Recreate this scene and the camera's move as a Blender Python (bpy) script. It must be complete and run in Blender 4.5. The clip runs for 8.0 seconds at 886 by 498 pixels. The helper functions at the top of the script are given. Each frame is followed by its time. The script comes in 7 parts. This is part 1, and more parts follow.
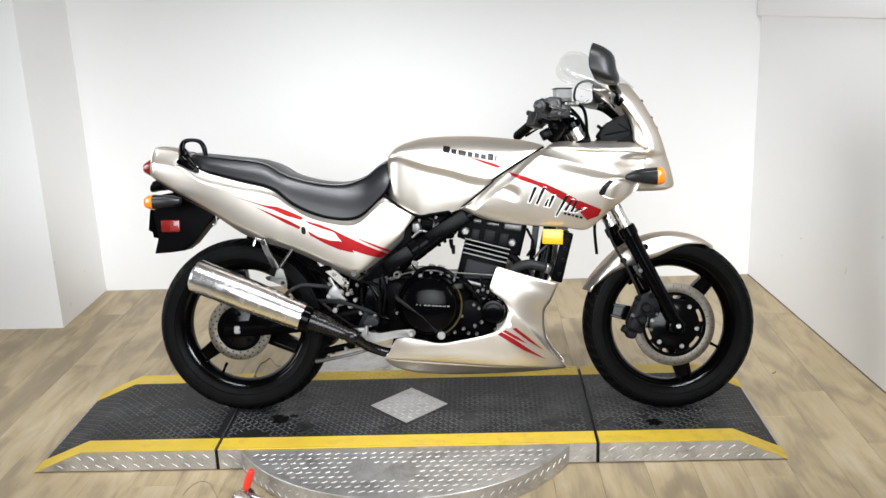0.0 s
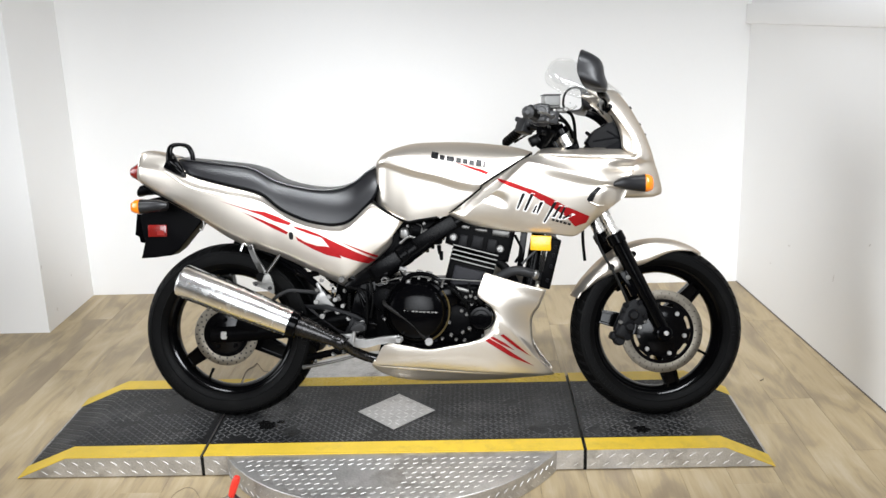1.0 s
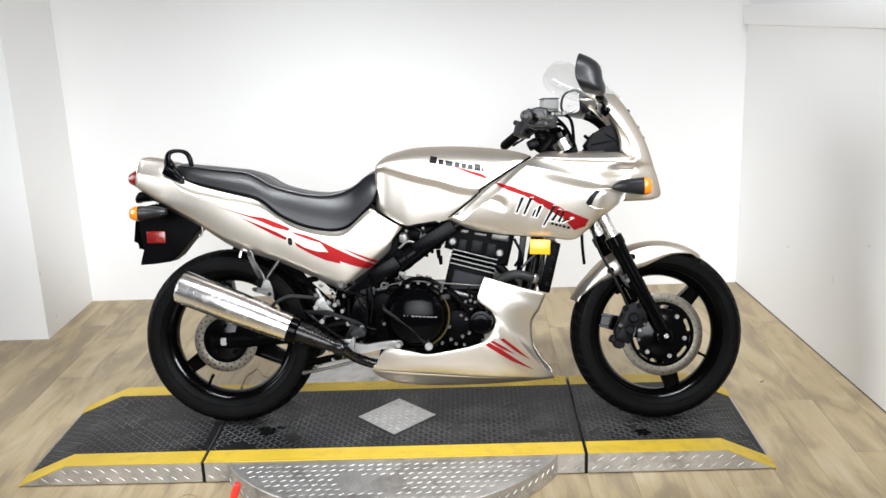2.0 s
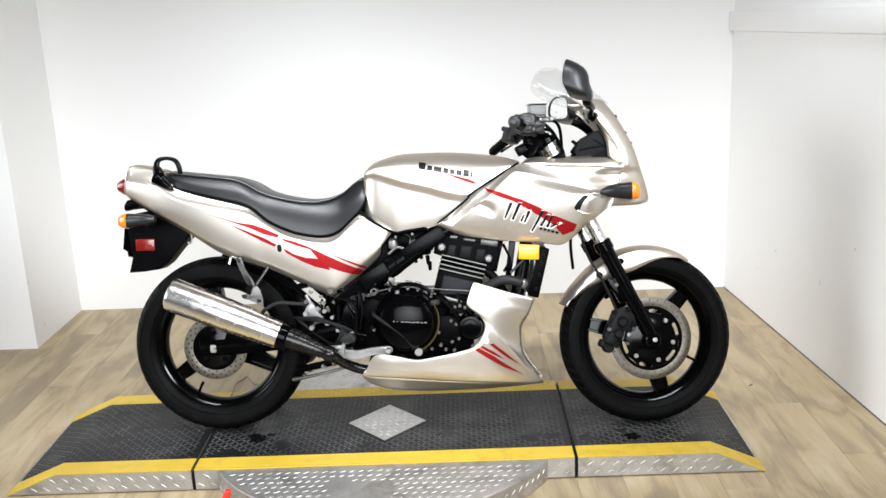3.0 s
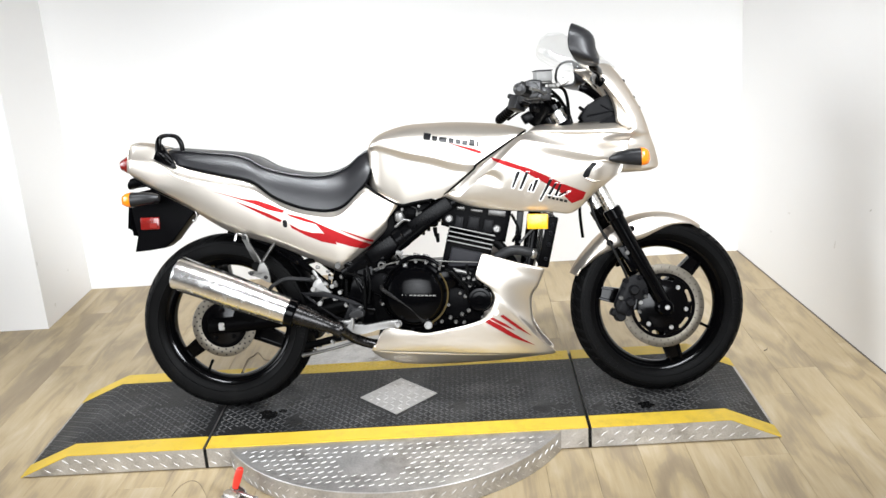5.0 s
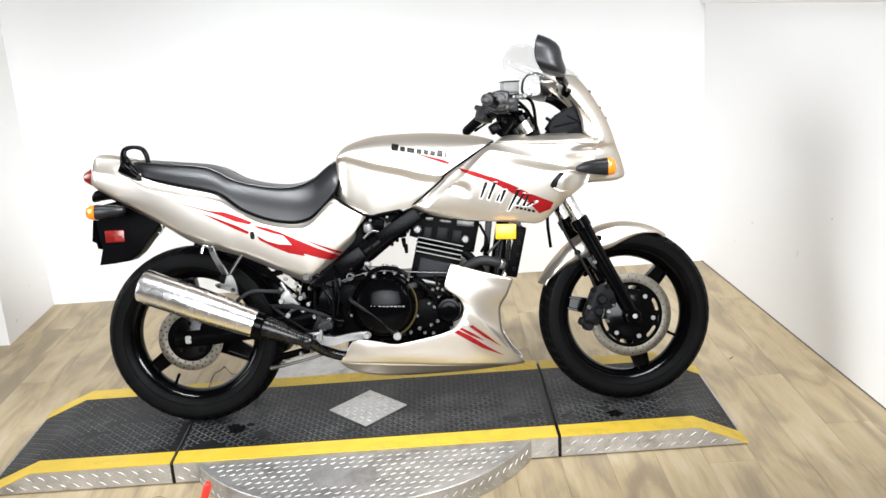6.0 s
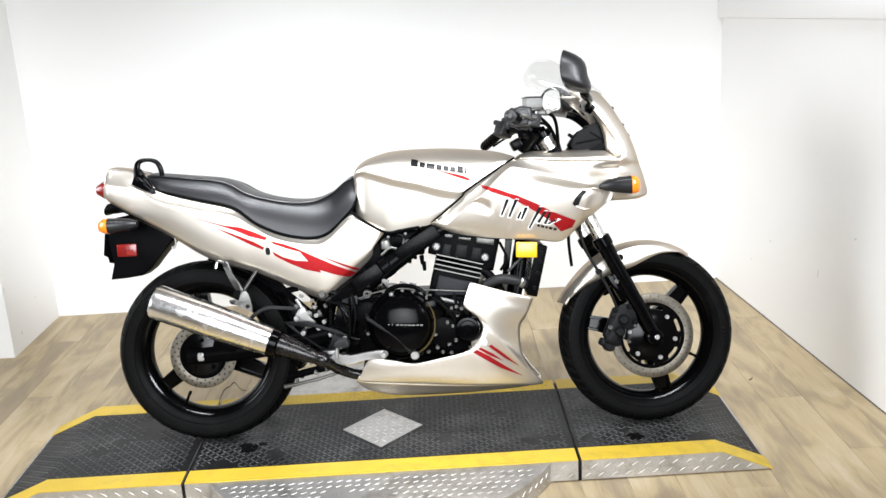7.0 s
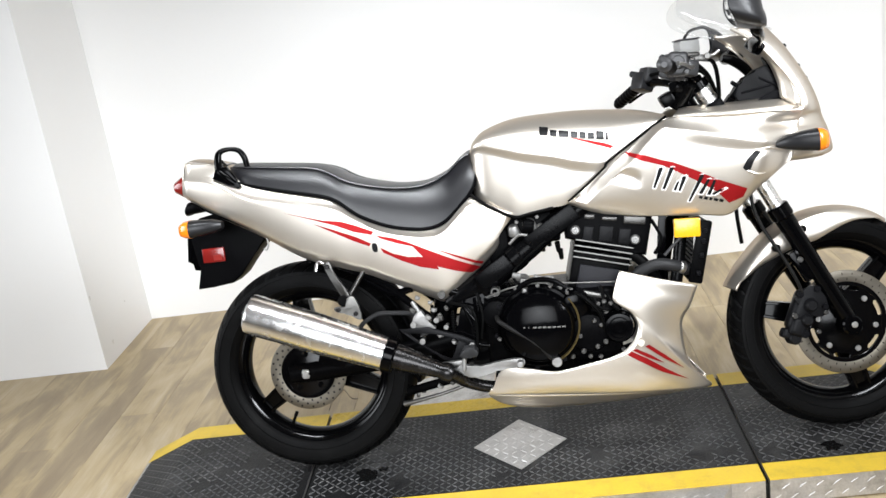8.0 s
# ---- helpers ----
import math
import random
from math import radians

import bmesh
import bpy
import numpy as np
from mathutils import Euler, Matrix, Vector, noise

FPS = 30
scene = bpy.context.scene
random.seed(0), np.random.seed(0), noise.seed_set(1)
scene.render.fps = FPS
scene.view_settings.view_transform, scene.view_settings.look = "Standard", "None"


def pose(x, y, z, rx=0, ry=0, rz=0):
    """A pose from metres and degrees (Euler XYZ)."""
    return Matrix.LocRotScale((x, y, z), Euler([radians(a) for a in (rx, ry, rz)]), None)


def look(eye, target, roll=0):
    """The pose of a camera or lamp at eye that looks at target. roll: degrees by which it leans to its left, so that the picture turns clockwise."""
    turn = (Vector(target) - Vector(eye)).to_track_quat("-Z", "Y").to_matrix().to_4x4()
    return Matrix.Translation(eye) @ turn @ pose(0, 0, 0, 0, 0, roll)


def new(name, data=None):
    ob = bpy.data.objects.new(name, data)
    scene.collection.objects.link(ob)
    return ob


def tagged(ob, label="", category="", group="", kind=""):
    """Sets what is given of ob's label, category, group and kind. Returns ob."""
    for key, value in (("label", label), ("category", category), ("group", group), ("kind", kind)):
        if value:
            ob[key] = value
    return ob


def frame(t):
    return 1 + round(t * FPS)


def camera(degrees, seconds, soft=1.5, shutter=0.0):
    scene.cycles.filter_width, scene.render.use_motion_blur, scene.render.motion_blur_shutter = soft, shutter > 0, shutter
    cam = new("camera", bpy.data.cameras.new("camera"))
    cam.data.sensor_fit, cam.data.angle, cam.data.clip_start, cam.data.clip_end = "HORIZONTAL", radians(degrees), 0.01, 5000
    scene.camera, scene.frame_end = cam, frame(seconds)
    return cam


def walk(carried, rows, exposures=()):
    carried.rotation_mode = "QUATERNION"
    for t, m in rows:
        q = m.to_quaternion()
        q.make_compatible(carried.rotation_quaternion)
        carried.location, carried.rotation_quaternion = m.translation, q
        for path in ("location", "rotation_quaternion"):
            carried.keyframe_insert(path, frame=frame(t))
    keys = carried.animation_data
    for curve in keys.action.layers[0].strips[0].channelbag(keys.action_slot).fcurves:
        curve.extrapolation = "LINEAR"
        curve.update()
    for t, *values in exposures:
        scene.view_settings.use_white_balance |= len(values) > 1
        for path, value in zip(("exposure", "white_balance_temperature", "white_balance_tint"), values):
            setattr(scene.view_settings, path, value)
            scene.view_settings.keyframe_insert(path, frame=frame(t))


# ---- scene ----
cam = camera(49.9, 8.0)
PATH = [
    (0, (0.096, -3.102, 1.52), (0.018, -1.183, 0.963), -2.2),
    (0.5, (0.097, -3.099, 1.518), (0.039, -1.179, 0.959), -2.1),
    (1, (0.106, -3.095, 1.52), (0.047, -1.172, 0.973), -1.8),
    (1.2, (0.103, -3.088, 1.528), (0.04, -1.167, 0.977), -1.8),
    (2.3, (0.105, -3.093, 1.53), (0.051, -1.166, 0.995), -2.3),
    (2.5, (0.112, -3.099, 1.521), (0.057, -1.171, 0.993), -2.3),
    (3, (0.106, -3.101, 1.523), (0.072, -1.173, 0.995), -2.4),
    (3.5, (0.115, -3.096, 1.522), (0.079, -1.172, 0.977), -2.6),
    (4, (0.111, -3.086, 1.515), (0.069, -1.167, 0.953), -3.1),
    (4.2, (0.119, -3.076, 1.526), (0.078, -1.16, 0.952), -3.0),
    (5.3, (0.124, -3.057, 1.519), (0.063, -1.148, 0.927), -4.5),
    (5.5, (0.126, -3.064, 1.516), (0.08, -1.151, 0.933), -4.6),
    (5.8, (0.124, -3.056, 1.523), (0.094, -1.139, 0.954), -4.6),
    (6, (0.11, -3.062, 1.512), (0.121, -1.145, 0.945), -3.8),
    (6.2, (0.116, -3.05, 1.528), (0.122, -1.136, 0.949), -3.6),
    (6.5, (0.1, -3.05, 1.515), (0.101, -1.135, 0.939), -2.9),
    (6.8, (0.078, -3.019, 1.526), (0.084, -1.107, 0.939), -2.3),
    (7, (0.046, -2.996, 1.525), (0.062, -1.073, 0.976), -3.2),
    (7.1, (0.034, -2.97, 1.537), (0.007, -1.053, 0.969), -5.2),
    (7.3, (-0.002, -2.931, 1.51), (-0.069, -1.019, 0.928), -9.8),
    (7.5, (-0.02, -2.868, 1.5), (-0.111, -0.962, 0.901), -10.9),
    (7.6, (-0.044, -2.816, 1.504), (-0.144, -0.913, 0.898), -11.3),
    (7.7, (-0.048, -2.752, 1.487), (-0.128, -0.859, 0.847), -10.5),
    (7.8, (-0.048, -2.668, 1.469), (-0.11, -0.774, 0.832), -8.9),
    (7.9, (-0.063, -2.59, 1.479), (-0.177, -0.691, 0.861), -7.3),
    (8, (-0.075, -2.499, 1.473), (-0.254, -0.604, 0.861), -8.4),
]
walk(cam, [(t, look(eye, target, roll)) for t, eye, target, roll in PATH],
     [(0.0, -0.45), (1.2, -0.42), (2.5, -0.36), (3.5, -0.28), (5.5, -0.14), (7.0, -0.14), (7.6, -0.24), (8.0, -0.28)])
from mathutils.bvhtree import BVHTree

# ---------------- world and light ----------------
world = bpy.data.worlds.new("room_air")
scene.world = world
world.use_nodes = True
world.node_tree.nodes["Background"].inputs[0].default_value = (1.0, 0.98, 0.95, 1)
world.node_tree.nodes["Background"].inputs[1].default_value = 0.05


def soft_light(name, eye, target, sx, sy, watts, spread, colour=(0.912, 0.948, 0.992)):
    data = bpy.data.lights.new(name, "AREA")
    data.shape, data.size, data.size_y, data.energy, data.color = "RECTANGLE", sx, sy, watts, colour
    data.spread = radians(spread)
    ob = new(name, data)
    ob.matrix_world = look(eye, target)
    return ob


# unseen area lamps added to light the booth: front, overhead strip, left and right
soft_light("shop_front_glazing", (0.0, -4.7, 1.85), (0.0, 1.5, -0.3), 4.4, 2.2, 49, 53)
soft_light("tube_bank_aisle", (0.1, -1.1, 2.95), (0.15, 0.75, 0.0), 3.1, 0.16, 28, 67)
soft_light("side_opening_left", (-3.7, -1.3, 1.65), (1.6, 0.05, 0.15), 3.0, 2.0, 30, 53)
soft_light("side_opening_right", (1.5, -1.7, 1.95), (-1.9, 1.0, 0.0), 0.7, 1.2, 23, 64)


# ---------------- materials ----------------
def socket(node, *names):
    for n in names:
        if n in node.inputs:
            return node.inputs[n]


def surface(name, colour, rough=0.5, metal=0.0, vary=0.08, scale=6.0, fine=60.0, bump=0.05, coat=0.0,
            stretch=(1, 1, 1), rough_vary=0.12, piece=0.0, dirt=None, dirt_amount=0.3, flake=0.0, spec=0.5):
    """A painted, cast or moulded surface: base colour with cloudy and fine variation, uneven gloss and fine relief."""
    m = bpy.data.materials.new(name)
    m.use_nodes = True
    nt = m.node_tree
    ns, ln = nt.nodes, nt.links
    bsdf = ns["Principled BSDF"]
    tc = ns.new("ShaderNodeTexCoord")
    mp = ns.new("ShaderNodeMapping")
    mp.inputs["Scale"].default_value = stretch
    ln.new(tc.outputs["Object"], mp.inputs["Vector"])
    vec = mp.outputs["Vector"]
    info = None
    if piece:
        info = ns.new("ShaderNodeObjectInfo")
        add = ns.new("ShaderNodeVectorMath")
        add.operation = "MULTIPLY_ADD"
        ln.new(info.outputs["Random"], add.inputs[0])
        add.inputs[1].default_value = (37.0, 53.0, 11.0)
        ln.new(vec, add.inputs[2])
        vec = add.outputs[0]
    big = ns.new("ShaderNodeTexNoise")
    big.inputs["Scale"].default_value, big.inputs["Detail"].default_value = scale, 4
    small = ns.new("ShaderNodeTexNoise")
    small.inputs["Scale"].default_value, small.inputs["Detail"].default_value = fine, 3
    ln.new(vec, big.inputs["Vector"])
    ln.new(vec, small.inputs["Vector"])
    mix = ns.new("ShaderNodeMath")
    mix.operation = "MULTIPLY_ADD"
    ln.new(big.outputs["Fac"], mix.inputs[0])
    mix.inputs[1].default_value = 0.65
    half = ns.new("ShaderNodeMath")
    half.operation = "MULTIPLY"
    ln.new(small.outputs["Fac"], half.inputs[0])
    half.inputs[1].default_value = 0.35
    ln.new(half.outputs[0], mix.inputs[2])
    ramp = ns.new("ShaderNodeMapRange")
    ramp.inputs["From Min"].default_value, ramp.inputs["From Max"].default_value = 0.3, 0.7
    ramp.inputs["To Min"].default_value, ramp.inputs["To Max"].default_value = 1 - vary, 1 + vary
    ln.new(mix.outputs[0], ramp.inputs["Value"])
    col = ns.new("ShaderNodeVectorMath")
    col.operation = "SCALE"
    col.inputs[0].default_value = colour
    fac = ramp.outputs[0]
    if piece:
        pr = ns.new("ShaderNodeMapRange")
        pr.inputs["To Min"].default_value, pr.inputs["To Max"].default_value = 1 - piece, 1 + piece
        ln.new(info.outputs["Random"], pr.inputs["Value"])
        mul = ns.new("ShaderNodeMath")
        mul.operation = "MULTIPLY"
        ln.new(pr.outputs[0], mul.inputs[0])
        ln.new(fac, mul.inputs[1])
        fac = mul.outputs[0]
    ln.new(fac, col.inputs["Scale"])
    out = col.outputs[0]
    if dirt:
        spots = ns.new("ShaderNodeTexNoise")
        spots.inputs["Scale"].default_value, spots.inputs["Detail"].default_value = scale * 0.9, 8
        spots.inputs["Roughness"].default_value = 0.65
        ln.new(vec, spots.inputs["Vector"])
        sr = ns.new("ShaderNodeMapRange")
        sr.inputs["From Min"].default_value, sr.inputs["From Max"].default_value = 0.52, 0.72
        sr.inputs["To Max"].default_value = dirt_amount
        ln.new(spots.outputs["Fac"], sr.inputs["Value"])
        mixc = ns.new("ShaderNodeMix")
        mixc.data_type = "RGBA"
        ln.new(sr.outputs[0], mixc.inputs[0])
        ln.new(out, mixc.inputs[6])
        mixc.inputs[7].default_value = (*dirt, 1)
        out = mixc.outputs[2]
    ln.new(out, bsdf.inputs["Base Color"])
    bsdf.inputs["Metallic"].default_value = metal
    bsdf.inputs["Specular IOR Level"].default_value = spec
    rr = ns.new("ShaderNodeMapRange")
    rr.inputs["From Min"].default_value, rr.inputs["From Max"].default_value = 0.3, 0.7
    rr.inputs["To Min"].default_value = max(0.02, rough * (1 - rough_vary))
    rr.inputs["To Max"].default_value = min(1.0, rough * (1 + rough_vary))
    ln.new(small.outputs["Fac"], rr.inputs["Value"])
    ln.new(rr.outputs[0], bsdf.inputs["Roughness"])
    if coat:
        bsdf.inputs["Coat Weight"].default_value = coat
        bsdf.inputs["Coat Roughness"].default_value = 0.06
    if bump:
        bp = ns.new("ShaderNodeBump")
        bp.inputs["Strength"].default_value, bp.inputs["Distance"].default_value = bump, 0.002
        ln.new(small.outputs["Fac"], bp.inputs["Height"])
        ln.new(bp.outputs[0], bsdf.inputs["Normal"])
        if flake:
            fl = ns.new("ShaderNodeTexVoronoi")
            fl.inputs["Scale"].default_value = 900
            ln.new(tc.outputs["Object"], fl.inputs["Vector"])
            fb = ns.new("ShaderNodeBump")
            fb.inputs["Strength"].default_value, fb.inputs["Distance"].default_value = flake, 0.0006
            ln.new(fl.outputs["Distance"], fb.inputs["Height"])
            ln.new(bp.outputs[0], fb.inputs["Normal"])
            ln.new(fb.outputs[0], bsdf.inputs["Normal"])
    return m


def clear(name, colour, rough=0.03, weight=1.0, ior=1.45):
    m = bpy.data.materials.new(name)
    m.use_nodes = True
    b = m.node_tree.nodes["Principled BSDF"]
    b.inputs["Base Color"].default_value = (*colour, 1)
    b.inputs["Roughness"].default_value = rough
    b.inputs["Transmission Weight"].default_value = weight
    b.inputs["IOR"].default_value = ior
    return m


def thin_clear(name, tint, gloss, haze):
    """A thin clear sheet: it lets light straight through, with a little gloss and a faint milky haze."""
    m = bpy.data.materials.new(name)
    m.use_nodes = True
    ns, ln = m.node_tree.nodes, m.node_tree.links
    ns.remove(ns["Principled BSDF"])
    see, shine, milk = ns.new("ShaderNodeBsdfTransparent"), ns.new("ShaderNodeBsdfGlossy"), ns.new("ShaderNodeBsdfDiffuse")
    see.inputs["Color"].default_value = (*tint, 1)
    shine.inputs["Roughness"].default_value = 0.04
    milk.inputs["Color"].default_value = (0.8, 0.8, 0.8, 1)
    one, two = ns.new("ShaderNodeMixShader"), ns.new("ShaderNodeMixShader")
    one.inputs[0].default_value, two.inputs[0].default_value = gloss, haze
    ln.new(see.outputs[0], one.inputs[1])
    ln.new(shine.outputs[0], one.inputs[2])
    ln.new(one.outputs[0], two.inputs[1])
    ln.new(milk.outputs[0], two.inputs[2])
    ln.new(two.outputs[0], ns["Material Output"].inputs["Surface"])
    return m


def oak(name):
    """Pale limed oak vinyl: streaky grain along y in tan and grey, with a tone of its own for every board."""
    m = bpy.data.materials.new(name)
    m.use_nodes = True
    ns, ln = m.node_tree.nodes, m.node_tree.links
    bsdf = ns["Principled BSDF"]
    tc, info = ns.new("ShaderNodeTexCoord"), ns.new("ShaderNodeObjectInfo")
    off = ns.new("ShaderNodeVectorMath")
    off.operation = "MULTIPLY_ADD"
    ln.new(info.outputs["Random"], off.inputs[0])
    off.inputs[1].default_value = (37.0, 53.0, 11.0)
    ln.new(tc.outputs["Object"], off.inputs[2])

    def streak(scale, stretch, detail, warp=0.4):
        mp = ns.new("ShaderNodeMapping")
        mp.inputs["Scale"].default_value = stretch
        ln.new(off.outputs[0], mp.inputs["Vector"])
        n = ns.new("ShaderNodeTexNoise")
        n.inputs["Scale"].default_value, n.inputs["Detail"].default_value, n.inputs["Distortion"].default_value = scale, detail, warp
        ln.new(mp.outputs[0], n.inputs["Vector"])
        return n.outputs["Fac"]

    broad, grain = streak(2.6, (3.6, 1.0, 1), 6, 1.1), streak(14.0, (8.0, 0.5, 1), 4)
    mix = ns.new("ShaderNodeMath")
    mix.operation = "MULTIPLY_ADD"
    ln.new(grain, mix.inputs[0])
    mix.inputs[1].default_value = 0.30
    ln.new(broad, mix.inputs[2])
    tone = ns.new("ShaderNodeMath")
    tone.operation = "MULTIPLY_ADD"
    ln.new(info.outputs["Random"], tone.inputs[0])
    tone.inputs[1].default_value = 0.11
    ln.new(mix.outputs[0], tone.inputs[2])
    ramp = ns.new("ShaderNodeValToRGB")
    ramp.color_ramp.elements[0].position, ramp.color_ramp.elements[0].color = 0.45, (0.272, 0.211, 0.136, 1)
    ramp.color_ramp.elements[1].position, ramp.color_ramp.elements[1].color = 0.94, (0.512, 0.427, 0.296, 1)
    for at, colour in ((0.60, (0.330, 0.260, 0.164, 1)), (0.70, (0.416, 0.323, 0.190, 1)), (0.80, (0.452, 0.360, 0.224, 1))):
        e = ramp.color_ramp.elements.new(at)
        e.color = colour
    ln.new(tone.outputs[0], ramp.inputs[0])
    ln.new(ramp.outputs[0], bsdf.inputs["Base Color"])
    rr = ns.new("ShaderNodeMapRange")
    rr.inputs["To Min"].default_value, rr.inputs["To Max"].default_value = 0.34, 0.56
    ln.new(grain, rr.inputs["Value"])
    ln.new(rr.outputs[0], bsdf.inputs["Roughness"])
    bsdf.inputs["Specular IOR Level"].default_value = 0.35
    bump = ns.new("ShaderNodeBump")
    bump.inputs["Strength"].default_value, bump.inputs["Distance"].default_value = 0.08, 0.002
    ln.new(grain, bump.inputs["Height"])
    ln.new(bump.outputs[0], bsdf.inputs["Normal"])
    return m


PAINT = surface("champagne_silver_paint", (0.690, 0.640, 0.570), 0.36, 0.90, 0.012, 5, 120, 0.0, coat=0.12, rough_vary=0.0)
PAINT.node_tree.nodes["Principled BSDF"].inputs["Specular Tint"].default_value = (0.50, 0.37, 0.25, 1)
RED = surface("red_vinyl", (0.29, 0.010, 0.012), 0.36, 0.55, 0.10, 20, 200, 0.02, spec=0.2)
INK = surface("black_vinyl", (0.006, 0.006, 0.0065), 0.3, 0.0, 0.05, 20, 200, 0.02, spec=0.2)
WHITE_INK = surface("white_vinyl", (0.8, 0.79, 0.77), 0.35, 0.0, 0.03, 20, 200, 0.02)
SEAT = surface("black_seat_vinyl", (0.0045, 0.0045, 0.0060), 0.36, 0.0, 0.12, 12, 420, 0.08, spec=0.6)
RUBBER = surface("tyre_rubber", (0.0020, 0.0020, 0.0021), 0.48, 0.0, 0.2, 9, 160, 0.15, dirt=(0.010, 0.0098, 0.0094), dirt_amount=0.4, spec=0.06)
HOSE = surface("black_rubber_hose", (0.002, 0.002, 0.002), 0.4, 0.0, 0.1, 20, 200, 0.05, spec=0.03)
GREY_HOSE = surface("grey_rubber_hose", (0.016, 0.016, 0.0165), 0.42, 0.0, 0.1, 20, 200, 0.05, spec=0.16)
BLACK_METAL = surface("black_enamel", (0.0010, 0.0010, 0.0012), 0.10, 0.0, 0.1, 14, 140, 0.03, spec=0.09)
CAST_BLACK = surface("black_cast_aluminium", (0.0016, 0.0016, 0.0018), 0.26, 0.0, 0.2, 18, 260, 0.15, dirt=(0.005, 0.0048, 0.0044), dirt_amount=0.3, spec=0.018)
WHEEL_BLACK = surface("black_wheel_enamel", (0.0012, 0.0012, 0.0014), 0.13, 0.0, 0.1, 14, 140, 0.03, spec=0.17)
PLASTIC = surface("black_plastic", (0.002, 0.002, 0.0023), 0.36, 0.0, 0.1, 16, 300, 0.08, spec=0.02)
GREY_PLASTIC = surface("dark_grey_plastic", (0.0045, 0.0045, 0.0052), 0.40, 0.0, 0.1, 16, 300, 0.08, spec=0.03)
CHROME = surface("chrome", (0.80, 0.79, 0.77), 0.30, 1.0, 0.03, 8, 60, 0.01, rough_vary=0.5)
STEEL = surface("brushed_steel", (0.50, 0.49, 0.475), 0.30, 1.0, 0.10, 20, 180, 0.05)
ALLOY = surface("bare_cast_alloy", (0.22, 0.216, 0.208), 0.48, 0.9, 0.14, 20, 160, 0.2)
BRIGHT_ALLOY = surface("bright_cast_alloy", (0.27, 0.266, 0.258), 0.48, 0.9, 0.14, 20, 160, 0.2)
DARK_ALLOY = surface("dull_alloy", (0.13, 0.127, 0.12), 0.36, 0.9, 0.16, 20, 160, 0.2)
FRAME_BLACK = surface("satin_black_frame_paint", (0.0016, 0.0016, 0.0018), 0.20, 0.0, 0.2, 14, 140, 0.1, spec=0.06)
BOLT = surface("zinc_bolt", (0.085, 0.083, 0.079), 0.34, 1.0, 0.2, 30, 200, 0.1)
SATIN_BLACK = surface("satin_black_plate_paint", (0.0060, 0.0060, 0.0066), 0.36, 0.0, 0.2, 18, 220, 0.1, dirt=(0.012, 0.0115, 0.011), dirt_amount=0.3, spec=0.07)
BLUE_BLACK = surface("blue_black_cast_paint", (0.0090, 0.0090, 0.0110), 0.40, 0.0, 0.2, 18, 260, 0.15, spec=0.12)
DARK_HOSE = surface("dull_black_hose", (0.0080, 0.0078, 0.0075), 0.42, 0.0, 0.15, 20, 200, 0.05, spec=0.10)
DARK_STEEL = surface("heat_darkened_steel", (0.030, 0.029, 0.029), 0.26, 0.9, 0.45, 26, 110, 0.06, dirt=(0.07, 0.068, 0.066), dirt_amount=0.35)
AMBER = surface("amber_lens", (0.80, 0.205, 0.008), 0.2, 0.0, 0.05, 30, 300, 0.05, coat=0.5)
YELLOW_LENS = surface("yellow_reflector_lens", (0.62, 0.33, 0.006), 0.25, 0.0, 0.06, 60, 500, 0.15, coat=0.3)
RED_LENS = surface("red_lens", (0.17, 0.009, 0.007), 0.2, 0.0, 0.08, 60, 500, 0.15, coat=0.5)
RED_GRIP = surface("red_plastic_grip", (0.75, 0.035, 0.02), 0.4, 0.0, 0.06, 20, 200, 0.05)
SCREEN = thin_clear("clear_acrylic", (0.94, 0.94, 0.935), 0.035, 0.032)
SILENCER = surface("polished_silencer", (0.94, 0.93, 0.915), 0.25, 1.0, 0.02, 6, 40, 0.0, rough_vary=0.15)
MIRROR_SHELL = surface("grey_black_mirror_plastic", (0.010, 0.010, 0.011), 0.34, 0.0, 0.1, 16, 300, 0.08, spec=0.32)
DISC_STEEL = surface("ground_disc_steel", (0.140, 0.126, 0.104), 0.46, 1.0, 0.10, 18, 240, 0.05)
CALIPER = surface("dark_grey_cast_paint", (0.0050, 0.0050, 0.0056), 0.40, 0.0, 0.15, 20, 260, 0.15, spec=0.09)
GREY_CAST = surface("grey_cast_housing", (0.022, 0.022, 0.023), 0.36, 0.0, 0.2, 20, 220, 0.1, spec=0.45)
SMOKE = clear("smoky_reservoir_plastic", (0.34, 0.34, 0.33), 0.2, 0.35, 1.3)
MIRROR = surface("mirror_glass", (0.9, 0.9, 0.9), 0.02, 1.0, 0.0, 8, 60, 0.0)
WALL = surface("white_wall_paint", (0.87, 0.865, 0.855), 0.65, 0.0, 0.012, 1.3, 90, 0.05, dirt=(0.74, 0.715, 0.68), dirt_amount=0.08)
# tones of the unseen walls, chosen for what the paintwork reflects
PALE_SURROUND = surface("pale_reflected_wall", (0.42, 0.39, 0.35), 0.8, 0.0, 0.10, 1.3, 60, 0.05)
DARK_SURROUND = surface("dark_reflected_wall", (0.125, 0.105, 0.085), 0.8, 0.0, 0.10, 1.3, 60, 0.05)
CEIL = surface("dull_ceiling_tone", (0.20, 0.163, 0.128), 0.8, 0.0, 0.03, 1.3, 90, 0.05)
OAK = oak("limed_oak_vinyl")
GAP = surface("dark_gap", (0.13, 0.112, 0.095), 0.8, 0.0, 0.1)
DECK = surface("worn_black_grip_paint", (0.0085, 0.0085, 0.0088), 0.46, 0.0, 0.35, 7, 170, 0.6, dirt=(0.082, 0.080, 0.076), dirt_amount=0.45, spec=0.22)
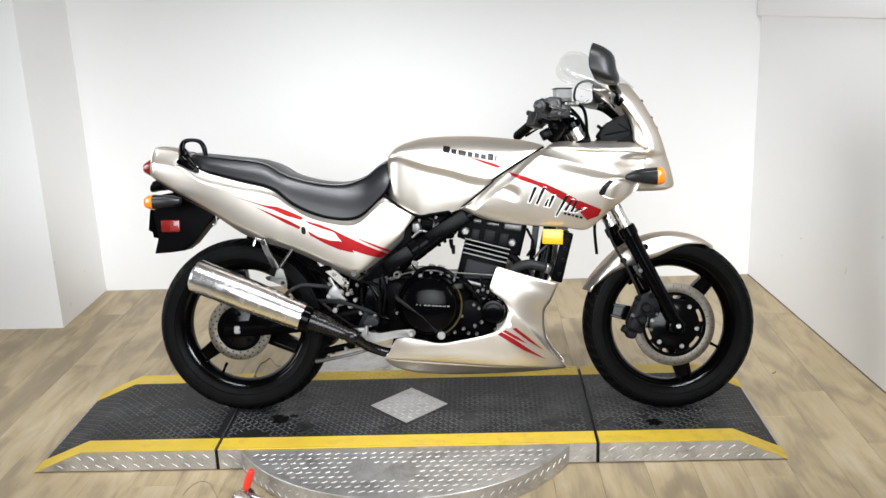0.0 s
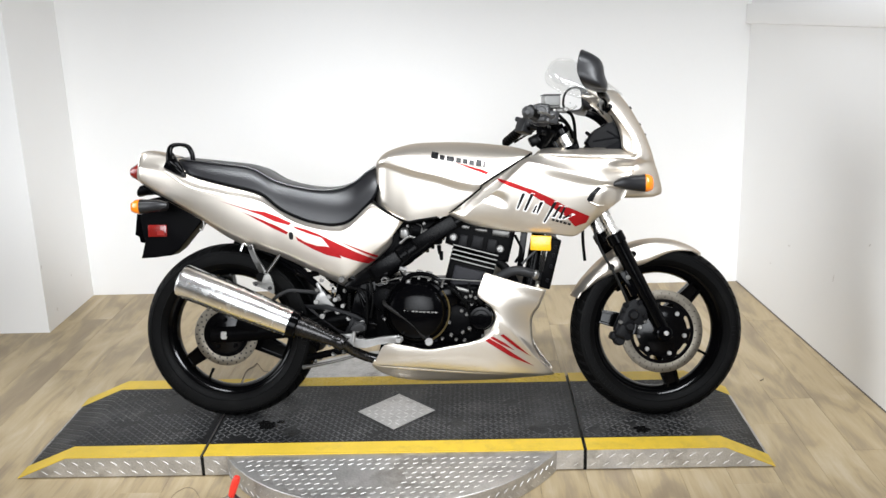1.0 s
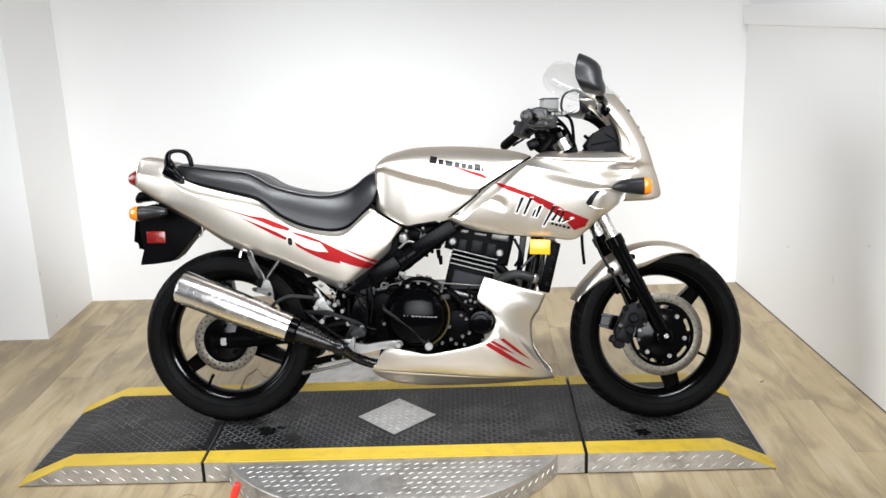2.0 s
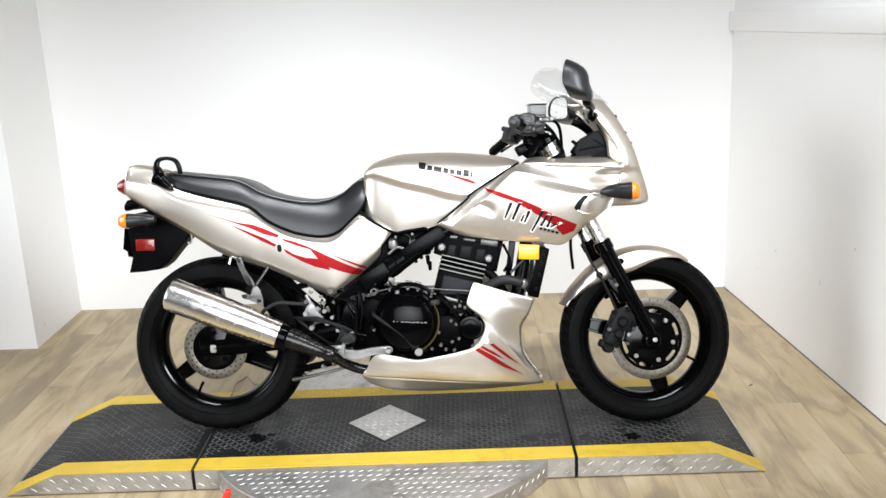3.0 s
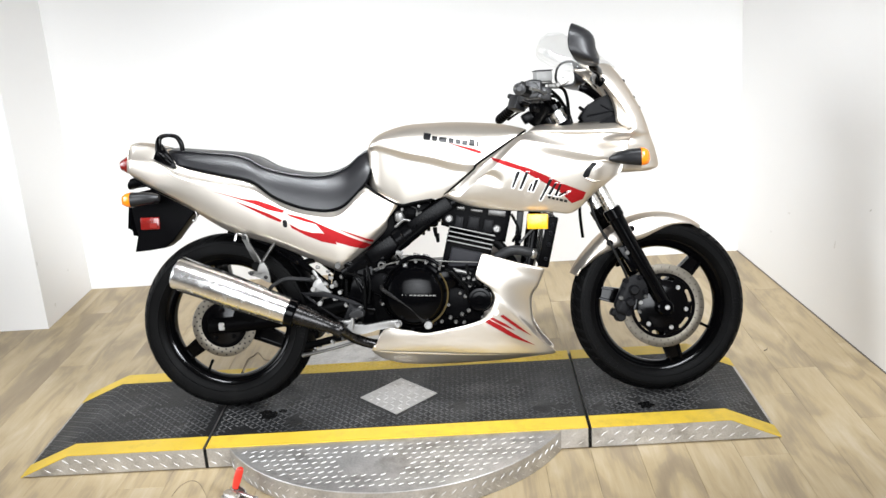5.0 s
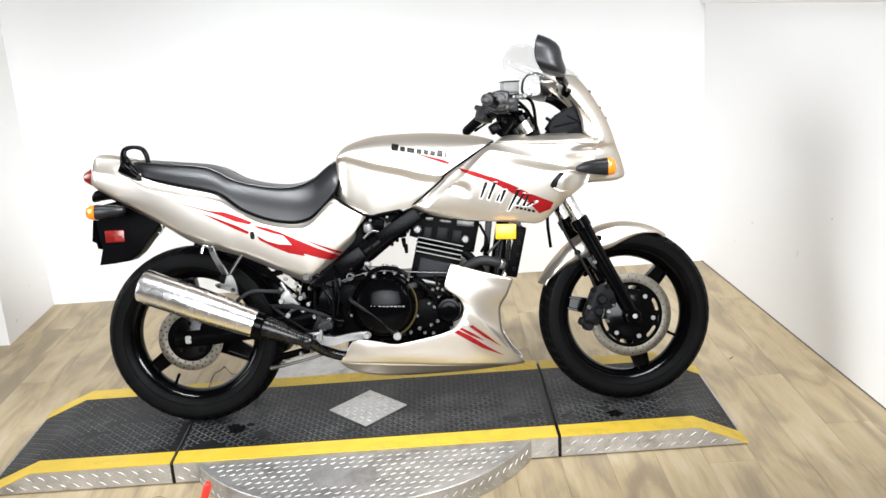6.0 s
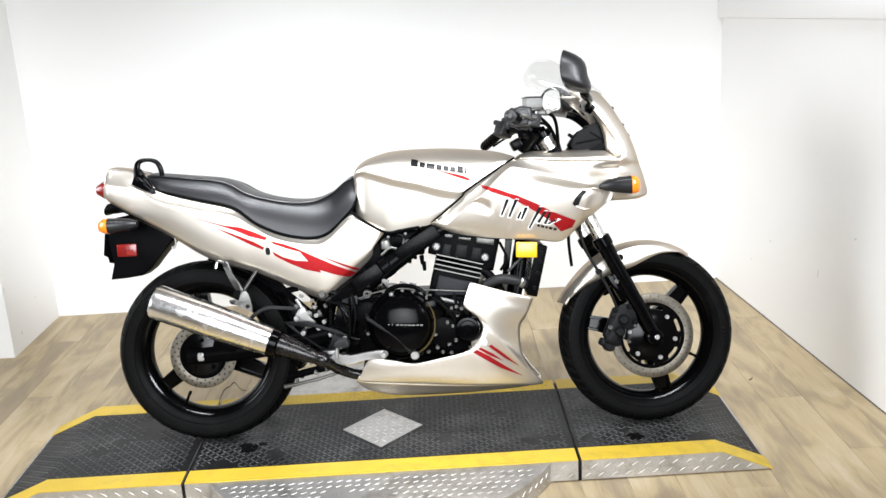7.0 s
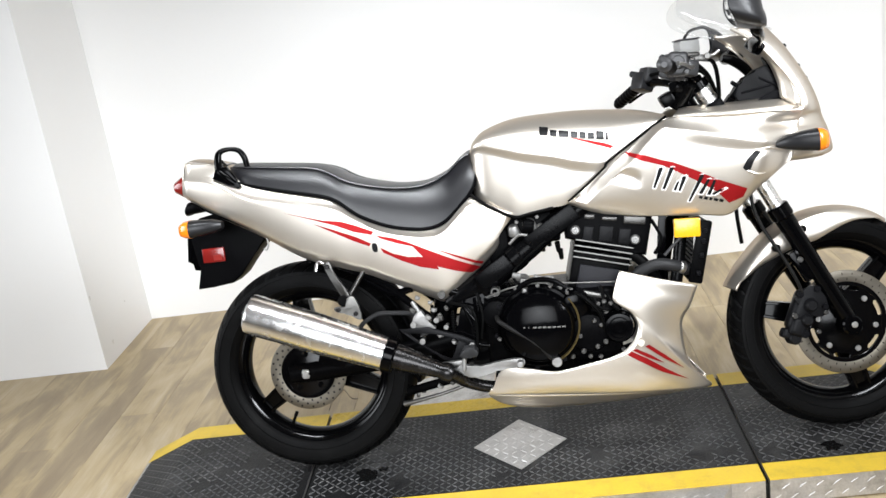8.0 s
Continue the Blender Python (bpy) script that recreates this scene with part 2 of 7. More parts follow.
DECK_LUG = surface("worn_black_lug_paint", (0.052, 0.052, 0.053), 0.36, 0.15, 0.6, 9, 170, 0.2, dirt=(0.14, 0.137, 0.13), dirt_amount=0.7, spec=0.4)
YELLOW = surface("safety_yellow_paint", (0.62, 0.425, 0.038), 0.5, 0.0, 0.14, 8, 120, 0.3, dirt=(0.28, 0.20, 0.05), dirt_amount=0.6)
OIL = surface("black_oil", (0.004, 0.004, 0.004), 0.25, 0.0, 0.1, 30, 200, 0.1, spec=0.25)
SCUFF = surface("dark_scuff", (0.20, 0.165, 0.12), 0.7, 0.0, 0.3, 40, 200, 0.1)
WALL_SCUFF = surface("grey_wall_scuff", (0.72, 0.705, 0.68), 0.7, 0.0, 0.2, 60, 200, 0.1)
PLATE = surface("scuffed_aluminium_plate", (0.49, 0.477, 0.462), 0.40, 0.76, 0.30, 9, 150, 0.25, dirt=(0.17, 0.152, 0.13), dirt_amount=0.75)
LUG = surface("polished_plate_lugs", (0.64, 0.63, 0.615), 0.46, 0.7, 0.15, 12, 120, 0.05)


# ---------------- mesh helpers ----------------
def part(name, bm, material, parent=None, label="", sharp=38):
    """Links a bmesh as one mesh object under a thing or a part."""
    me = bpy.data.meshes.new(name)
    bm.to_mesh(me)
    bm.free()
    me.materials.append(material)
    me.shade_smooth()
    me.set_sharp_from_angle(angle=radians(sharp))
    ob = new(name, me)
    ob.parent = parent
    return tagged(ob, label) if label else ob


def spline(pts, n):
    """n points on a smooth line through the given ones."""
    p = np.array(pts, float)
    p = np.vstack([2 * p[0] - p[1], p, 2 * p[-1] - p[-2]])
    k = len(p) - 3
    out = []
    for i in range(n):
        u = i / (n - 1) * k
        j = min(int(u), k - 1)
        t = u - j
        a, b, c, d = p[j], p[j + 1], p[j + 2], p[j + 3]
        out.append(0.5 * (2 * b + (c - a) * t + (2 * a - 5 * b + 4 * c - d) * t * t + (3 * b - a - 3 * c + d) * t ** 3))
    return out


def rounded(pts, n=6):
    """A closed outline with its corners eased by a smooth line."""
    p = np.array(pts, float)
    k = len(p)
    out = []
    for j in range(k):
        a, b, c, d = p[j - 1], p[j], p[(j + 1) % k], p[(j + 2) % k]
        for i in range(n):
            t = i / n
            out.append(0.5 * (2 * b + (c - a) * t + (2 * a - 5 * b + 4 * c - d) * t * t + (3 * b - a - 3 * c + d) * t ** 3))
    return [tuple(q) for q in out]


def sheet(bm, rows, closed=False):
    grid = [[bm.verts.new(p) for p in row] for row in rows]
    for a, b in zip(grid, grid[1:]):
        m = len(a)
        for j in range(m if closed else m - 1):
            k = (j + 1) % m
            bm.faces.new((a[j], a[k], b[k], b[j]))
    return grid


def block(bm, centre, size, bev=0.0, turn=(0, 0, 0), seg=2):
    m = pose(*centre, *turn) @ Matrix.Diagonal((*size, 1))
    vs = bmesh.ops.create_cube(bm, size=1.0, matrix=m)["verts"]
    if bev:
        es = list({e for v in vs for e in v.link_edges})
        bmesh.ops.bevel(bm, geom=es, offset=bev, segments=seg, profile=0.6, affect="EDGES")


def frame_of(d):
    d = Vector(d).normalized()
    side = d.cross(Vector((0, 0, 1)))
    if side.length < 1e-3:
        side = d.cross(Vector((1, 0, 0)))
    side.normalize()
    return side, d.cross(side)


def rod(bm, p0, p1, r0, r1=None, seg=16, ease=0.0):
    """A round bar with eased ends."""
    r1 = r0 if r1 is None else r1
    p0, p1 = Vector(p0), Vector(p1)
    a, b = frame_of(p1 - p0)
    w = (p1 - p0).normalized()
    rings = [(p0, r0), (p1, r1)]
    if ease:
        rings = [(p0, r0 - ease), (p0 + w * ease, r0), (p1 - w * ease, r1), (p1, r1 - ease)]
    rows = [[p + (a * math.cos(t) + b * math.sin(t)) * r for t in [2 * math.pi * i / seg for i in range(seg)]] for p, r in rings]
    g = sheet(bm, rows, True)
    bm.faces.new(list(reversed(g[0])))
    bm.faces.new(g[-1])


def pipe(bm, pts, r, seg=10, res=6, flat=1.0):
    """A bent tube through the points; r is one radius or one per point."""
    rs = r if isinstance(r, (list, tuple)) else [r] * len(pts)
    n = (len(pts) - 1) * res + 1
    path = [Vector(q[:3]) for q in spline([(*p, q) for p, q in zip(pts, rs)], n)]
    rad = [q[3] for q in spline([(*p, q) for p, q in zip(pts, rs)], n)]
    rows = []
    side = None
    for i, p in enumerate(path):
        d = (path[min(i + 1, n - 1)] - path[max(i - 1, 0)]).normalized()
        if side is None:
            side, _ = frame_of(d)
        side = (side - d * side.dot(d)).normalized()
        up = d.cross(side)
        rows.append([p + (side * math.cos(t) * flat + up * math.sin(t)) * rad[i] for t in [2 * math.pi * k / seg for k in range(seg)]])
    g = sheet(bm, rows, True)
    bm.faces.new(list(reversed(g[0])))
    bm.faces.new(g[-1])


def turned(bm, prof, centre, seg=64, start=0.0, sweep=2 * math.pi, ring=False):
    """A turned shape about the y axis through centre; prof is (radius, y) pairs. ring closes the profile."""
    cx, cy, cz = centre
    full = abs(sweep - 2 * math.pi) < 1e-6
    k = seg if full else seg + 1
    rows = []
    for r, y in (prof + [prof[0]] if ring else prof):
        rows.append([(cx + r * math.cos(start + sweep * i / seg), cy + y, cz + r * math.sin(start + sweep * i / seg)) for i in range(k)])
    sheet(bm, rows, full)
    bmesh.ops.remove_doubles(bm, verts=bm.verts[:], dist=1e-6)


def prism(bm, outline, y0, y1, bev=0.0):
    """An upright plate of the given (x, z) outline between two depths, with eased rims."""
    a = [bm.verts.new((x, y0, z)) for x, z in outline]
    b = [bm.verts.new((x, y1, z)) for x, z in outline]
    fa, fb = bm.faces.new(a), bm.faces.new(list(reversed(b)))
    n = len(a)
    for i in range(n):
        j = (i + 1) % n
        bm.faces.new((a[j], a[i], b[i], b[j]))
    if bev:
        bmesh.ops.bevel(bm, geom=list(fa.edges) + list(fb.edges), offset=bev, segments=2, profile=0.6, affect="EDGES")


def outward(bm, centre):
    """Turns the normals away from a point."""
    bmesh.ops.recalc_face_normals(bm, faces=bm.faces[:])
    c = Vector(centre)
    s = sum((f.calc_center_median() - c).normalized().dot(f.normal) * f.calc_area() for f in bm.faces)
    if s < 0:
        bmesh.ops.reverse_faces(bm, faces=bm.faces[:])


def panel(name, top, low, n, m, bulge, side, material, parent, label="", thick=0.004):
    """A pressed body panel between two lines of (x, z, offset from the middle), bowed outwards; side -1 faces the aisle."""
    ts, bs = spline(top, n), spline(low, n)
    bm = bmesh.new()
    rows = []
    for i in range(n):
        u = i / (n - 1)
        row = []
        for j in range(m):
            v = j / (m - 1)
            x, z, d = ts[i] * (1 - v) + bs[i] * v
            row.append((x, side * (d + bulge(u, v)), z))
        rows.append(row)
    sheet(bm, rows)
    bm.normal_update()
    if sum(f.normal.y * f.calc_area() for f in bm.faces) * side < 0:
        bmesh.ops.reverse_faces(bm, faces=bm.faces[:])
    tree = BVHTree.FromBMesh(bm)
    ob = part(name, bm, material, parent, label, 50)
    mod = ob.modifiers.new("thickness", "SOLIDIFY")
    mod.thickness, mod.offset = thick, -1
    return ob, tree


def decal(name, outline, trees, material, parent, label="", lift=0.0012, cuts=2):
    """A thin film that follows the panel under it."""
    bm = bmesh.new()
    face = bm.faces.new([bm.verts.new((x, -0.5, z)) for x, z in outline])
    bmesh.ops.triangulate(bm, faces=[face])
    for _ in range(cuts):
        long = [e for e in bm.edges if e.calc_length() > 0.012]
        if long:
            bmesh.ops.subdivide_edges(bm, edges=long, cuts=1)
            bmesh.ops.triangulate(bm, faces=bm.faces[:])
    for v in bm.verts:
        best = None
        for tree in trees:
            hit = tree.ray_cast(Vector((v.co.x, -1.0, v.co.z)), Vector((0, 1, 0)))
            if hit[0] is not None and hit[0].y < 0 and (best is None or hit[0].y < best):
                best = hit[0].y
        if best is None:
            best = min((t.find_nearest(Vector((v.co.x, -0.17, v.co.z))) for t in trees), key=lambda h: h[3])[0].y
        v.co.y = best - lift
    bm.normal_update()
    if sum(f.normal.y * f.calc_area() for f in bm.faces) > 0:
        bmesh.ops.reverse_faces(bm, faces=bm.faces[:])
    return part(name, bm, material, parent, label)


def thing(name, m, label, category, group=""):
    ob = new(name)
    ob.matrix_world = m
    ob.empty_display_size = 0.1
    return tagged(ob, label, category, group)


# ---------------- the room ----------------
def wall(name, x0, y0, x1, y1, z0, z1, thick, label, material=WALL):
    """An upright wall from (x0, y0) to (x1, y1); its thickness lies to the left of that way."""
    d = Vector((x1 - x0, y1 - y0, 0))
    nrm = Vector((-d.y, d.x, 0)).normalized() * thick
    bm = bmesh.new()
    lo = [bm.verts.new((x, y, z0)) for x, y in ((x0, y0), (x1, y1), (x1 + nrm.x, y1 + nrm.y), (x0 + nrm.x, y0 + nrm.y))]
    hi = [bm.verts.new((v.co.x, v.co.y, z1)) for v in lo]
    bm.faces.new(lo[::-1])
    bm.faces.new(hi)
    for i in range(4):
        j = (i + 1) % 4
        bm.faces.new((lo[i], lo[j], hi[j], hi[i]))
    bmesh.ops.recalc_face_normals(bm, faces=bm.faces[:])
    ob = part(name, bm, material)
    return tagged(ob, label, "wall", kind="structure")


ROOM_H = 3.05
BACK_Y, LEFT_X, STEP_Y = 1.53, -1.848, 0.99
wall("wall_back", LEFT_X - 0.12, BACK_Y, 1.60, BACK_Y, 0, ROOM_H, 0.12, "plain white painted booth wall behind the motorcycle")
wall("wall_return", LEFT_X, STEP_Y + 0.12, LEFT_X, BACK_Y, 0, ROOM_H, 0.12, "short white wall return joining the booth wall")
wall("wall_step", -4.2, STEP_Y, LEFT_X, STEP_Y, 0, ROOM_H, 0.12, "white painted wall face standing forward of the booth")
wall("wall_right", 1.4435, BACK_Y, 1.6079, -0.70, 0, ROOM_H, 0.12, "white painted booth side wall with small scuffs")
# unseen walls added to close the room; their tones steer the paint's reflections
wall("wall_shop", 1.6079, -0.70, 1.925, -5.0, 0, ROOM_H, 0.12, "unseen dark tan wall past the booth, added for reflections", DARK_SURROUND)
wall("wall_left", -4.2, -5.0, -4.2, STEP_Y, 0, ROOM_H, 0.12, "unseen dark tan wall, added for reflections", DARK_SURROUND)
wall("wall_front", 2.0, -5.0, -4.3, -5.0, 0, ROOM_H, 0.12, "unseen pale wall closing the room, toned for reflections", PALE_SURROUND)


def flat_box(name, x0, y0, x1, y1, z0, z1, material, label, category):
    bm = bmesh.new()
    block(bm, ((x0 + x1) / 2, (y0 + y1) / 2, (z0 + z1) / 2), (x1 - x0, y1 - y0, z1 - z0))
    return tagged(part(name, bm, material), label, category, kind="structure")


# ceiling is out of view; its dull tone darkens what upward panels reflect
flat_box("ceiling", -4.3, -5.1, 2.1, 1.65, ROOM_H, ROOM_H + 0.1, CEIL, "unseen ceiling, toned dull for the reflections", "ceiling")
FLOOR = flat_box("floor", -4.3, -5.1, 2.1, 1.65, -0.12, -0.004, OAK, "pale limed oak vinyl plank floor", "floor")


def along_right(s, inset=0.0):
    """A point s metres out from the back corner along the right wall."""
    d = Vector((1.925 - 1.4435, -5.0 - BACK_Y, 0)).normalized()
    n = Vector((d.y, -d.x, 0))
    p = Vector((1.4435, BACK_Y, 0)) + d * s + n * inset
    return p


def right_rail():
    """The boxed board along the right wall, with a shadow gap under its lower edge."""
    bm = bmesh.new()
    rows = []
    for s in (0.004, 2.23):
        lift = 1.27 + 0.032 * s
        prof = [(0.001, lift + 0.092), (0.022, lift + 0.092), (0.024, lift + 0.088), (0.024, lift + 0.012), (0.021, lift + 0.004), (0.001, lift)]
        rows.append([(*along_right(s, i).to_2d(), z) for i, z in prof])
    g = sheet(bm, rows, True)
    bm.faces.new(g[0])
    bm.faces.new(g[1][::-1])
    bmesh.ops.recalc_face_normals(bm, faces=bm.faces[:])
    tagged(part("trim", bm, WALL), "white boxed board fixed along the side wall", "trim", kind="structure")
    bm = bmesh.new()
    rows = []
    for s in (0.004, 2.23):
        rows.append([(*along_right(s, i).to_2d(), z) for i, z in ((0.0005, 0.0045), (0.0025, 0.004), (0.004, 0.0005), (0.0005, 0.0005))])
    g = sheet(bm, rows, True)
    bm.faces.new(g[0])
    bm.faces.new(g[1][::-1])
    bmesh.ops.recalc_face_normals(bm, faces=bm.faces[:])
    tagged(part("baseboard", bm, GAP), "thin dark sealant bead along the foot of the wall", "trim", kind="structure")


right_rail()


# ---------------- the turntable and its ramps ----------------
DECK_Z = 0.075
NEAR_Y, FAR_Y = -0.366, 0.240
HUB = (-0.164, -0.078)
DISC_R = 0.60
JOINT_L, JOINT_R = -0.770, 0.452
STRIPE = 0.078


def lug_cells(x0, x1, y0, y1, pitch):
    """Centres and headings of the two crossing rows of a tread plate."""
    nx, ny = int((x1 - x0) / pitch), int((y1 - y0) / pitch)
    for i in range(nx):
        for j in range(ny):
            yield x0 + (i + 0.5) * pitch, y0 + (j + 0.5) * pitch, (45 if (i + j) % 2 else -45)


def add_lug(bm, at, u, v, n, length, width, high):
    """A low pointed bar on a plate: at its middle, u along it, v across it, n off the plate."""
    c = [at + u * (length / 2), at + v * (width / 2), at - u * (length / 2), at - v * (width / 2)]
    lo = [bm.verts.new(p) for p in c]
    hi = [bm.verts.new(at + (p - at) * 0.55 + n * high) for p in c]
    bm.faces.new(hi)
    for i in range(4):
        j = (i + 1) % 4
        bm.faces.new((lo[i], lo[j], hi[j], hi[i]))


def top_lugs(name, cells, height, keep, material, parent, label, length, width, high, slope=None):
    bm = bmesh.new()
    rng = random.Random(5)
    for x, y, a in cells:
        if not keep(x, y):
            continue
        t = radians(a)
        u, v = Vector((math.cos(t), math.sin(t), 0)), Vector((-math.sin(t), math.cos(t), 0))
        n = Vector((0, 0, 1))
        at = Vector((x, y, height(x)))
        if slope and slope(x):
            g = slope(x)
            u.z, v.z = u.x * g, v.x * g
            n = Vector((-g, 0, 1)).normalized()
        add_lug(bm, at, u, v, n, length, width, high * rng.uniform(0.6, 1.05))
    ob = part(name, bm, material, parent, label)
    return tagged(ob, kind="stuff")


def worn(x, y, seed):
    """True where lugs are left: feet and wheels have rubbed some away."""
    rubbed = noise.noise((x * 11, y * 13, seed + 4)) > 0.38
    return not rubbed and noise.noise((x * 5, y * 7, seed)) > -0.5


def side_lugs(name, x0, x1, y, z_top, parent, lean):
    """Bright lugs on an upright plate that faces the aisle."""
    bm = bmesh.new()
    n = Vector((0, -1, 0))
    t = radians(lean)
    u, v = Vector((math.cos(t), 0, math.sin(t))), Vector((-math.sin(t), 0, math.cos(t)))
    x = x0 + 0.018
    while x < x1 - 0.014:
        for row, z in enumerate((0.021, 0.051)):
            xx = x + (0.021 if row % 2 else 0)
            if z < z_top(xx) - 0.010 and xx < x1 - 0.014:
                add_lug(bm, Vector((xx, y, z)), u, v, n, 0.026, 0.0044, 0.0013)
        x += 0.042
    bmesh.ops.recalc_face_normals(bm, faces=bm.faces[:])
    return tagged(part(name, bm, LUG, parent, "bright raised tread lugs"), kind="stuff")


def ramp_profile(x_in, x_knee, x_tip):
    """Height of a ramp's top over x."""
    def height(x):
        f = (x - x_knee) / (x_tip - x_knee)
        return DECK_Z if f <= 0 else DECK_Z * (1 - f) + 0.006 * f
    return height


def slab(bm, xs, height, y0, y1, z0=0.0, bev=0.0015):
    """A solid strip over x with a top that follows height."""
    rows = []
    for y in (y0, y1):
        rows.append([(x, y, height(x)) for x in xs])
    top = [[bm.verts.new(p) for p in r] for r in rows]
    low = [[bm.verts.new((p[0], p[1], z0 if z0 >= 0 else p[2] + z0)) for p in r] for r in rows]
    n = len(xs)
    for i in range(n - 1):
        bm.faces.new((top[0][i], top[0][i + 1], top[1][i + 1], top[1][i]))
        bm.faces.new((low[0][i], low[1][i], low[1][i + 1], low[0][i + 1]))
        bm.faces.new((low[0][i], low[0][i + 1], top[0][i + 1], top[0][i]))
        bm.faces.new((top[1][i], top[1][i + 1], low[1][i + 1], low[1][i]))
    for i in (0, n - 1):
        bm.faces.new((top[0][i], top[1][i], low[1][i], low[0][i]))
    bmesh.ops.recalc_face_normals(bm, faces=bm.faces[:])


def make_ramp(x_in, x_knee, x_tip, label):
    ob = thing("ramp", pose(x_in, HUB[1], 0), label, "ramp", "ramps of the turntable")
    h = ramp_profile(x_in, x_knee, x_tip)
    inv = Matrix.Translation((-x_in, -HUB[1], 0))
    lo, hi = min(x_in, x_tip), max(x_in, x_tip)
    xs = sorted((x_in, x_knee, x_tip))
    made = []
    bm = bmesh.new()
    slab(bm, xs, lambda x: max(0.0062, h(x) - 0.003), NEAR_Y + 0.0015, FAR_Y - 0.0015, 0.0055)
    made.append(part("body", bm, PLATE, ob, "scuffed aluminium tread plate body"))
    # recessed foot block, coloured dark to carry the shadow line under the ramp
    bm = bmesh.new()
    block(bm, ((x_in + x_tip) / 2, (NEAR_Y + FAR_Y) / 2, 0.0027), (hi - lo - 0.03, FAR_Y - NEAR_Y - 0.03, 0.0054))
    made.append(part("rubber_foot", bm, GAP, ob, "dark foot block in the shadow line under the plate"))
    bm = bmesh.new()
    slab(bm, xs, h, NEAR_Y + STRIPE, FAR_Y - STRIPE, -0.0028)
    made.append(part("grip_surface", bm, DECK, ob, "worn black anti-slip paint"))
    for y0, y1 in ((NEAR_Y, NEAR_Y + STRIPE - 0.0005), (FAR_Y - STRIPE + 0.0005, FAR_Y)):
        bm = bmesh.new()
        slab(bm, xs, lambda x: h(x) + 0.0004, y0, y1, -0.003)
        made.append(part("edge_stripe", bm, YELLOW, ob, "safety yellow painted edge"))
    g = (0.006 - DECK_Z) / (x_tip - x_knee)
    beyond = (lambda x: g if (x - x_knee) * (x_tip - x_knee) > 0 else 0.0)
    cells = list(lug_cells(lo + 0.006, hi - 0.012, NEAR_Y + STRIPE + 0.004, FAR_Y - STRIPE - 0.004, 0.0175))
    made.append(top_lugs("tread_relief", cells, h, lambda x, y: worn(x, y, 1.0), DECK_LUG, ob, "worn tread lugs", 0.0235, 0.0062, 0.0016, beyond))
    made.append(side_lugs("side_relief", lo + (0.03 if x_tip < x_in else 0.0), hi - (0.03 if x_tip > x_in else 0.0), NEAR_Y + 0.0015, h, ob, -35 if x_tip < x_in else 35))
    for p in made:
        p.data.transform(inv)
    return ob


make_ramp(JOINT_L - 0.006, -1.212, -1.378, "low tread plate ramp with yellow painted edges behind the rear wheel")
FRONT_RAMP = make_ramp(JOINT_R + 0.006, 0.893, 1.052, "low tread plate ramp with yellow painted edges under the front wheel")


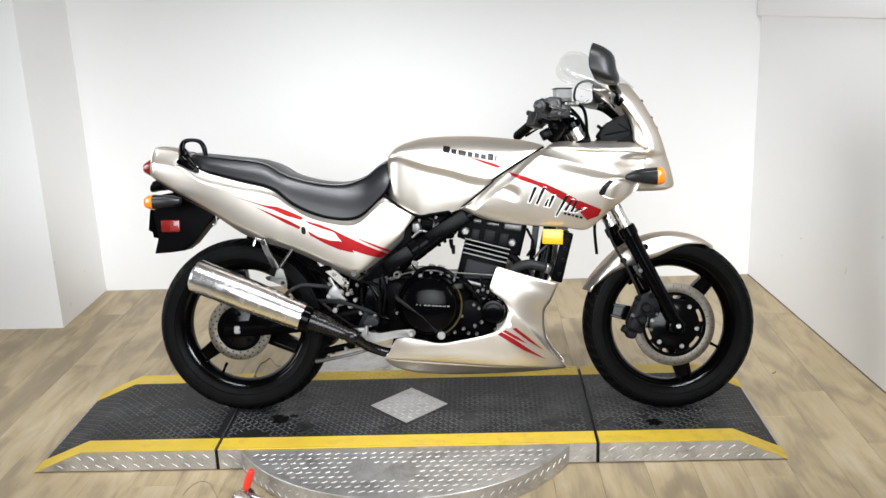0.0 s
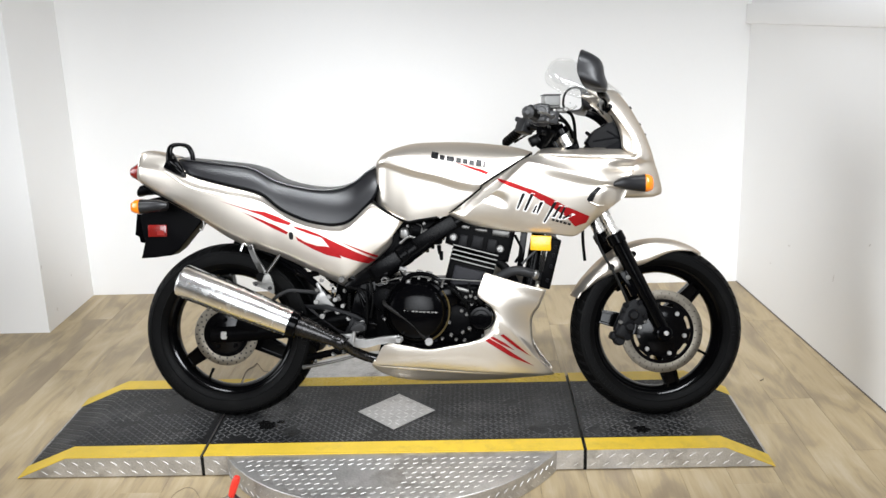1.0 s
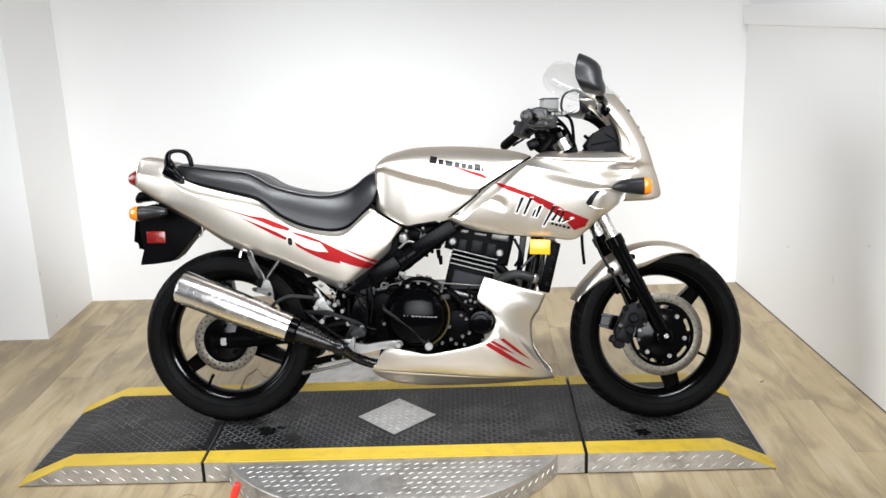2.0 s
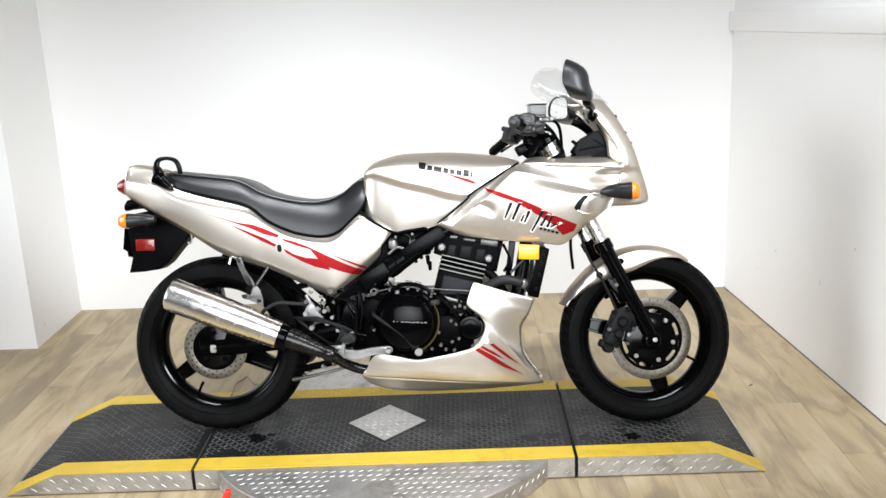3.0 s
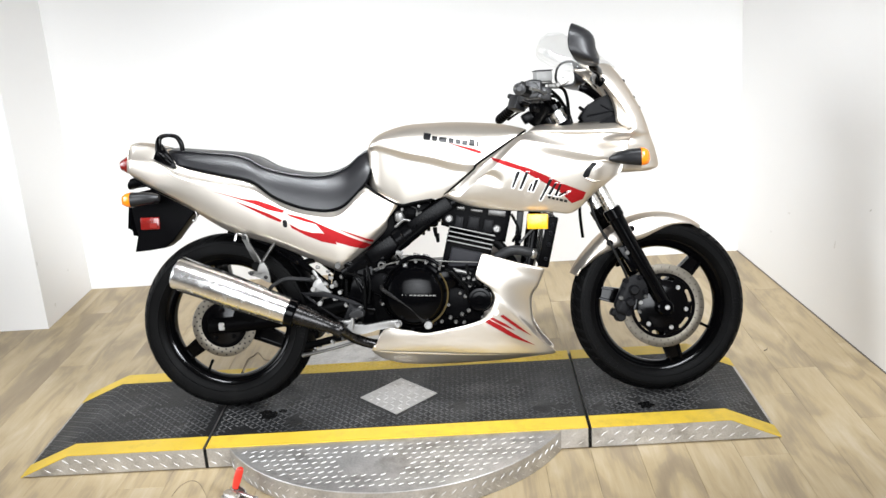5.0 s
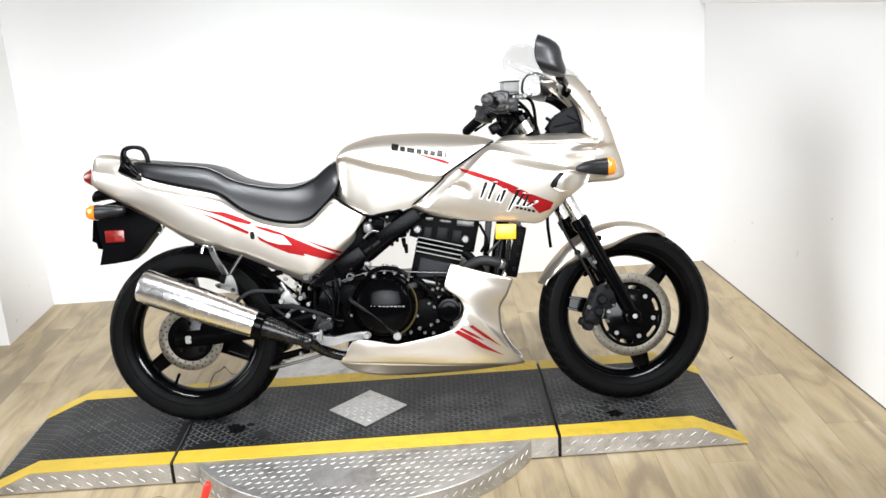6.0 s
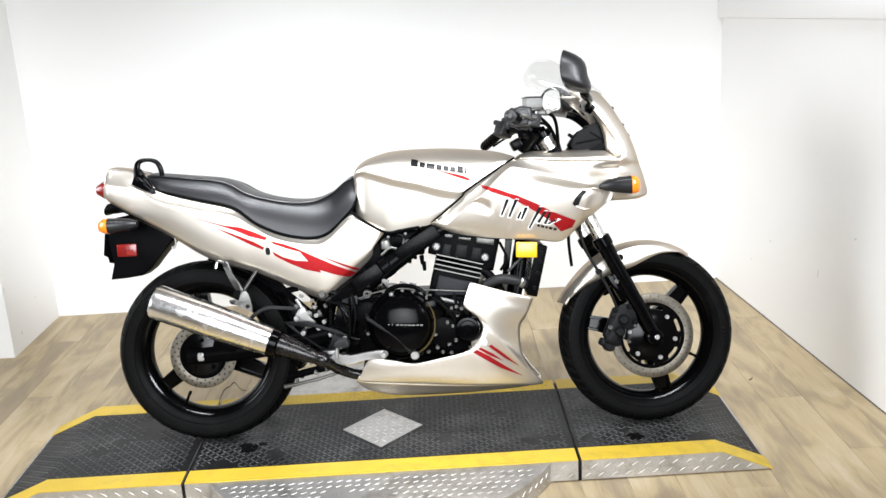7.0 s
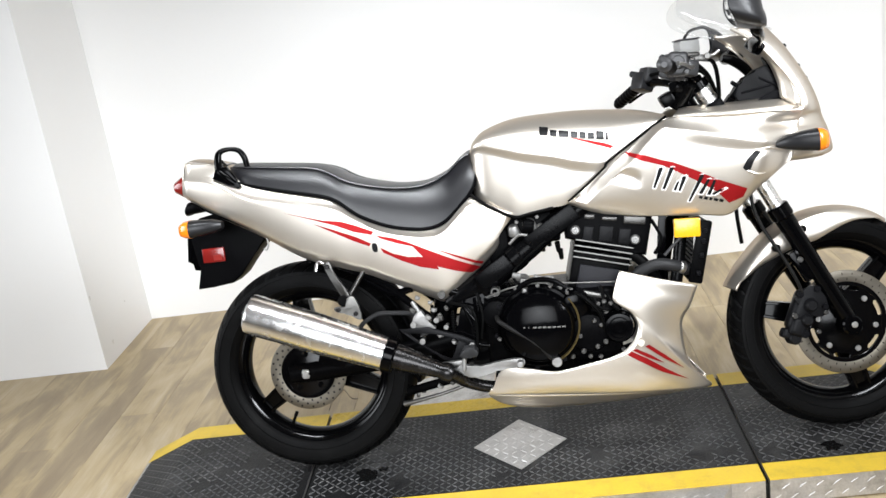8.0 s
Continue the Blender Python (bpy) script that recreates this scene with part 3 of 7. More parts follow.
def make_turntable():
    ob = thing("turntable", pose(HUB[0], HUB[1], 0), "round aluminium tread plate motorcycle turntable with black deck", "turntable")
    inv = Matrix.Translation((-HUB[0], -HUB[1], 0))
    made = []
    flat = lambda x: DECK_Z
    bm = bmesh.new()
    turned_z(bm, [(0.0, 0.0), (DISC_R - 0.004, 0.0), (DISC_R - 0.002, 0.002), (DISC_R, DECK_Z - 0.0055), (DISC_R - 0.002, DECK_Z - 0.0035), (0.0, DECK_Z - 0.0035)], HUB, 128)
    made.append(part("disc", bm, PLATE, ob, "round scuffed aluminium plate", 30))
    for x0, x1 in ((JOINT_L + 0.005, -0.50), (0.18, JOINT_R - 0.005)):
        bm = bmesh.new()
        slab(bm, [x0, x1], lambda x: DECK_Z - 0.003, NEAR_Y + 0.0015, FAR_Y - 0.0015, 0.0055)
        made.append(part("deck_end", bm, PLATE, ob))
        made.append(side_lugs("side_relief", x0, -0.675, NEAR_Y + 0.0015, flat, ob, -35) if x0 < 0 else side_lugs("side_relief", 0.362, x1, NEAR_Y + 0.0015, flat, ob, 35))
    bm = bmesh.new()
    slab(bm, [JOINT_L + 0.005, JOINT_R - 0.005], flat, NEAR_Y + STRIPE, FAR_Y - STRIPE, -0.0028)
    made.append(part("grip_surface", bm, DECK, ob, "worn black anti-slip paint"))
    for y0, y1 in ((NEAR_Y, NEAR_Y + STRIPE - 0.0005), (FAR_Y - STRIPE + 0.0005, FAR_Y)):
        bm = bmesh.new()
        slab(bm, [JOINT_L + 0.005, JOINT_R - 0.005], lambda x: DECK_Z + 0.0004, y0, y1, -0.003)
        made.append(part("edge_stripe", bm, YELLOW, ob, "safety yellow painted edge"))
    # dark strips put into the open joints in place of their shade
    for x in (JOINT_L, JOINT_R):
        bm = bmesh.new()
        block(bm, (x, (NEAR_Y + FAR_Y) / 2, 0.033), (0.0105, FAR_Y - NEAR_Y - 0.006, 0.062), 0.001)
        made.append(part("joint_seal", bm, DARK_HOSE, ob, "dark strip standing for the joint's shade"))
    cells = list(lug_cells(JOINT_L + 0.01, JOINT_R - 0.01, FAR_Y - STRIPE + 0.004, FAR_Y - 0.004, 0.0175))
    made.append(top_lugs("stripe_relief", cells, lambda x: DECK_Z + 0.0005, lambda x, y: True, YELLOW, ob, "yellow painted tread lugs", 0.0235, 0.0062, 0.0018))
    dx, dy = 0.134, 0.140
    inside = lambda x, y: abs(x - HUB[0] + 0.002) / dx + abs(y - HUB[1] - 0.012) / dy
    cells = list(lug_cells(JOINT_L + 0.01, JOINT_R - 0.01, NEAR_Y + STRIPE + 0.004, FAR_Y - STRIPE - 0.004, 0.0175))
    made.append(top_lugs("tread_relief", cells, flat, lambda x, y: inside(x, y) > 1.08 and worn(x, y, 3.0), DECK_LUG, ob, "worn black tread lugs", 0.0235, 0.0062, 0.0016))
    bm = bmesh.new()
    c = Vector((HUB[0] - 0.002, HUB[1] + 0.012, DECK_Z))
    lo = [bm.verts.new(c + Vector(o)) for o in ((dx, 0, 0.0002), (0, dy, 0.0002), (-dx, 0, 0.0002), (0, -dy, 0.0002))]
    hi = [bm.verts.new(v.co + Vector((0, 0, 0.0022))) for v in lo]
    bm.faces.new(hi)
    for i in range(4):
        bm.faces.new((lo[i], lo[(i + 1) % 4], hi[(i + 1) % 4], hi[i]))
    bmesh.ops.recalc_face_normals(bm, faces=bm.faces[:])
    made.append(part("centre_diamond", bm, PLATE, ob, "bare aluminium diamond in the deck"))
    cells = list(lug_cells(c.x - dx, c.x + dx, c.y - dy, c.y + dy, 0.026))
    made.append(top_lugs("diamond_relief", cells, lambda x: DECK_Z + 0.0023, lambda x, y: inside(x, y) < 0.88, LUG, ob, "bright raised tread lugs", 0.025, 0.0048, 0.0016))
    cells = [(x + (0.0145 if round((y - HUB[1]) / 0.026) % 2 else 0.0), y, 28) for x, y, a in lug_cells(HUB[0] - DISC_R, HUB[0] + DISC_R, HUB[1] - DISC_R, HUB[1] + DISC_R, 0.029)]
    made.append(top_lugs("disc_relief", cells, lambda x: DECK_Z - 0.0036, lambda x, y: math.hypot(x - HUB[0], y - HUB[1]) < DISC_R - 0.02 and math.hypot((x + 0.22) / 0.22, (y + 0.50) / 0.13) + 0.7 * noise.noise((x * 9, y * 12, 7.0)) > 0.42 and not NEAR_Y - 0.012 < y < FAR_Y + 0.012, LUG, ob, "bright raised tread lugs", 0.023, 0.0038, 0.0014))
    bm = bmesh.new()
    steps = 118
    for i in range(steps):
        for row, z in enumerate((0.018, 0.044)):
            a = 2 * math.pi * (i + 0.5 * row) / steps
            n = Vector((math.cos(a), math.sin(a), 0))
            y = HUB[1] + DISC_R * n.y
            if NEAR_Y - 0.005 < y < FAR_Y + 0.005:
                continue
            s = Vector((-n.y, n.x, 0))
            t = radians(38 if row else -38)
            u = s * math.cos(t) + Vector((0, 0, math.sin(t)))
            add_lug(bm, Vector((HUB[0] + DISC_R * n.x, y, z)) - n * 0.0008, u, n.cross(u), n, 0.022, 0.0046, 0.0016)
    bmesh.ops.recalc_face_normals(bm, faces=bm.faces[:])
    made.append(tagged(part("rim_relief", bm, LUG, ob, "bright raised tread lugs"), kind="stuff"))
    for p in made:
        p.data.transform(inv)
    return ob


def turned_z(bm, prof, at, seg):
    rows = [[(at[0] + r * math.cos(2 * math.pi * i / seg), at[1] + r * math.sin(2 * math.pi * i / seg), z) for i in range(seg)] for r, z in prof]
    sheet(bm, rows, True)
    bmesh.ops.remove_doubles(bm, verts=bm.verts[:], dist=1e-6)
    bmesh.ops.recalc_face_normals(bm, faces=bm.faces[:])


TURNTABLE = make_turntable()


def make_clamp():
    """The toggle clamp that locks the turntable: steel base and links with a red dipped handle."""
    ob = thing("toggle_clamp", pose(-0.640, -0.545, 0, 0, 0, -35), "steel toggle clamp with an upright red plastic handle", "clamp")
    bm = bmesh.new()
    block(bm, (0, 0, 0.004), (0.075, 0.05, 0.007), 0.002)
    part("base_plate", bm, STEEL, ob)
    for s in (-1, 1):
        bm = bmesh.new()
        prism(bm, rounded([(-0.03, 0.007), (0.03, 0.007), (0.032, 0.028), (0.0, 0.036), (-0.03, 0.022)], 3), s * 0.014 - 0.002, s * 0.014 + 0.002)
        part("side_link", bm, STEEL, ob)
    bm = bmesh.new()
    rod(bm, (0.0, -0.019, 0.026), (0.0, 0.019, 0.026), 0.004)
    rod(bm, (0.022, -0.019, 0.018), (0.022, 0.019, 0.018), 0.004)
    part("pivot_pin", bm, STEEL, ob)
    bm = bmesh.new()
    rod(bm, (0.015, 0, 0.022), (0.095, 0, 0.026), 0.006, ease=0.001)
    rod(bm, (0.09, 0, 0.03), (0.09, 0, 0.004), 0.009, ease=0.002)
    part("clamp_arm", bm, STEEL, ob)
    bm = bmesh.new()
    rod(bm, (0, 0, 0.02), (0.008, 0.004, 0.05), 0.006)
    part("handle_bar", bm, STEEL, ob)
    bm = bmesh.new()
    pipe(bm, [(0.004, 0.002, 0.034), (0.010, 0.006, 0.056), (0.019, 0.012, 0.084), (0.024, 0.015, 0.098), (0.025, 0.0155, 0.101)], [0.0095, 0.0115, 0.0115, 0.009, 0.004], 12)
    part("handle_grip", bm, RED_GRIP, ob, "red plastic handle grip")


make_clamp()


# ---------------- the motorcycle ----------------
# its own axes: x ahead, y to its left (away from the aisle), z up in its own plane; it leans on its stand
BIKE = thing("motorcycle", pose(0, -0.0915, DECK_Z + 0.002, -11, 0, -1.8),
             "champagne silver faired sports motorcycle with red flashes, leaning on its stand", "motorcycle")
REAR, FRONT = Vector((-0.724, 0, 0.2995)), Vector((0.722, 0, 0.287))


def tyre_mesh(c, radius, half, sipes):
    """A tyre with rounded crown, sidewalls and slanted grooves cut into the tread."""
    prof = [(0.217, -0.72), (0.224, -0.86), (0.2355, -0.955), (0.2362, -0.985), (0.2378, -0.985), (0.2386, -0.968), (0.250, -0.995), (radius - 0.0325, -0.99), (radius - 0.032, -1.012), (radius - 0.030, -1.012), (radius - 0.0294, -0.985), (radius - 0.022, -0.95)]
    crown = [(-0.90 + 1.8 * i / 36) for i in range(37)]
    prof += [(radius - 0.020 * abs(s / 0.90) ** 2.2, s) for s in crown]
    prof += [(r, -y) for r, y in reversed(prof[:12])]
    seg = sipes * 10
    bm = bmesh.new()
    rows = []
    for r, y in prof:
        row = []
        for i in range(seg):
            a = 2 * math.pi * i / seg
            cut = 0.0
            s = abs(y)
            if 0.12 < s < 0.93 and r > radius - 0.024:
                f = (a * sipes / (2 * math.pi) + s * 1.15 * (1 if y > 0 else -1) + (0.5 if y > 0 else 0)) % 1.0
                if f < 0.16:
                    cut = 0.0055
            if abs(s - 0.05) < 0.02 and r > radius - 0.004:
                cut = 0.002
            rr = r - cut
            row.append((c.x + rr * math.cos(a), c.y + y * half, c.z + rr * math.sin(a)))
        rows.append(row)
    sheet(bm, rows, True)
    bmesh.ops.recalc_face_normals(bm, faces=bm.faces[:])
    return bm


def sidewall_marks(c, r, y, start, count, step):
    """Moulded marks on a sidewall, as plain raised bars."""
    bm = bmesh.new()
    for k in range(count):
        a = start + k * step
        block(bm, (c.x + r * math.cos(a), y, c.z + r * math.sin(a)), (0.0045, 0.0016, 0.013 if k % 3 else 0.010), 0.0, (0, -math.degrees(a) + 90, 0))
    return bm


def rim_mesh(c, half):
    bm = bmesh.new()
    prof = [(0.229, -half), (0.226, -half - 0.003), (0.221, -half - 0.002), (0.218, -half + 0.004), (0.207, -half + 0.010), (0.197, -half + 0.022),
            (0.192, -0.010), (0.190, 0.0), (0.192, 0.010), (0.197, half - 0.022), (0.207, half - 0.010), (0.218, half - 0.004), (0.221, half + 0.002),
            (0.226, half + 0.003), (0.229, half), (0.224, half - 0.006), (0.214, 0.012), (0.214, -0.012), (0.224, -half + 0.006)]
    turned(bm, prof, c, 120, ring=True)
    bmesh.ops.recalc_face_normals(bm, faces=bm.faces[:])
    return bm


def spoke_mesh(c, angle, r0, r1, w0, w1, deep):
    """A hollow-sided cast spoke: a web with two raised ribs."""
    bm = bmesh.new()
    turn = Matrix.Translation(c) @ Matrix.Rotation(-angle, 4, "Y")
    web = [(r0, -w0), (r0 + 0.06, -w0 * 0.72), (r1, -w1), (r1, w1), (r0 + 0.06, w0 * 0.72), (r0, w0)]
    prism(bm, web, -deep * 0.45, deep * 0.45, 0.002)
    for s in (-1, 1):
        rib = [(r0, s * w0), (r0 + 0.06, s * w0 * 0.72), (r1, s * w1), (r1, s * (w1 - 0.009)), (r0 + 0.06, s * (w0 * 0.72 - 0.009)), (r0, s * (w0 - 0.012))]
        prism(bm, rib if s < 0 else rib[::-1], -deep, deep, 0.0025)
    bmesh.ops.transform(bm, matrix=turn, verts=bm.verts[:])
    bmesh.ops.recalc_face_normals(bm, faces=bm.faces[:])
    return bm


def disc_mesh(c, y, r_in, r_out, thick):
    bm = bmesh.new()
    turned(bm, [(r_in, y - thick), (r_in + 0.001, y - thick - 0.0006), (r_out - 0.001, y - thick - 0.0006), (r_out, y - thick), (r_out, y + thick), (r_in, y + thick)], c, 96, ring=True)
    bmesh.ops.recalc_face_normals(bm, faces=bm.faces[:])
    return bm


def drill_mesh(c, y, rows, count, slot):
    """Dark raised marks for the shade in a disc's cuts: radial slots, or round holes."""
    bm = bmesh.new()
    for i in range(count):
        for k, (r, off) in enumerate(rows):
            a = 2 * math.pi * (i + off) / count
            p = c + Vector((r * math.cos(a), y + 0.0006, r * math.sin(a)))
            if slot:
                block(bm, p, (0.0058, 0.0012, 0.0020), 0.0, (0, -math.degrees(a), 0))
            else:
                rod(bm, p - Vector((0, 0.0006, 0)), p + Vector((0, 0.0006, 0)), 0.0031, seg=10)
    return bm


def bolt_head(bm, at, r=0.008, high=0.006, d=(0, -1, 0)):
    """A round socket-head bolt facing the aisle."""
    at, d = Vector(at), Vector(d)
    rod(bm, at, at + d * high, r, seg=14, ease=min(0.0015, r * 0.3))
    rod(bm, at + d * high * 0.9, at + d * (high + 0.0006), r * 0.5, seg=6)


def make_wheel(name, c, radius, half, rim_half, angles, sipes, label):
    wheel = part(name, rim_mesh(c, rim_half), WHEEL_BLACK, BIKE, label, 30)
    part("tyre", tyre_mesh(c, radius, half, sipes), RUBBER, wheel, "black rubber tyre with slanted grooves", 30)
    part("sidewall_mark", sidewall_marks(c, radius - 0.040, -half - 0.0003, 3.6, 9, 0.055), RUBBER, wheel)
    part("sidewall_mark", sidewall_marks(c, radius - 0.040, -half - 0.0003, 6.05, 6, 0.05), RUBBER, wheel)
    bm = bmesh.new()
    turned(bm, [(0.0, -0.052), (0.034, -0.052), (0.042, -0.046), (0.046, -0.03), (0.048, 0.0), (0.046, 0.03), (0.042, 0.046), (0.034, 0.052), (0.0, 0.052)], c, 48)
    bmesh.ops.recalc_face_normals(bm, faces=bm.faces[:])
    part("hub", bm, WHEEL_BLACK, wheel)
    for a in angles:
        part("spoke", spoke_mesh(c, radians(a), 0.036, 0.205, 0.040, 0.022, 0.021), WHEEL_BLACK, wheel)
    bm = bmesh.new()
    a = radians(-28 if c.x > 0 else -118)
    p = c + Vector((0.196 * math.cos(a), -0.012, 0.196 * math.sin(a)))
    q = c + Vector((0.160 * math.cos(a), -0.024, 0.160 * math.sin(a)))
    rod(bm, p, q, 0.0055, 0.0042, 10)
    rod(bm, c + (q - c) * 1.02, c + (q - c) * 0.93, 0.0055, 0.005, 10, 0.001)
    part("valve_stem", bm, HOSE, wheel)
    return wheel


fw = make_wheel("front_wheel", FRONT, 0.290, 0.056, 0.041, (166, 46, 286), 48, "black three-spoke cast front wheel")
rw = make_wheel("rear_wheel", REAR, 0.299, 0.066, 0.047, (95, 215, 335), 46, "black three-spoke cast rear wheel")

# brake discs on black carriers with open windows between the arms
def make_disc(name, wheel, c, y, r_in, r_out, hub, rows, count, arms, first, bolt_r):
    part(name, disc_mesh(c, y, r_in, r_out, 0.0022), DISC_STEEL, wheel, "drilled ground steel brake disc")
    part("drilling", drill_mesh(c, y - 0.0031, rows, count, c.x > 0), DARK_STEEL if c.x > 0 else INK, wheel)
    bm = bmesh.new()
    turned(bm, [(0.0, y - 0.006), (hub * 0.62, y - 0.007), (hub * 0.72, y - 0.004), (hub, y - 0.0035), (hub + 0.001, y - 0.001), (hub, y + 0.006), (0.0, y + 0.006)], c, 60)
    turned(bm, [(r_in - 0.008, y - 0.0032), (r_in - 0.007, y - 0.0040), (r_in + 0.002, y - 0.0040), (r_in + 0.003, y - 0.0032), (r_in + 0.003, y + 0.004), (r_in - 0.008, y + 0.004)], c, 96, ring=True)
    for k in range(arms):
        a = radians(first + 360 * k / arms)
        b0, b1 = hub - 0.004, r_in - 0.005
        half = math.pi / arms - 0.20
        pts = []
        for t, r in ((-half * 1.25, b0), (-half * 0.8, (b0 + b1) / 2), (-half, b1), (half, b1), (half * 0.8, (b0 + b1) / 2), (half * 1.25, b0)):
            pts.append((c.x + r * math.cos(a + t), c.z + r * math.sin(a + t)))
        arm = bmesh.new()
        prism(arm, pts, y - 0.0034, y + 0.005, 0.0008)
        bmesh.ops.recalc_face_normals(arm, faces=arm.faces[:])
        part("carrier_arm", arm, WHEEL_BLACK, wheel)
    bmesh.ops.recalc_face_normals(bm, faces=bm.faces[:])
    part("disc_carrier", bm, WHEEL_BLACK, wheel, "black disc carrier", 25)
    for k in range(arms):
        a = radians(first + 360 * k / arms)
        bm = bmesh.new()
        bolt_head(bm, c + Vector((bolt_r * math.cos(a), y - 0.0034, bolt_r * math.sin(a))), 0.0078, 0.006)
        part("carrier_bolt", bm, BRIGHT_ALLOY if c.x > 0 else WHEEL_BLACK, wheel)


make_disc("front_brake_disc", fw, FRONT, -0.074, 0.104, 0.137, 0.084, [(0.1135, 0.0), (0.1275, 0.5)], 30, 6, 48, 0.076)
make_disc("rear_brake_disc", rw, REAR, -0.092, 0.074, 0.108, 0.069, [(0.082, 0.0), (0.092, 0.5), (0.101, 0.0)], 20, 5, 20, 0.050)

# axles
for c, y, nm in ((FRONT, -0.128, "front_axle"), (REAR, -0.125, "rear_axle")):
    bm = bmesh.new()
    rod(bm, (c.x, y + 0.02, c.z), (c.x, 0.12, c.z), 0.009, seg=16)
    rod(bm, (c.x, y + 0.010, c.z), (c.x, y + 0.014, c.z), 0.0185, 0.0185, 24, 0.001)
    axle = part(nm, bm, DARK_ALLOY, BIKE, "steel axle with a large nut")
    bm = bmesh.new()
    rod(bm, (c.x, y + 0.001, c.z), (c.x, y + 0.010, c.z), 0.0155, 0.0155, 6, 0.002)
    part("axle_nut", bm, STEEL, axle, "bright steel nut")
    bm = bmesh.new()
    rod(bm, (c.x, y - 0.005, c.z), (c.x, y + 0.002, c.z), 0.0080, 0.0085, 16, 0.001)
    part("axle_end", bm, STEEL, axle)

# fork: chromed stanchions in black lower legs
F_LOW, F_DIR = Vector((0.722, 0, 0.292)), Vector((-0.452, 0, 0.892)).normalized()
for s in (-1, 1):
    y = 0.104 * s
    at = lambda k, dx=0.0: tuple(F_LOW + F_DIR * k + Vector((dx, y, 0)))
    bm = bmesh.new()
    rod(bm, at(0.34), at(0.70), 0.0195, seg=24)
    part("fork_stanchion", bm, CHROME, BIKE, "chromed fork tube")
    bm = bmesh.new()
    rod(bm, at(0.722 if s < 0 else 0.60), at(0.745), 0.0265, seg=24, ease=0.004)
    rod(bm, at(0.742), at(0.757), 0.0180, seg=6, ease=0.003)
    if s > 0:
        rod(bm, at(0.52), at(0.62), 0.0235, seg=20, ease=0.003)
    part("fork_cap", bm, BLACK_METAL, BIKE)
    if s < 0:
        bm = bmesh.new()
        rod(bm, at(0.655), at(0.7225), 0.0245, seg=28, ease=0.003)
        part("fork_collar", bm, CHROME, BIKE, "bright chromed collar of the fork tube")
    bm = bmesh.new()
    pipe(bm, [at(-0.03), at(0.02), at(0.12), at(0.28), at(0.35), at(0.358)], [0.018, 0.0215, 0.0225, 0.0245, 0.027, 0.024], 20)
    rod(bm, at(0.325), at(0.362), 0.0295, seg=24, ease=0.004)
    rod(bm, (F_LOW.x - 0.004, y - 0.026, F_LOW.z - 0.006), (F_LOW.x - 0.004, y + 0.026, F_LOW.z - 0.006), 0.026, seg=20, ease=0.004)
    block(bm, at(0.18, -0.032), (0.03, 0.022, 0.09), 0.006, (0, -27, 0))
    leg = part("fork_leg", bm, BLACK_METAL, BIKE, "black enamelled fork lower leg")
    bm = bmesh.new()
    bolt_head(bm, at(0.20, -0.03)[:1] + (y + s * 0.013,) + at(0.20)[2:], 0.008, 0.006, (0, s, 0))
    part("pinch_bolt", bm, BOLT, leg)
for k, nm in ((0.50, "lower_yoke"), (0.655, "upper_yoke")):
    c = F_LOW + F_DIR * k
    bm = bmesh.new()
    block(bm, tuple(c + Vector((-0.02, 0, 0))), (0.085, 0.27, 0.034), 0.010, (0, -27, 0))
    part(nm, bm, CAST_BLACK, BIKE)

# front brake caliper behind the fork leg
bm = bmesh.new()
block(bm, (0.617, -0.088, 0.335), (0.060, 0.046, 0.110), 0.018, (0, 24, 0), 3)
block(bm, (0.600, -0.092, 0.298), (0.046, 0.050, 0.050), 0.014, (0, 24, 0), 3)
prism(bm, rounded([(0.596, 0.372), (0.640, 0.402), (0.668, 0.385), (0.682, 0.340), (0.660, 0.318), (0.630, 0.330)], 3), -0.110, -0.098, 0.002)
rod(bm, (0.590, -0.070, 0.268), (0.590, -0.108, 0.268), 0.019, 0.016, 18, 0.004)
block(bm, (0.576, -0.085, 0.280), (0.034, 0.036, 0.026), 0.009, (0, 24, 0), 3)
cal = part("front_caliper", bm, CALIPER, BIKE, "dark grey cast brake caliper")
for x, z, r in ((0.634, 0.353, 0.0185), (0.620, 0.315, 0.0175)):
    bm = bmesh.new()
    rod(bm, (x, -0.100, z), (x, -0.127, z), r, r * 0.88, 22, 0.005)
    part("piston_cap", bm, CALIPER, cal)
for x, z, r, mt in ((0.655, 0.393, 0.0085, GREY_PLASTIC), (0.671, 0.345, 0.0080, GREY_PLASTIC), (0.671, 0.330, 0.0060, BOLT), (0.608, 0.385, 0.0095, GREY_PLASTIC), (0.612, 0.280, 0.0110, GREY_PLASTIC), (0.590, 0.330, 0.0075, BOLT), (0.648, 0.282, 0.0065, BOLT)):
    bm = bmesh.new()
    bolt_head(bm, (x, -0.106, z), r, 0.013)
    part("caliper_bolt", bm, mt, cal)
for piece in (cal, *cal.children):
    piece.data.transform(Matrix.Translation((-0.014, 0, -0.005)))
bm = bmesh.new()
pipe(bm, [(0.50, -0.10, 0.70), (0.494, -0.115, 0.63), (0.513, -0.118, 0.565), (0.556, -0.122, 0.485), (0.586, -0.122, 0.42), (0.600, -0.116, 0.385)], 0.0046, 10)
part("brake_hose", bm, DARK_HOSE, BIKE, "black rubber brake hose")
bm = bmesh.new()
pipe(bm, [(0.475, -0.06, 0.66), (0.472, -0.085, 0.60), (0.478, -0.085, 0.53)], 0.005, 8)
part("speedometer_cable", bm, HOSE, BIKE)


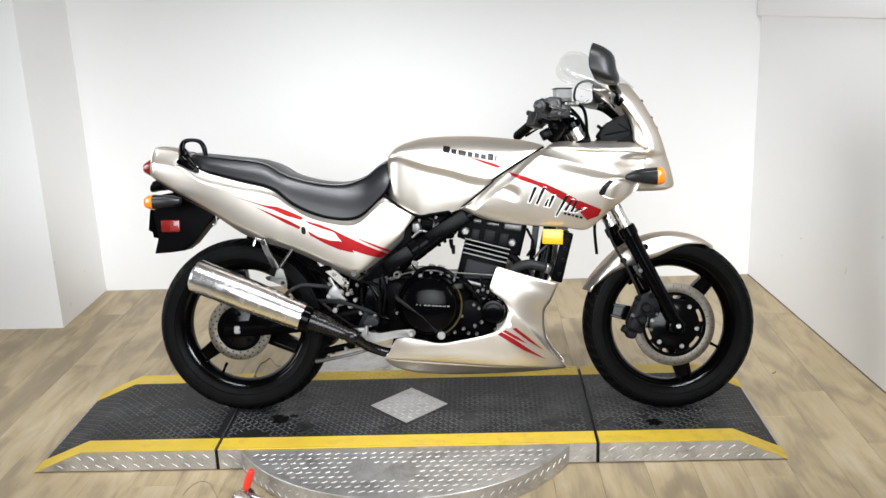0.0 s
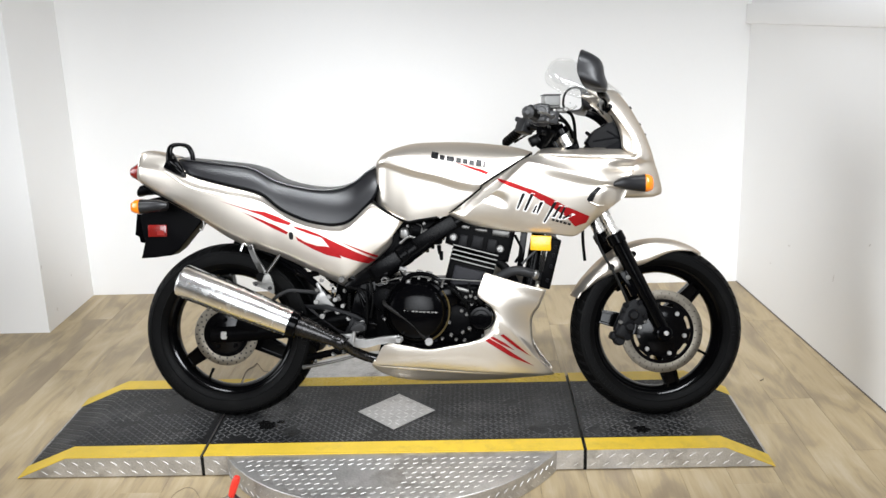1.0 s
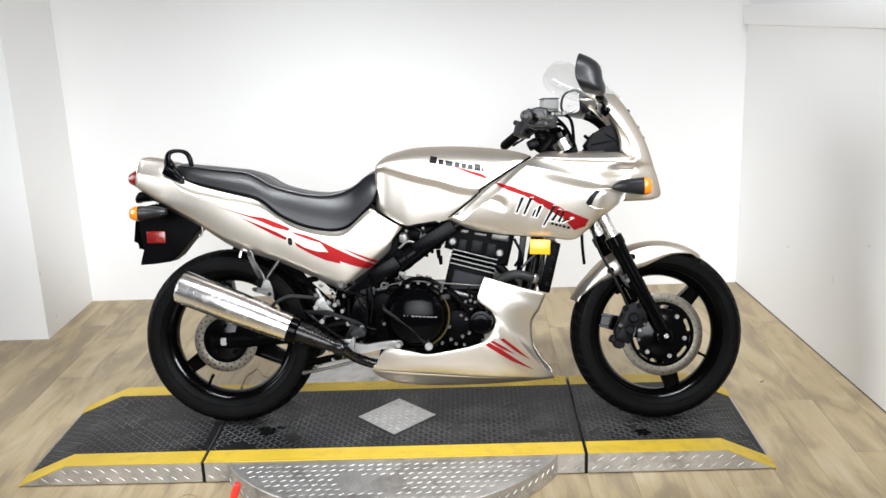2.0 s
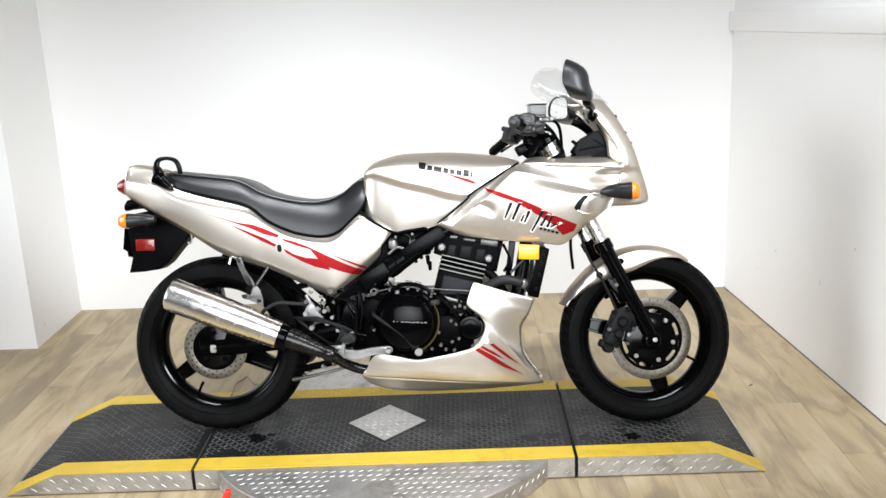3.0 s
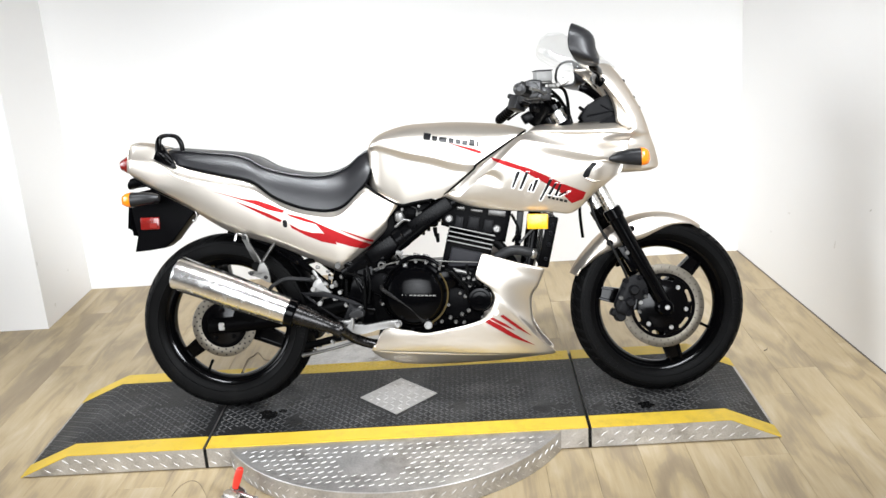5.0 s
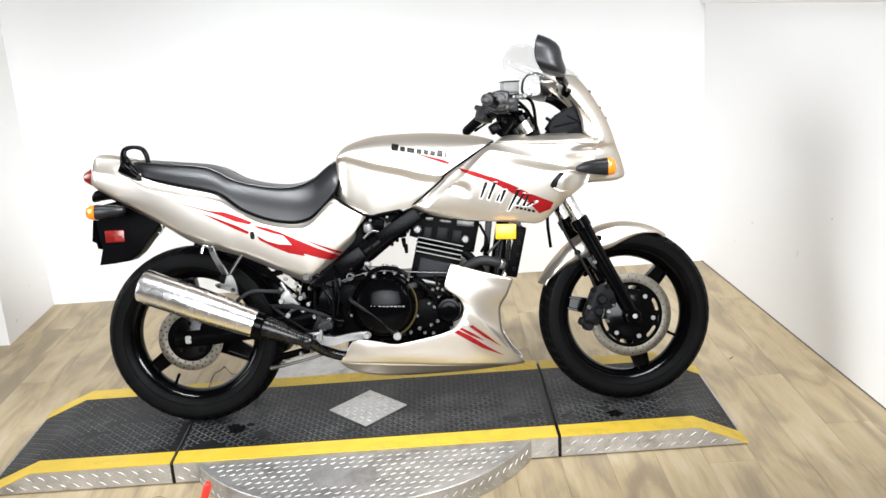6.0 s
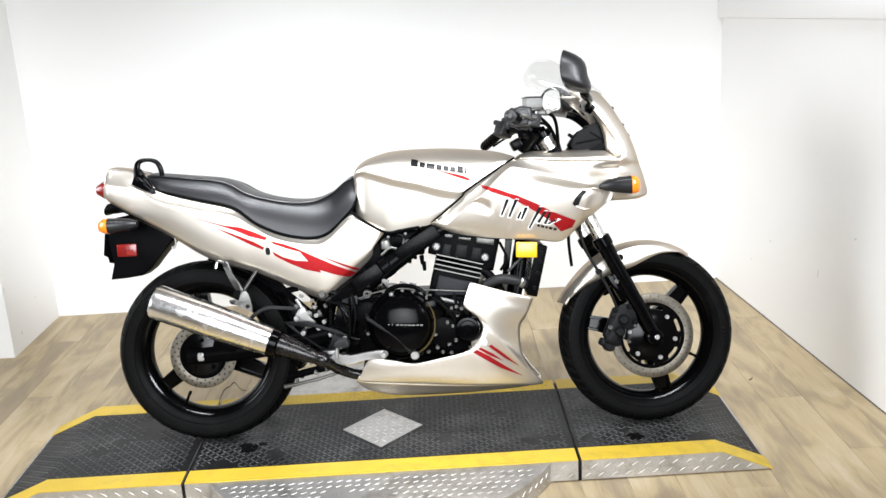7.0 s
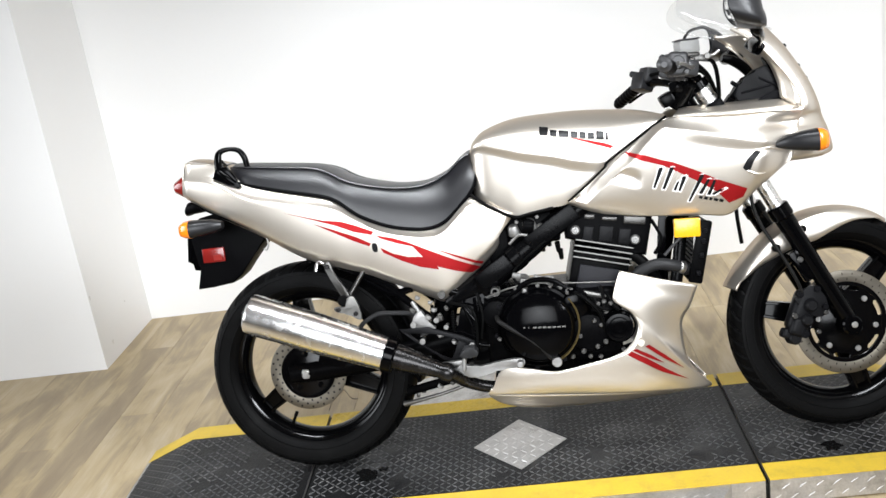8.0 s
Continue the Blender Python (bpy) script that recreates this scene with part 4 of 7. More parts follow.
# front mudguard
def make_fender():
    """A mudguard swept round the wheel: a tan-lit crown, a soft crease and skirts that are deepest at the fork."""
    n, m = 64, 21
    crown = spline([(157.5, 0.312), (148, 0.307), (137, 0.303), (120, 0.305), (98, 0.307), (84, 0.307), (69, 0.304), (58.5, 0.299)], n)
    lower = spline([(157.3, 0.306), (150, 0.281), (139, 0.263), (128, 0.246), (107, 0.230), (94.6, 0.240), (79.7, 0.267), (70, 0.280), (59.5, 0.2955)], n)
    bm = bmesh.new()
    rows = []
    for i in range(n):
        u = i / (n - 1)
        w = 0.070 * (0.86 + 0.14 * math.sin(math.pi * min(1.0, u + 0.15))) * (1 - 0.55 * max(0.0, (u - 0.82) / 0.18) ** 2)
        row = []
        for j in range(m):
            t = -1 + 2 * j / (m - 1)
            k = abs(t)
            if k < 0.6:
                q = k / 0.6
                d, r, a = w * 0.88 * q, crown[i][1] - 0.015 * q ** 2.2, crown[i][0]
            else:
                q = (k - 0.6) / 0.4
                d = w * (0.88 + 0.12 * math.sin(min(1.0, q * 1.4) * 1.57))
                top = crown[i][1] - 0.015
                d -= 0.024 * q ** 2 * max(0.0, 1 - u / 0.6)
                r, a = top + (min(lower[i][1], top - 0.001) - top) * q, crown[i][0] + (lower[i][0] - crown[i][0]) * q
            a = radians(a)
            row.append((FRONT.x + r * math.cos(a), math.copysign(d, t), FRONT.z + r * math.sin(a)))
        rows.append(row)
    sheet(bm, rows)
    outward(bm, FRONT)
    ob = part("front_mudguard", bm, PAINT, BIKE, "champagne silver front mudguard", 45)
    mod = ob.modifiers.new("thickness", "SOLIDIFY")
    mod.thickness, mod.offset = 0.0035, -1
    for x, z in ((0.628, 0.545), (0.556, 0.503)):
        bm = bmesh.new()
        bolt_head(bm, (x, -0.074, z), 0.0105, 0.012)
        part("mudguard_bolt", bm, PLASTIC, ob)


make_fender()


# the front end is turned a little to the left about the steering head
STEER = Matrix.Translation(F_LOW + F_DIR * 0.4 + Vector((-0.036, 0, -0.018))) @ Matrix.Rotation(radians(7), 4, F_DIR) @ Matrix.Translation(-(F_LOW + F_DIR * 0.4 + Vector((-0.036, 0, -0.018))))
for ob in [o for o in bpy.data.objects if o.type == "MESH" and o.name.split(".")[0] in ("front_wheel", "front_axle", "fork_stanchion", "fork_cap", "fork_collar", "fork_leg", "lower_yoke", "upper_yoke", "front_caliper", "brake_hose", "front_mudguard")]:
    for piece in [ob, *ob.children]:
        piece.data.transform(STEER)

# ---- tail panels, seat, tank, fairing ----
TAIL_T = [(-0.994, 0.914, 0.070), (-0.905, 0.897, 0.088), (-0.832, 0.838, 0.106), (-0.72, 0.808, 0.115), (-0.612, 0.782, 0.118), (-0.571, 0.764, 0.118), (-0.516, 0.721, 0.120),
          (-0.442, 0.686, 0.124), (-0.342, 0.668, 0.128), (-0.290, 0.680, 0.130), (-0.226, 0.732, 0.134), (-0.185, 0.722, 0.140), (-0.105, 0.678, 0.146)]
TAIL_B = [(-1.015, 0.812, 0.066), (-0.932, 0.759, 0.086), (-0.800, 0.686, 0.106), (-0.692, 0.618, 0.118), (-0.575, 0.570, 0.124), (-0.52, 0.551, 0.126), (-0.475, 0.534, 0.128),
          (-0.41, 0.504, 0.130), (-0.346, 0.473, 0.132), (-0.309, 0.463, 0.134), (-0.238, 0.520, 0.138), (-0.162, 0.587, 0.142), (-0.150, 0.625, 0.144)]


def tail_bow(u, v):
    """A soft shelf leans in above a crest that runs down the tail; below it the flank rolls under."""
    crest = 0.10 + 0.38 * math.exp(-u * 5.5)
    high = 0.026 - 0.004 * u
    if v < crest:
        q = v / crest
        bow = high * (0.25 * q + 0.75 * q ** 2.2)
    else:
        q = (v - crest) / (1 - crest)
        bow = high * (1 - 0.9 * q ** 2.4)
    return bow * (0.80 + 0.20 * min(1.0, u * 9)) * min(1.0, (1 - u) * 6) - 0.026 * max(0.0, (v - 0.84) / 0.16) ** 1.2


tail_near, TAIL_TREE = panel("tail_panel", TAIL_T, TAIL_B, 64, 26, tail_bow, -1, PAINT, BIKE, "champagne silver tail panel with red flashes")
tail_far, _ = panel("tail_panel", TAIL_T, TAIL_B, 64, 26, tail_bow, 1, PAINT, BIKE)


def bridge(name, line, material, label, rise=0.006, n=40, m=11):
    """A panel across the bike, along a line of (x, z, half width), gently arched."""
    bm = bmesh.new()
    rows = []
    for x, z, w in spline(line, n):
        rows.append([(x, w * t, z + rise * (1 - t * t)) for t in [-1 + 2 * j / (m - 1) for j in range(m)]])
    sheet(bm, rows)
    bmesh.ops.recalc_face_normals(bm, faces=bm.faces[:])
    ob = part(name, bm, material, BIKE, label, 45)
    mod = ob.modifiers.new("thickness", "SOLIDIFY")
    mod.thickness, mod.offset = 0.004, 0
    return ob


bridge("tail_deck", [(-1.012, 0.852, 0.068), (-1.002, 0.90, 0.070), (-0.985, 0.913, 0.071), (-0.93, 0.903, 0.083), (-0.89, 0.888, 0.090), (-0.84, 0.845, 0.103)], PAINT, "champagne silver tail top")
bridge("under_tail", [(-1.0, 0.800, 0.066), (-0.90, 0.750, 0.09), (-0.78, 0.690, 0.10), (-0.66, 0.63, 0.10), (-0.5, 0.60, 0.09)], PLASTIC, "black plastic under-tail tray", -0.01)

# seat: a stepped one-piece saddle
SEAT_LINE = [  # x of the top, height of the top, x of the skirt, height of the skirt, half width at the top, half width at the skirt
    (-0.872, 0.875, -0.862, 0.850, 0.050, 0.070), (-0.868, 0.895, -0.850, 0.842, 0.070, 0.092), (-0.830, 0.893, -0.800, 0.828, 0.085, 0.110), (-0.730, 0.881, -0.705, 0.804, 0.095, 0.122),
    (-0.640, 0.869, -0.615, 0.782, 0.098, 0.127), (-0.595, 0.853, -0.571, 0.763, 0.100, 0.129), (-0.545, 0.823, -0.516, 0.718, 0.103, 0.131), (-0.480, 0.802, -0.442, 0.683, 0.106, 0.134),
    (-0.404, 0.788, -0.380, 0.668, 0.105, 0.136), (-0.335, 0.789, -0.330, 0.665, 0.098, 0.137), (-0.275, 0.811, -0.285, 0.679, 0.090, 0.138), (-0.235, 0.843, -0.235, 0.722, 0.084, 0.138),
    (-0.212, 0.855, -0.205, 0.755, 0.078, 0.134), (-0.196, 0.847, -0.192, 0.790, 0.068, 0.120)]


def make_seat():
    n, m = 72, 12
    bm = bmesh.new()
    rows = []
    for xt, zt, xb, zb, wt, wb in spline(SEAT_LINE, n):
        half = []
        for j in range(m):
            v = j / (m - 1)
            if v < 0.45:
                q = v / 0.45
                d, z, x = wt * q, zt - 0.010 * q ** 2, xt
            else:
                q = (v - 0.45) / 0.55
                e = math.sin(q * math.pi / 2)
                d = wt + (wb - wt) * (0.35 * q + 0.65 * e)
                z = (zt - 0.010) + (zb - zt + 0.010) * (0.25 * q ** 3 + 0.75 * q)
                x = xt + (xb - xt) * q
            half.append((x, d, z))
        rows.append([(x, -d, z) for x, d, z in reversed(half)] + [(x, d, z) for x, d, z in half[1:]])
    g = sheet(bm, rows)
    bm.faces.new(g[0])
    bm.faces.new(g[-1][::-1])
    for a, b in zip(g, g[1:]):
        bm.faces.new((a[0], a[-1], b[-1], b[0]))
    bmesh.ops.recalc_face_normals(bm, faces=bm.faces[:])
    ob = part("seat", bm, SEAT, BIKE, "black vinyl stepped dual seat", 60)
    for s in (-1, 1):
        line = [(xt + (xb - xt) * 0.05, s * (wt + 0.003), zt - 0.0095) for xt, zt, xb, zb, wt, wb in spline(SEAT_LINE[1:-1], 30)]
        bm = bmesh.new()
        pipe(bm, line, 0.0030, 6, 2)
        part("seam_piping", bm, SEAT, ob)
        line = [(xb, s * (wb - 0.003), zb + 0.001) for xt, zt, xb, zb, wt, wb in spline(SEAT_LINE[1:], 30)]
        bm = bmesh.new()
        pipe(bm, line, 0.0055, 6, 2)
        part("edge_trim", bm, PLASTIC, ob)


make_seat()

# fuel tank
TANK = [  # top x, z; crease height; foot x, z; half width
    (-0.201, 0.862, 0.850, -0.207, 0.742, 0.100), (-0.192, 0.880, 0.860, -0.196, 0.727, 0.132), (-0.165, 0.903, 0.865, -0.172, 0.712, 0.150), (-0.11, 0.921, 0.850, -0.125, 0.685, 0.160),
    (-0.06, 0.928, 0.836, -0.085, 0.671, 0.166), (0.02, 0.929, 0.818, -0.010, 0.684, 0.171), (0.09, 0.927, 0.799, 0.040, 0.692, 0.172), (0.16, 0.921, 0.790, 0.100, 0.735, 0.168),
    (0.225, 0.913, 0.815, 0.150, 0.782, 0.158), (0.272, 0.903, 0.856, 0.222, 0.828, 0.144), (0.312, 0.890, 0.876, 0.300, 0.872, 0.126)]


def make_tank():
    n, m = 72, 44
    bm = bmesh.new()
    rows = []
    for i, (xt, zt, zc, xb, zb, w) in enumerate(spline(TANK, n)):
        half = []
        for j in range(m):
            v = j / (m - 1)
            if v < 0.55:
                q = v / 0.55
                f = q * math.pi / 2
                d, z, x = w * math.sin(f) ** 0.80, zc + (zt - zc) * math.cos(f) ** 0.75, xt + (xb - xt) * 0.25 * q
            else:
                q = ((v - 0.55) / 0.45) ** 1.7
                deep = 0.012 + 0.016 * min(1.0, i / 40)
                step = max(0.0, min(1.0, q * (zc - zb) / deep))
                d = w * (1.0 - 0.06 * q ** 3.5) - 0.012 * step * step * (3 - 2 * step) * max(0.0, min(1.0, (zc - zb - 0.02) / 0.08))
                z = zc + (zb - zc) * q
                x = xt + (xb - xt) * (0.25 + 0.75 * q)
            half.append((x, d, z))
        rows.append([(x, -d, z) for x, d, z in reversed(half)] + [(x, d, z) for x, d, z in half[1:]])
    g = sheet(bm, rows)
    bm.faces.new(g[0])
    bm.faces.new(g[-1][::-1])
    outward(bm, (0, 0, 0.75))
    tree = BVHTree.FromBMesh(bm)
    ob = part("fuel_tank", bm, PAINT, BIKE, "champagne silver fuel tank with dark lettering bars", 60)
    bm = bmesh.new()
    rod(bm, (0.06, 0.03, 0.905), (0.06, 0.03, 0.9245), 0.036, seg=28, ease=0.004)
    part("filler_cap", bm, STEEL, ob)
    return ob, tree


tank, TANK_TREE = make_tank()
bm = bmesh.new()
pipe(bm, [(-0.212, -0.138, 0.742), (-0.165, -0.150, 0.706), (-0.104, -0.152, 0.672), (-0.06, -0.15, 0.676), (0.0, -0.15, 0.684)], 0.0045, 6)
part("tank_edge_seal", bm, HOSE, BIKE, "black rubber strip under the tank")

# upper fairing sides
UP_T = [(0.037, 0.692, 0.158), (0.085, 0.727, 0.164), (0.136, 0.768, 0.168), (0.200, 0.817, 0.166), (0.306, 0.877, 0.160), (0.395, 0.872, 0.164), (0.479, 0.866, 0.168), (0.560, 0.864, 0.168), (0.640, 0.861, 0.160)]
UP_B = [(0.045, 0.688, 0.152), (0.085, 0.668, 0.150), (0.130, 0.653, 0.150), (0.215, 0.638, 0.148), (0.300, 0.629, 0.146), (0.380, 0.622, 0.146), (0.446, 0.619, 0.146), (0.516, 0.677, 0.160), (0.602, 0.744, 0.168)]


UP_LINES = spline(UP_T, 121), spline(UP_B, 121)


def ease(q):
    q = max(0.0, min(1.0, q))
    return q * q * (3 - 2 * q)


def up_bow(u, v):
    """Bow of the fairing side: it leans in above a straight crease; the tank's hollow band runs out on it."""
    k = min(120, int(u * 120 + 0.5))
    x, zt, _ = UP_LINES[0][k] * (1 - v) + UP_LINES[1][k] * v
    top, low = UP_LINES[0][k][1], UP_LINES[1][k][1]
    crease = min(0.856 - 0.262 * (x - 0.298), top - 0.012 - 0.03 * max(0.0, min(1.0, (0.30 - x) / 0.1)))
    crease = max(crease, low + 0.02)
    end = (0.4 + 0.6 * ease(u * 2.4)) * ease((1 - u) * 6)
    hollow = 0.017 * math.exp(-((zt - 0.834) / 0.015) ** 2) * ease((x - 0.50) / 0.09)
    if zt > crease:
        return -hollow + (0.031 + 0.010 * ease((x - 0.42) / 0.12)) * (1 - (zt - crease) / (top - crease)) ** 1.25 * end
    q = (crease - zt) / (crease - low)
    edge = 0.788 - 0.42 * (x - 0.155)
    band = ease((edge - zt) / 0.024) * ease((zt - edge + 0.058) / 0.034) * ease((0.236 - x) / 0.035) * ease((v - 0.05) / 0.14)
    return -hollow + (0.031 + 0.010 * ease((x - 0.42) / 0.12)) * (1 - q ** 3.2) * end - 0.005 * math.exp(-((q - 0.16) / 0.09) ** 2) * ease((x - 0.30) / 0.1) * end - 0.010 * band


up_near, UP_TREE = panel("side_fairing", UP_T, UP_B, 121, 64, up_bow, -1, PAINT, BIKE, "champagne silver upper fairing side with red flash")
panel("side_fairing", UP_T, UP_B, 121, 64, up_bow, 1, PAINT, BIKE)
bm = bmesh.new()
pipe(bm, [(0.040, -0.166, 0.697), (0.088, -0.172, 0.733), (0.139, -0.176, 0.774), (0.146, -0.176, 0.785), (0.205, -0.172, 0.823), (0.306, -0.150, 0.884)], 0.0036, 6)
part("fairing_seam", bm, HOSE, BIKE, "black rubber seam between tank and fairing")

# nose cowl
NOSE = [  # height, x at the middle, x at the edge, half width
    (0.736, 0.714, 0.600, 0.150), (0.750, 0.738, 0.594, 0.164), (0.800, 0.729, 0.590, 0.170), (0.822, 0.723, 0.597, 0.152), (0.843, 0.716, 0.610, 0.144), (0.862, 0.709, 0.636, 0.153), (0.900, 0.697, 0.636, 0.150), (0.940, 0.682, 0.618, 0.145),
    (0.985, 0.659, 0.588, 0.140), (1.025, 0.636, 0.558, 0.134), (1.055, 0.615, 0.526, 0.126), (1.082, 0.594, 0.490, 0.115)]
GLASS = [(1.072, 0.611, 0.480, 0.117), (1.095, 0.586, 0.416, 0.117), (1.122, 0.550, 0.372, 0.110), (1.150, 0.512, 0.362, 0.096), (1.175, 0.474, 0.374, 0.074), (1.192, 0.446, 0.398, 0.042)]


def wrap(line, n, m, power):
    rows = []
    for z, xm, xs, w in spline(line, n):
        row = []
        for j in range(m):
            a = math.pi * (j / (m - 1) - 0.5)
            row.append((xs + (xm - xs) * math.cos(a) ** power, w * math.copysign(abs(math.sin(a)) ** 0.9, a), z))
        rows.append(row)
    return rows


bm = bmesh.new()
sheet(bm, wrap(NOSE, 44, 41, 0.85))
outward(bm, (0.45, 0, 0.85))
nose = part("nose_cowl", bm, PAINT, BIKE, "champagne silver nose cowl", 50)
mod = nose.modifiers.new("thickness", "SOLIDIFY")
mod.thickness, mod.offset = 0.006, -1
bm = bmesh.new()
sheet(bm, wrap(GLASS, 26, 33, 0.8))
outward(bm, (0.3, 0, 1.0))
glass = part("windscreen", bm, SCREEN, BIKE, "clear acrylic windscreen", 60)
glass.visible_shadow = False
mod = glass.modifiers.new("thickness", "SOLIDIFY")
mod.thickness, mod.offset = 0.003, 0
for k in (0.935, 0.965, 1.02):
    row = min(spline(NOSE, 60), key=lambda q: abs(q[0] - k))
    for s in (-1, 1):
        bm = bmesh.new()
        bolt_head(bm, (row[1] - 0.010, s * 0.06, row[0]), 0.0055, 0.007, (0.8, 0, 0.6))
        part("screen_screw", bm, INK, nose)
# bright rolled rim round the cockpit opening
for s in (-1, 1):
    bm = bmesh.new()
    line = [(xs, s * w, z) for z, xm, xs, w in NOSE[5:]]
    pipe(bm, [(0.33, s * 0.160, 0.880), (0.45, s * 0.168, 0.871), (0.56, s * 0.168, 0.866)] + line, [0.003, 0.004, 0.005] + [0.0055] * len(line), 8)
    part("cockpit_rim", bm, PAINT, nose)
    # inner cockpit panel
    bm = bmesh.new()
    out = spline([(0.322, s * 0.158, 0.880), (0.42, s * 0.164, 0.873), (0.52, s * 0.166, 0.868), (0.63, s * 0.158, 0.866)], 18)
    inn = spline([(0.345, s * 0.120, 0.900), (0.43, s * 0.118, 0.898), (0.52, s * 0.116, 0.897), (0.60, s * 0.110, 0.897)], 18)
    sheet(bm, [[o + (i - o) * t for t in (0, 0.33, 0.66, 1)] for o, i in zip(out, inn)])
    bmesh.ops.recalc_face_normals(bm, faces=bm.faces[:])
    ob = part("cockpit_panel", bm, PAINT, BIKE, "champagne silver cockpit edge panel", 50)
    mod = ob.modifiers.new("thickness", "SOLIDIFY")
    mod.thickness, mod.offset = 0.004, 0
for s in (-1, 1):
    bm = bmesh.new()
    out = spline([(0.635, s * 0.153, 0.864), (0.634, s * 0.149, 0.905), (0.617, s * 0.1445, 0.942), (0.588, s * 0.139, 0.985), (0.558, s * 0.133, 1.025), (0.526, s * 0.125, 1.055)], 16)
    inn = spline([(0.594, s * 0.128, 0.896), (0.590, s * 0.124, 0.935), (0.574, s * 0.119, 0.984), (0.546, s * 0.112, 1.024), (0.516, s * 0.116, 1.052)], 16)
    sheet(bm, [[o + (i - o) * t for t in (0, 0.3, 0.65, 1)] for o, i in zip(out, inn)])
    bmesh.ops.recalc_face_normals(bm, faces=bm.faces[:])
    ob = part("cockpit_flange", bm, PAINT, nose, "champagne silver flange round the cockpit", 50)
    mod = ob.modifiers.new("thickness", "SOLIDIFY")
    mod.thickness, mod.offset = 0.004, 0
bm = bmesh.new()
sheet(bm, [[(0.598, y, 0.885) for y in (-0.126, -0.07, -0.02)], [(0.598, y, 0.93) for y in (-0.124, -0.07, -0.02)], [(0.584, y, 0.975) for y in (-0.118, -0.08, -0.05)], [(0.566, y, 1.003) for y in (-0.112, -0.095, -0.085)]])
ob = part("cockpit_lining", bm, PLASTIC, BIKE, "black plastic cockpit lining")
mod = ob.modifiers.new("thickness", "SOLIDIFY")
mod.thickness = 0.004

# lower fairing
LOW_T = [(-0.214, 0.214, 0.150), (-0.178, 0.272, 0.160), (-0.110, 0.270, 0.168), (-0.040, 0.257, 0.175), (0.045, 0.269, 0.180), (0.115, 0.284, 0.182), (0.150, 0.301, 0.182), (0.177, 0.332, 0.180), (0.184, 0.366, 0.178),
         (0.162, 0.404, 0.177), (0.128, 0.428, 0.176), (0.134, 0.462, 0.175), (0.151, 0.505, 0.172)]
LOW_B = [(-0.228, 0.202, 0.142), (-0.189, 0.198, 0.146), (-0.122, 0.193, 0.149), (-0.012, 0.184, 0.149), (0.098, 0.175, 0.147), (0.195, 0.168, 0.14), (0.294, 0.157, 0.11), (0.375, 0.145, 0.045), (0.338, 0.193, 0.075), (0.309, 0.252, 0.1), (0.302, 0.344, 0.128), (0.326, 0.39, 0.137), (0.348, 0.442, 0.143)]
LOW_UNDER = [(-0.22, 0.188, 0.13), (-0.189, 0.164, 0.115), (-0.123, 0.143, 0.1), (-0.018, 0.135, 0.092), (0.094, 0.134, 0.085), (0.194, 0.135, 0.075), (0.295, 0.138, 0.058), (0.372, 0.139, 0.03)]


def low_bow(u, v):
    fold = -0.002 * math.exp(-((u - 0.955) / 0.02) ** 2)
    prow = 0.018 * max(0.0, math.sin(math.pi * v)) * max(0.0, math.sin(math.pi * min(1.0, max(0.0, (u - 0.42) / 0.58)))) ** 0.8
    return 0.008 * max(0.0, math.sin(math.pi * v)) ** 0.8 * min(1.0, 0.15 + u * 6) + fold + prow


low_near, LOW_TREE = panel("belly_fairing", LOW_T, LOW_B, 84, 18, low_bow, -1, PAINT, BIKE, "champagne silver belly fairing with red flashes")
low_far, _ = panel("belly_fairing", LOW_T, LOW_B, 84, 18, low_bow, 1, PAINT, BIKE)
for s, side in ((-1, low_near), (1, low_far)):
    panel("belly_fold", LOW_B[:8], LOW_UNDER, 60, 6, lambda u, v: -0.0015, s, PAINT, side, "folded-in lower face of the belly fairing")
bridge("belly_pan", [(x, z + 0.002, w - 0.002) for x, z, w in LOW_UNDER], PAINT, "champagne silver belly pan", 0.004)
bm = bmesh.new()
bolt_head(bm, (0.186, -0.186, 0.316), 0.011, 0.008)
part("fairing_boss", bm, PAINT, low_near, "rounded painted fixing boss")

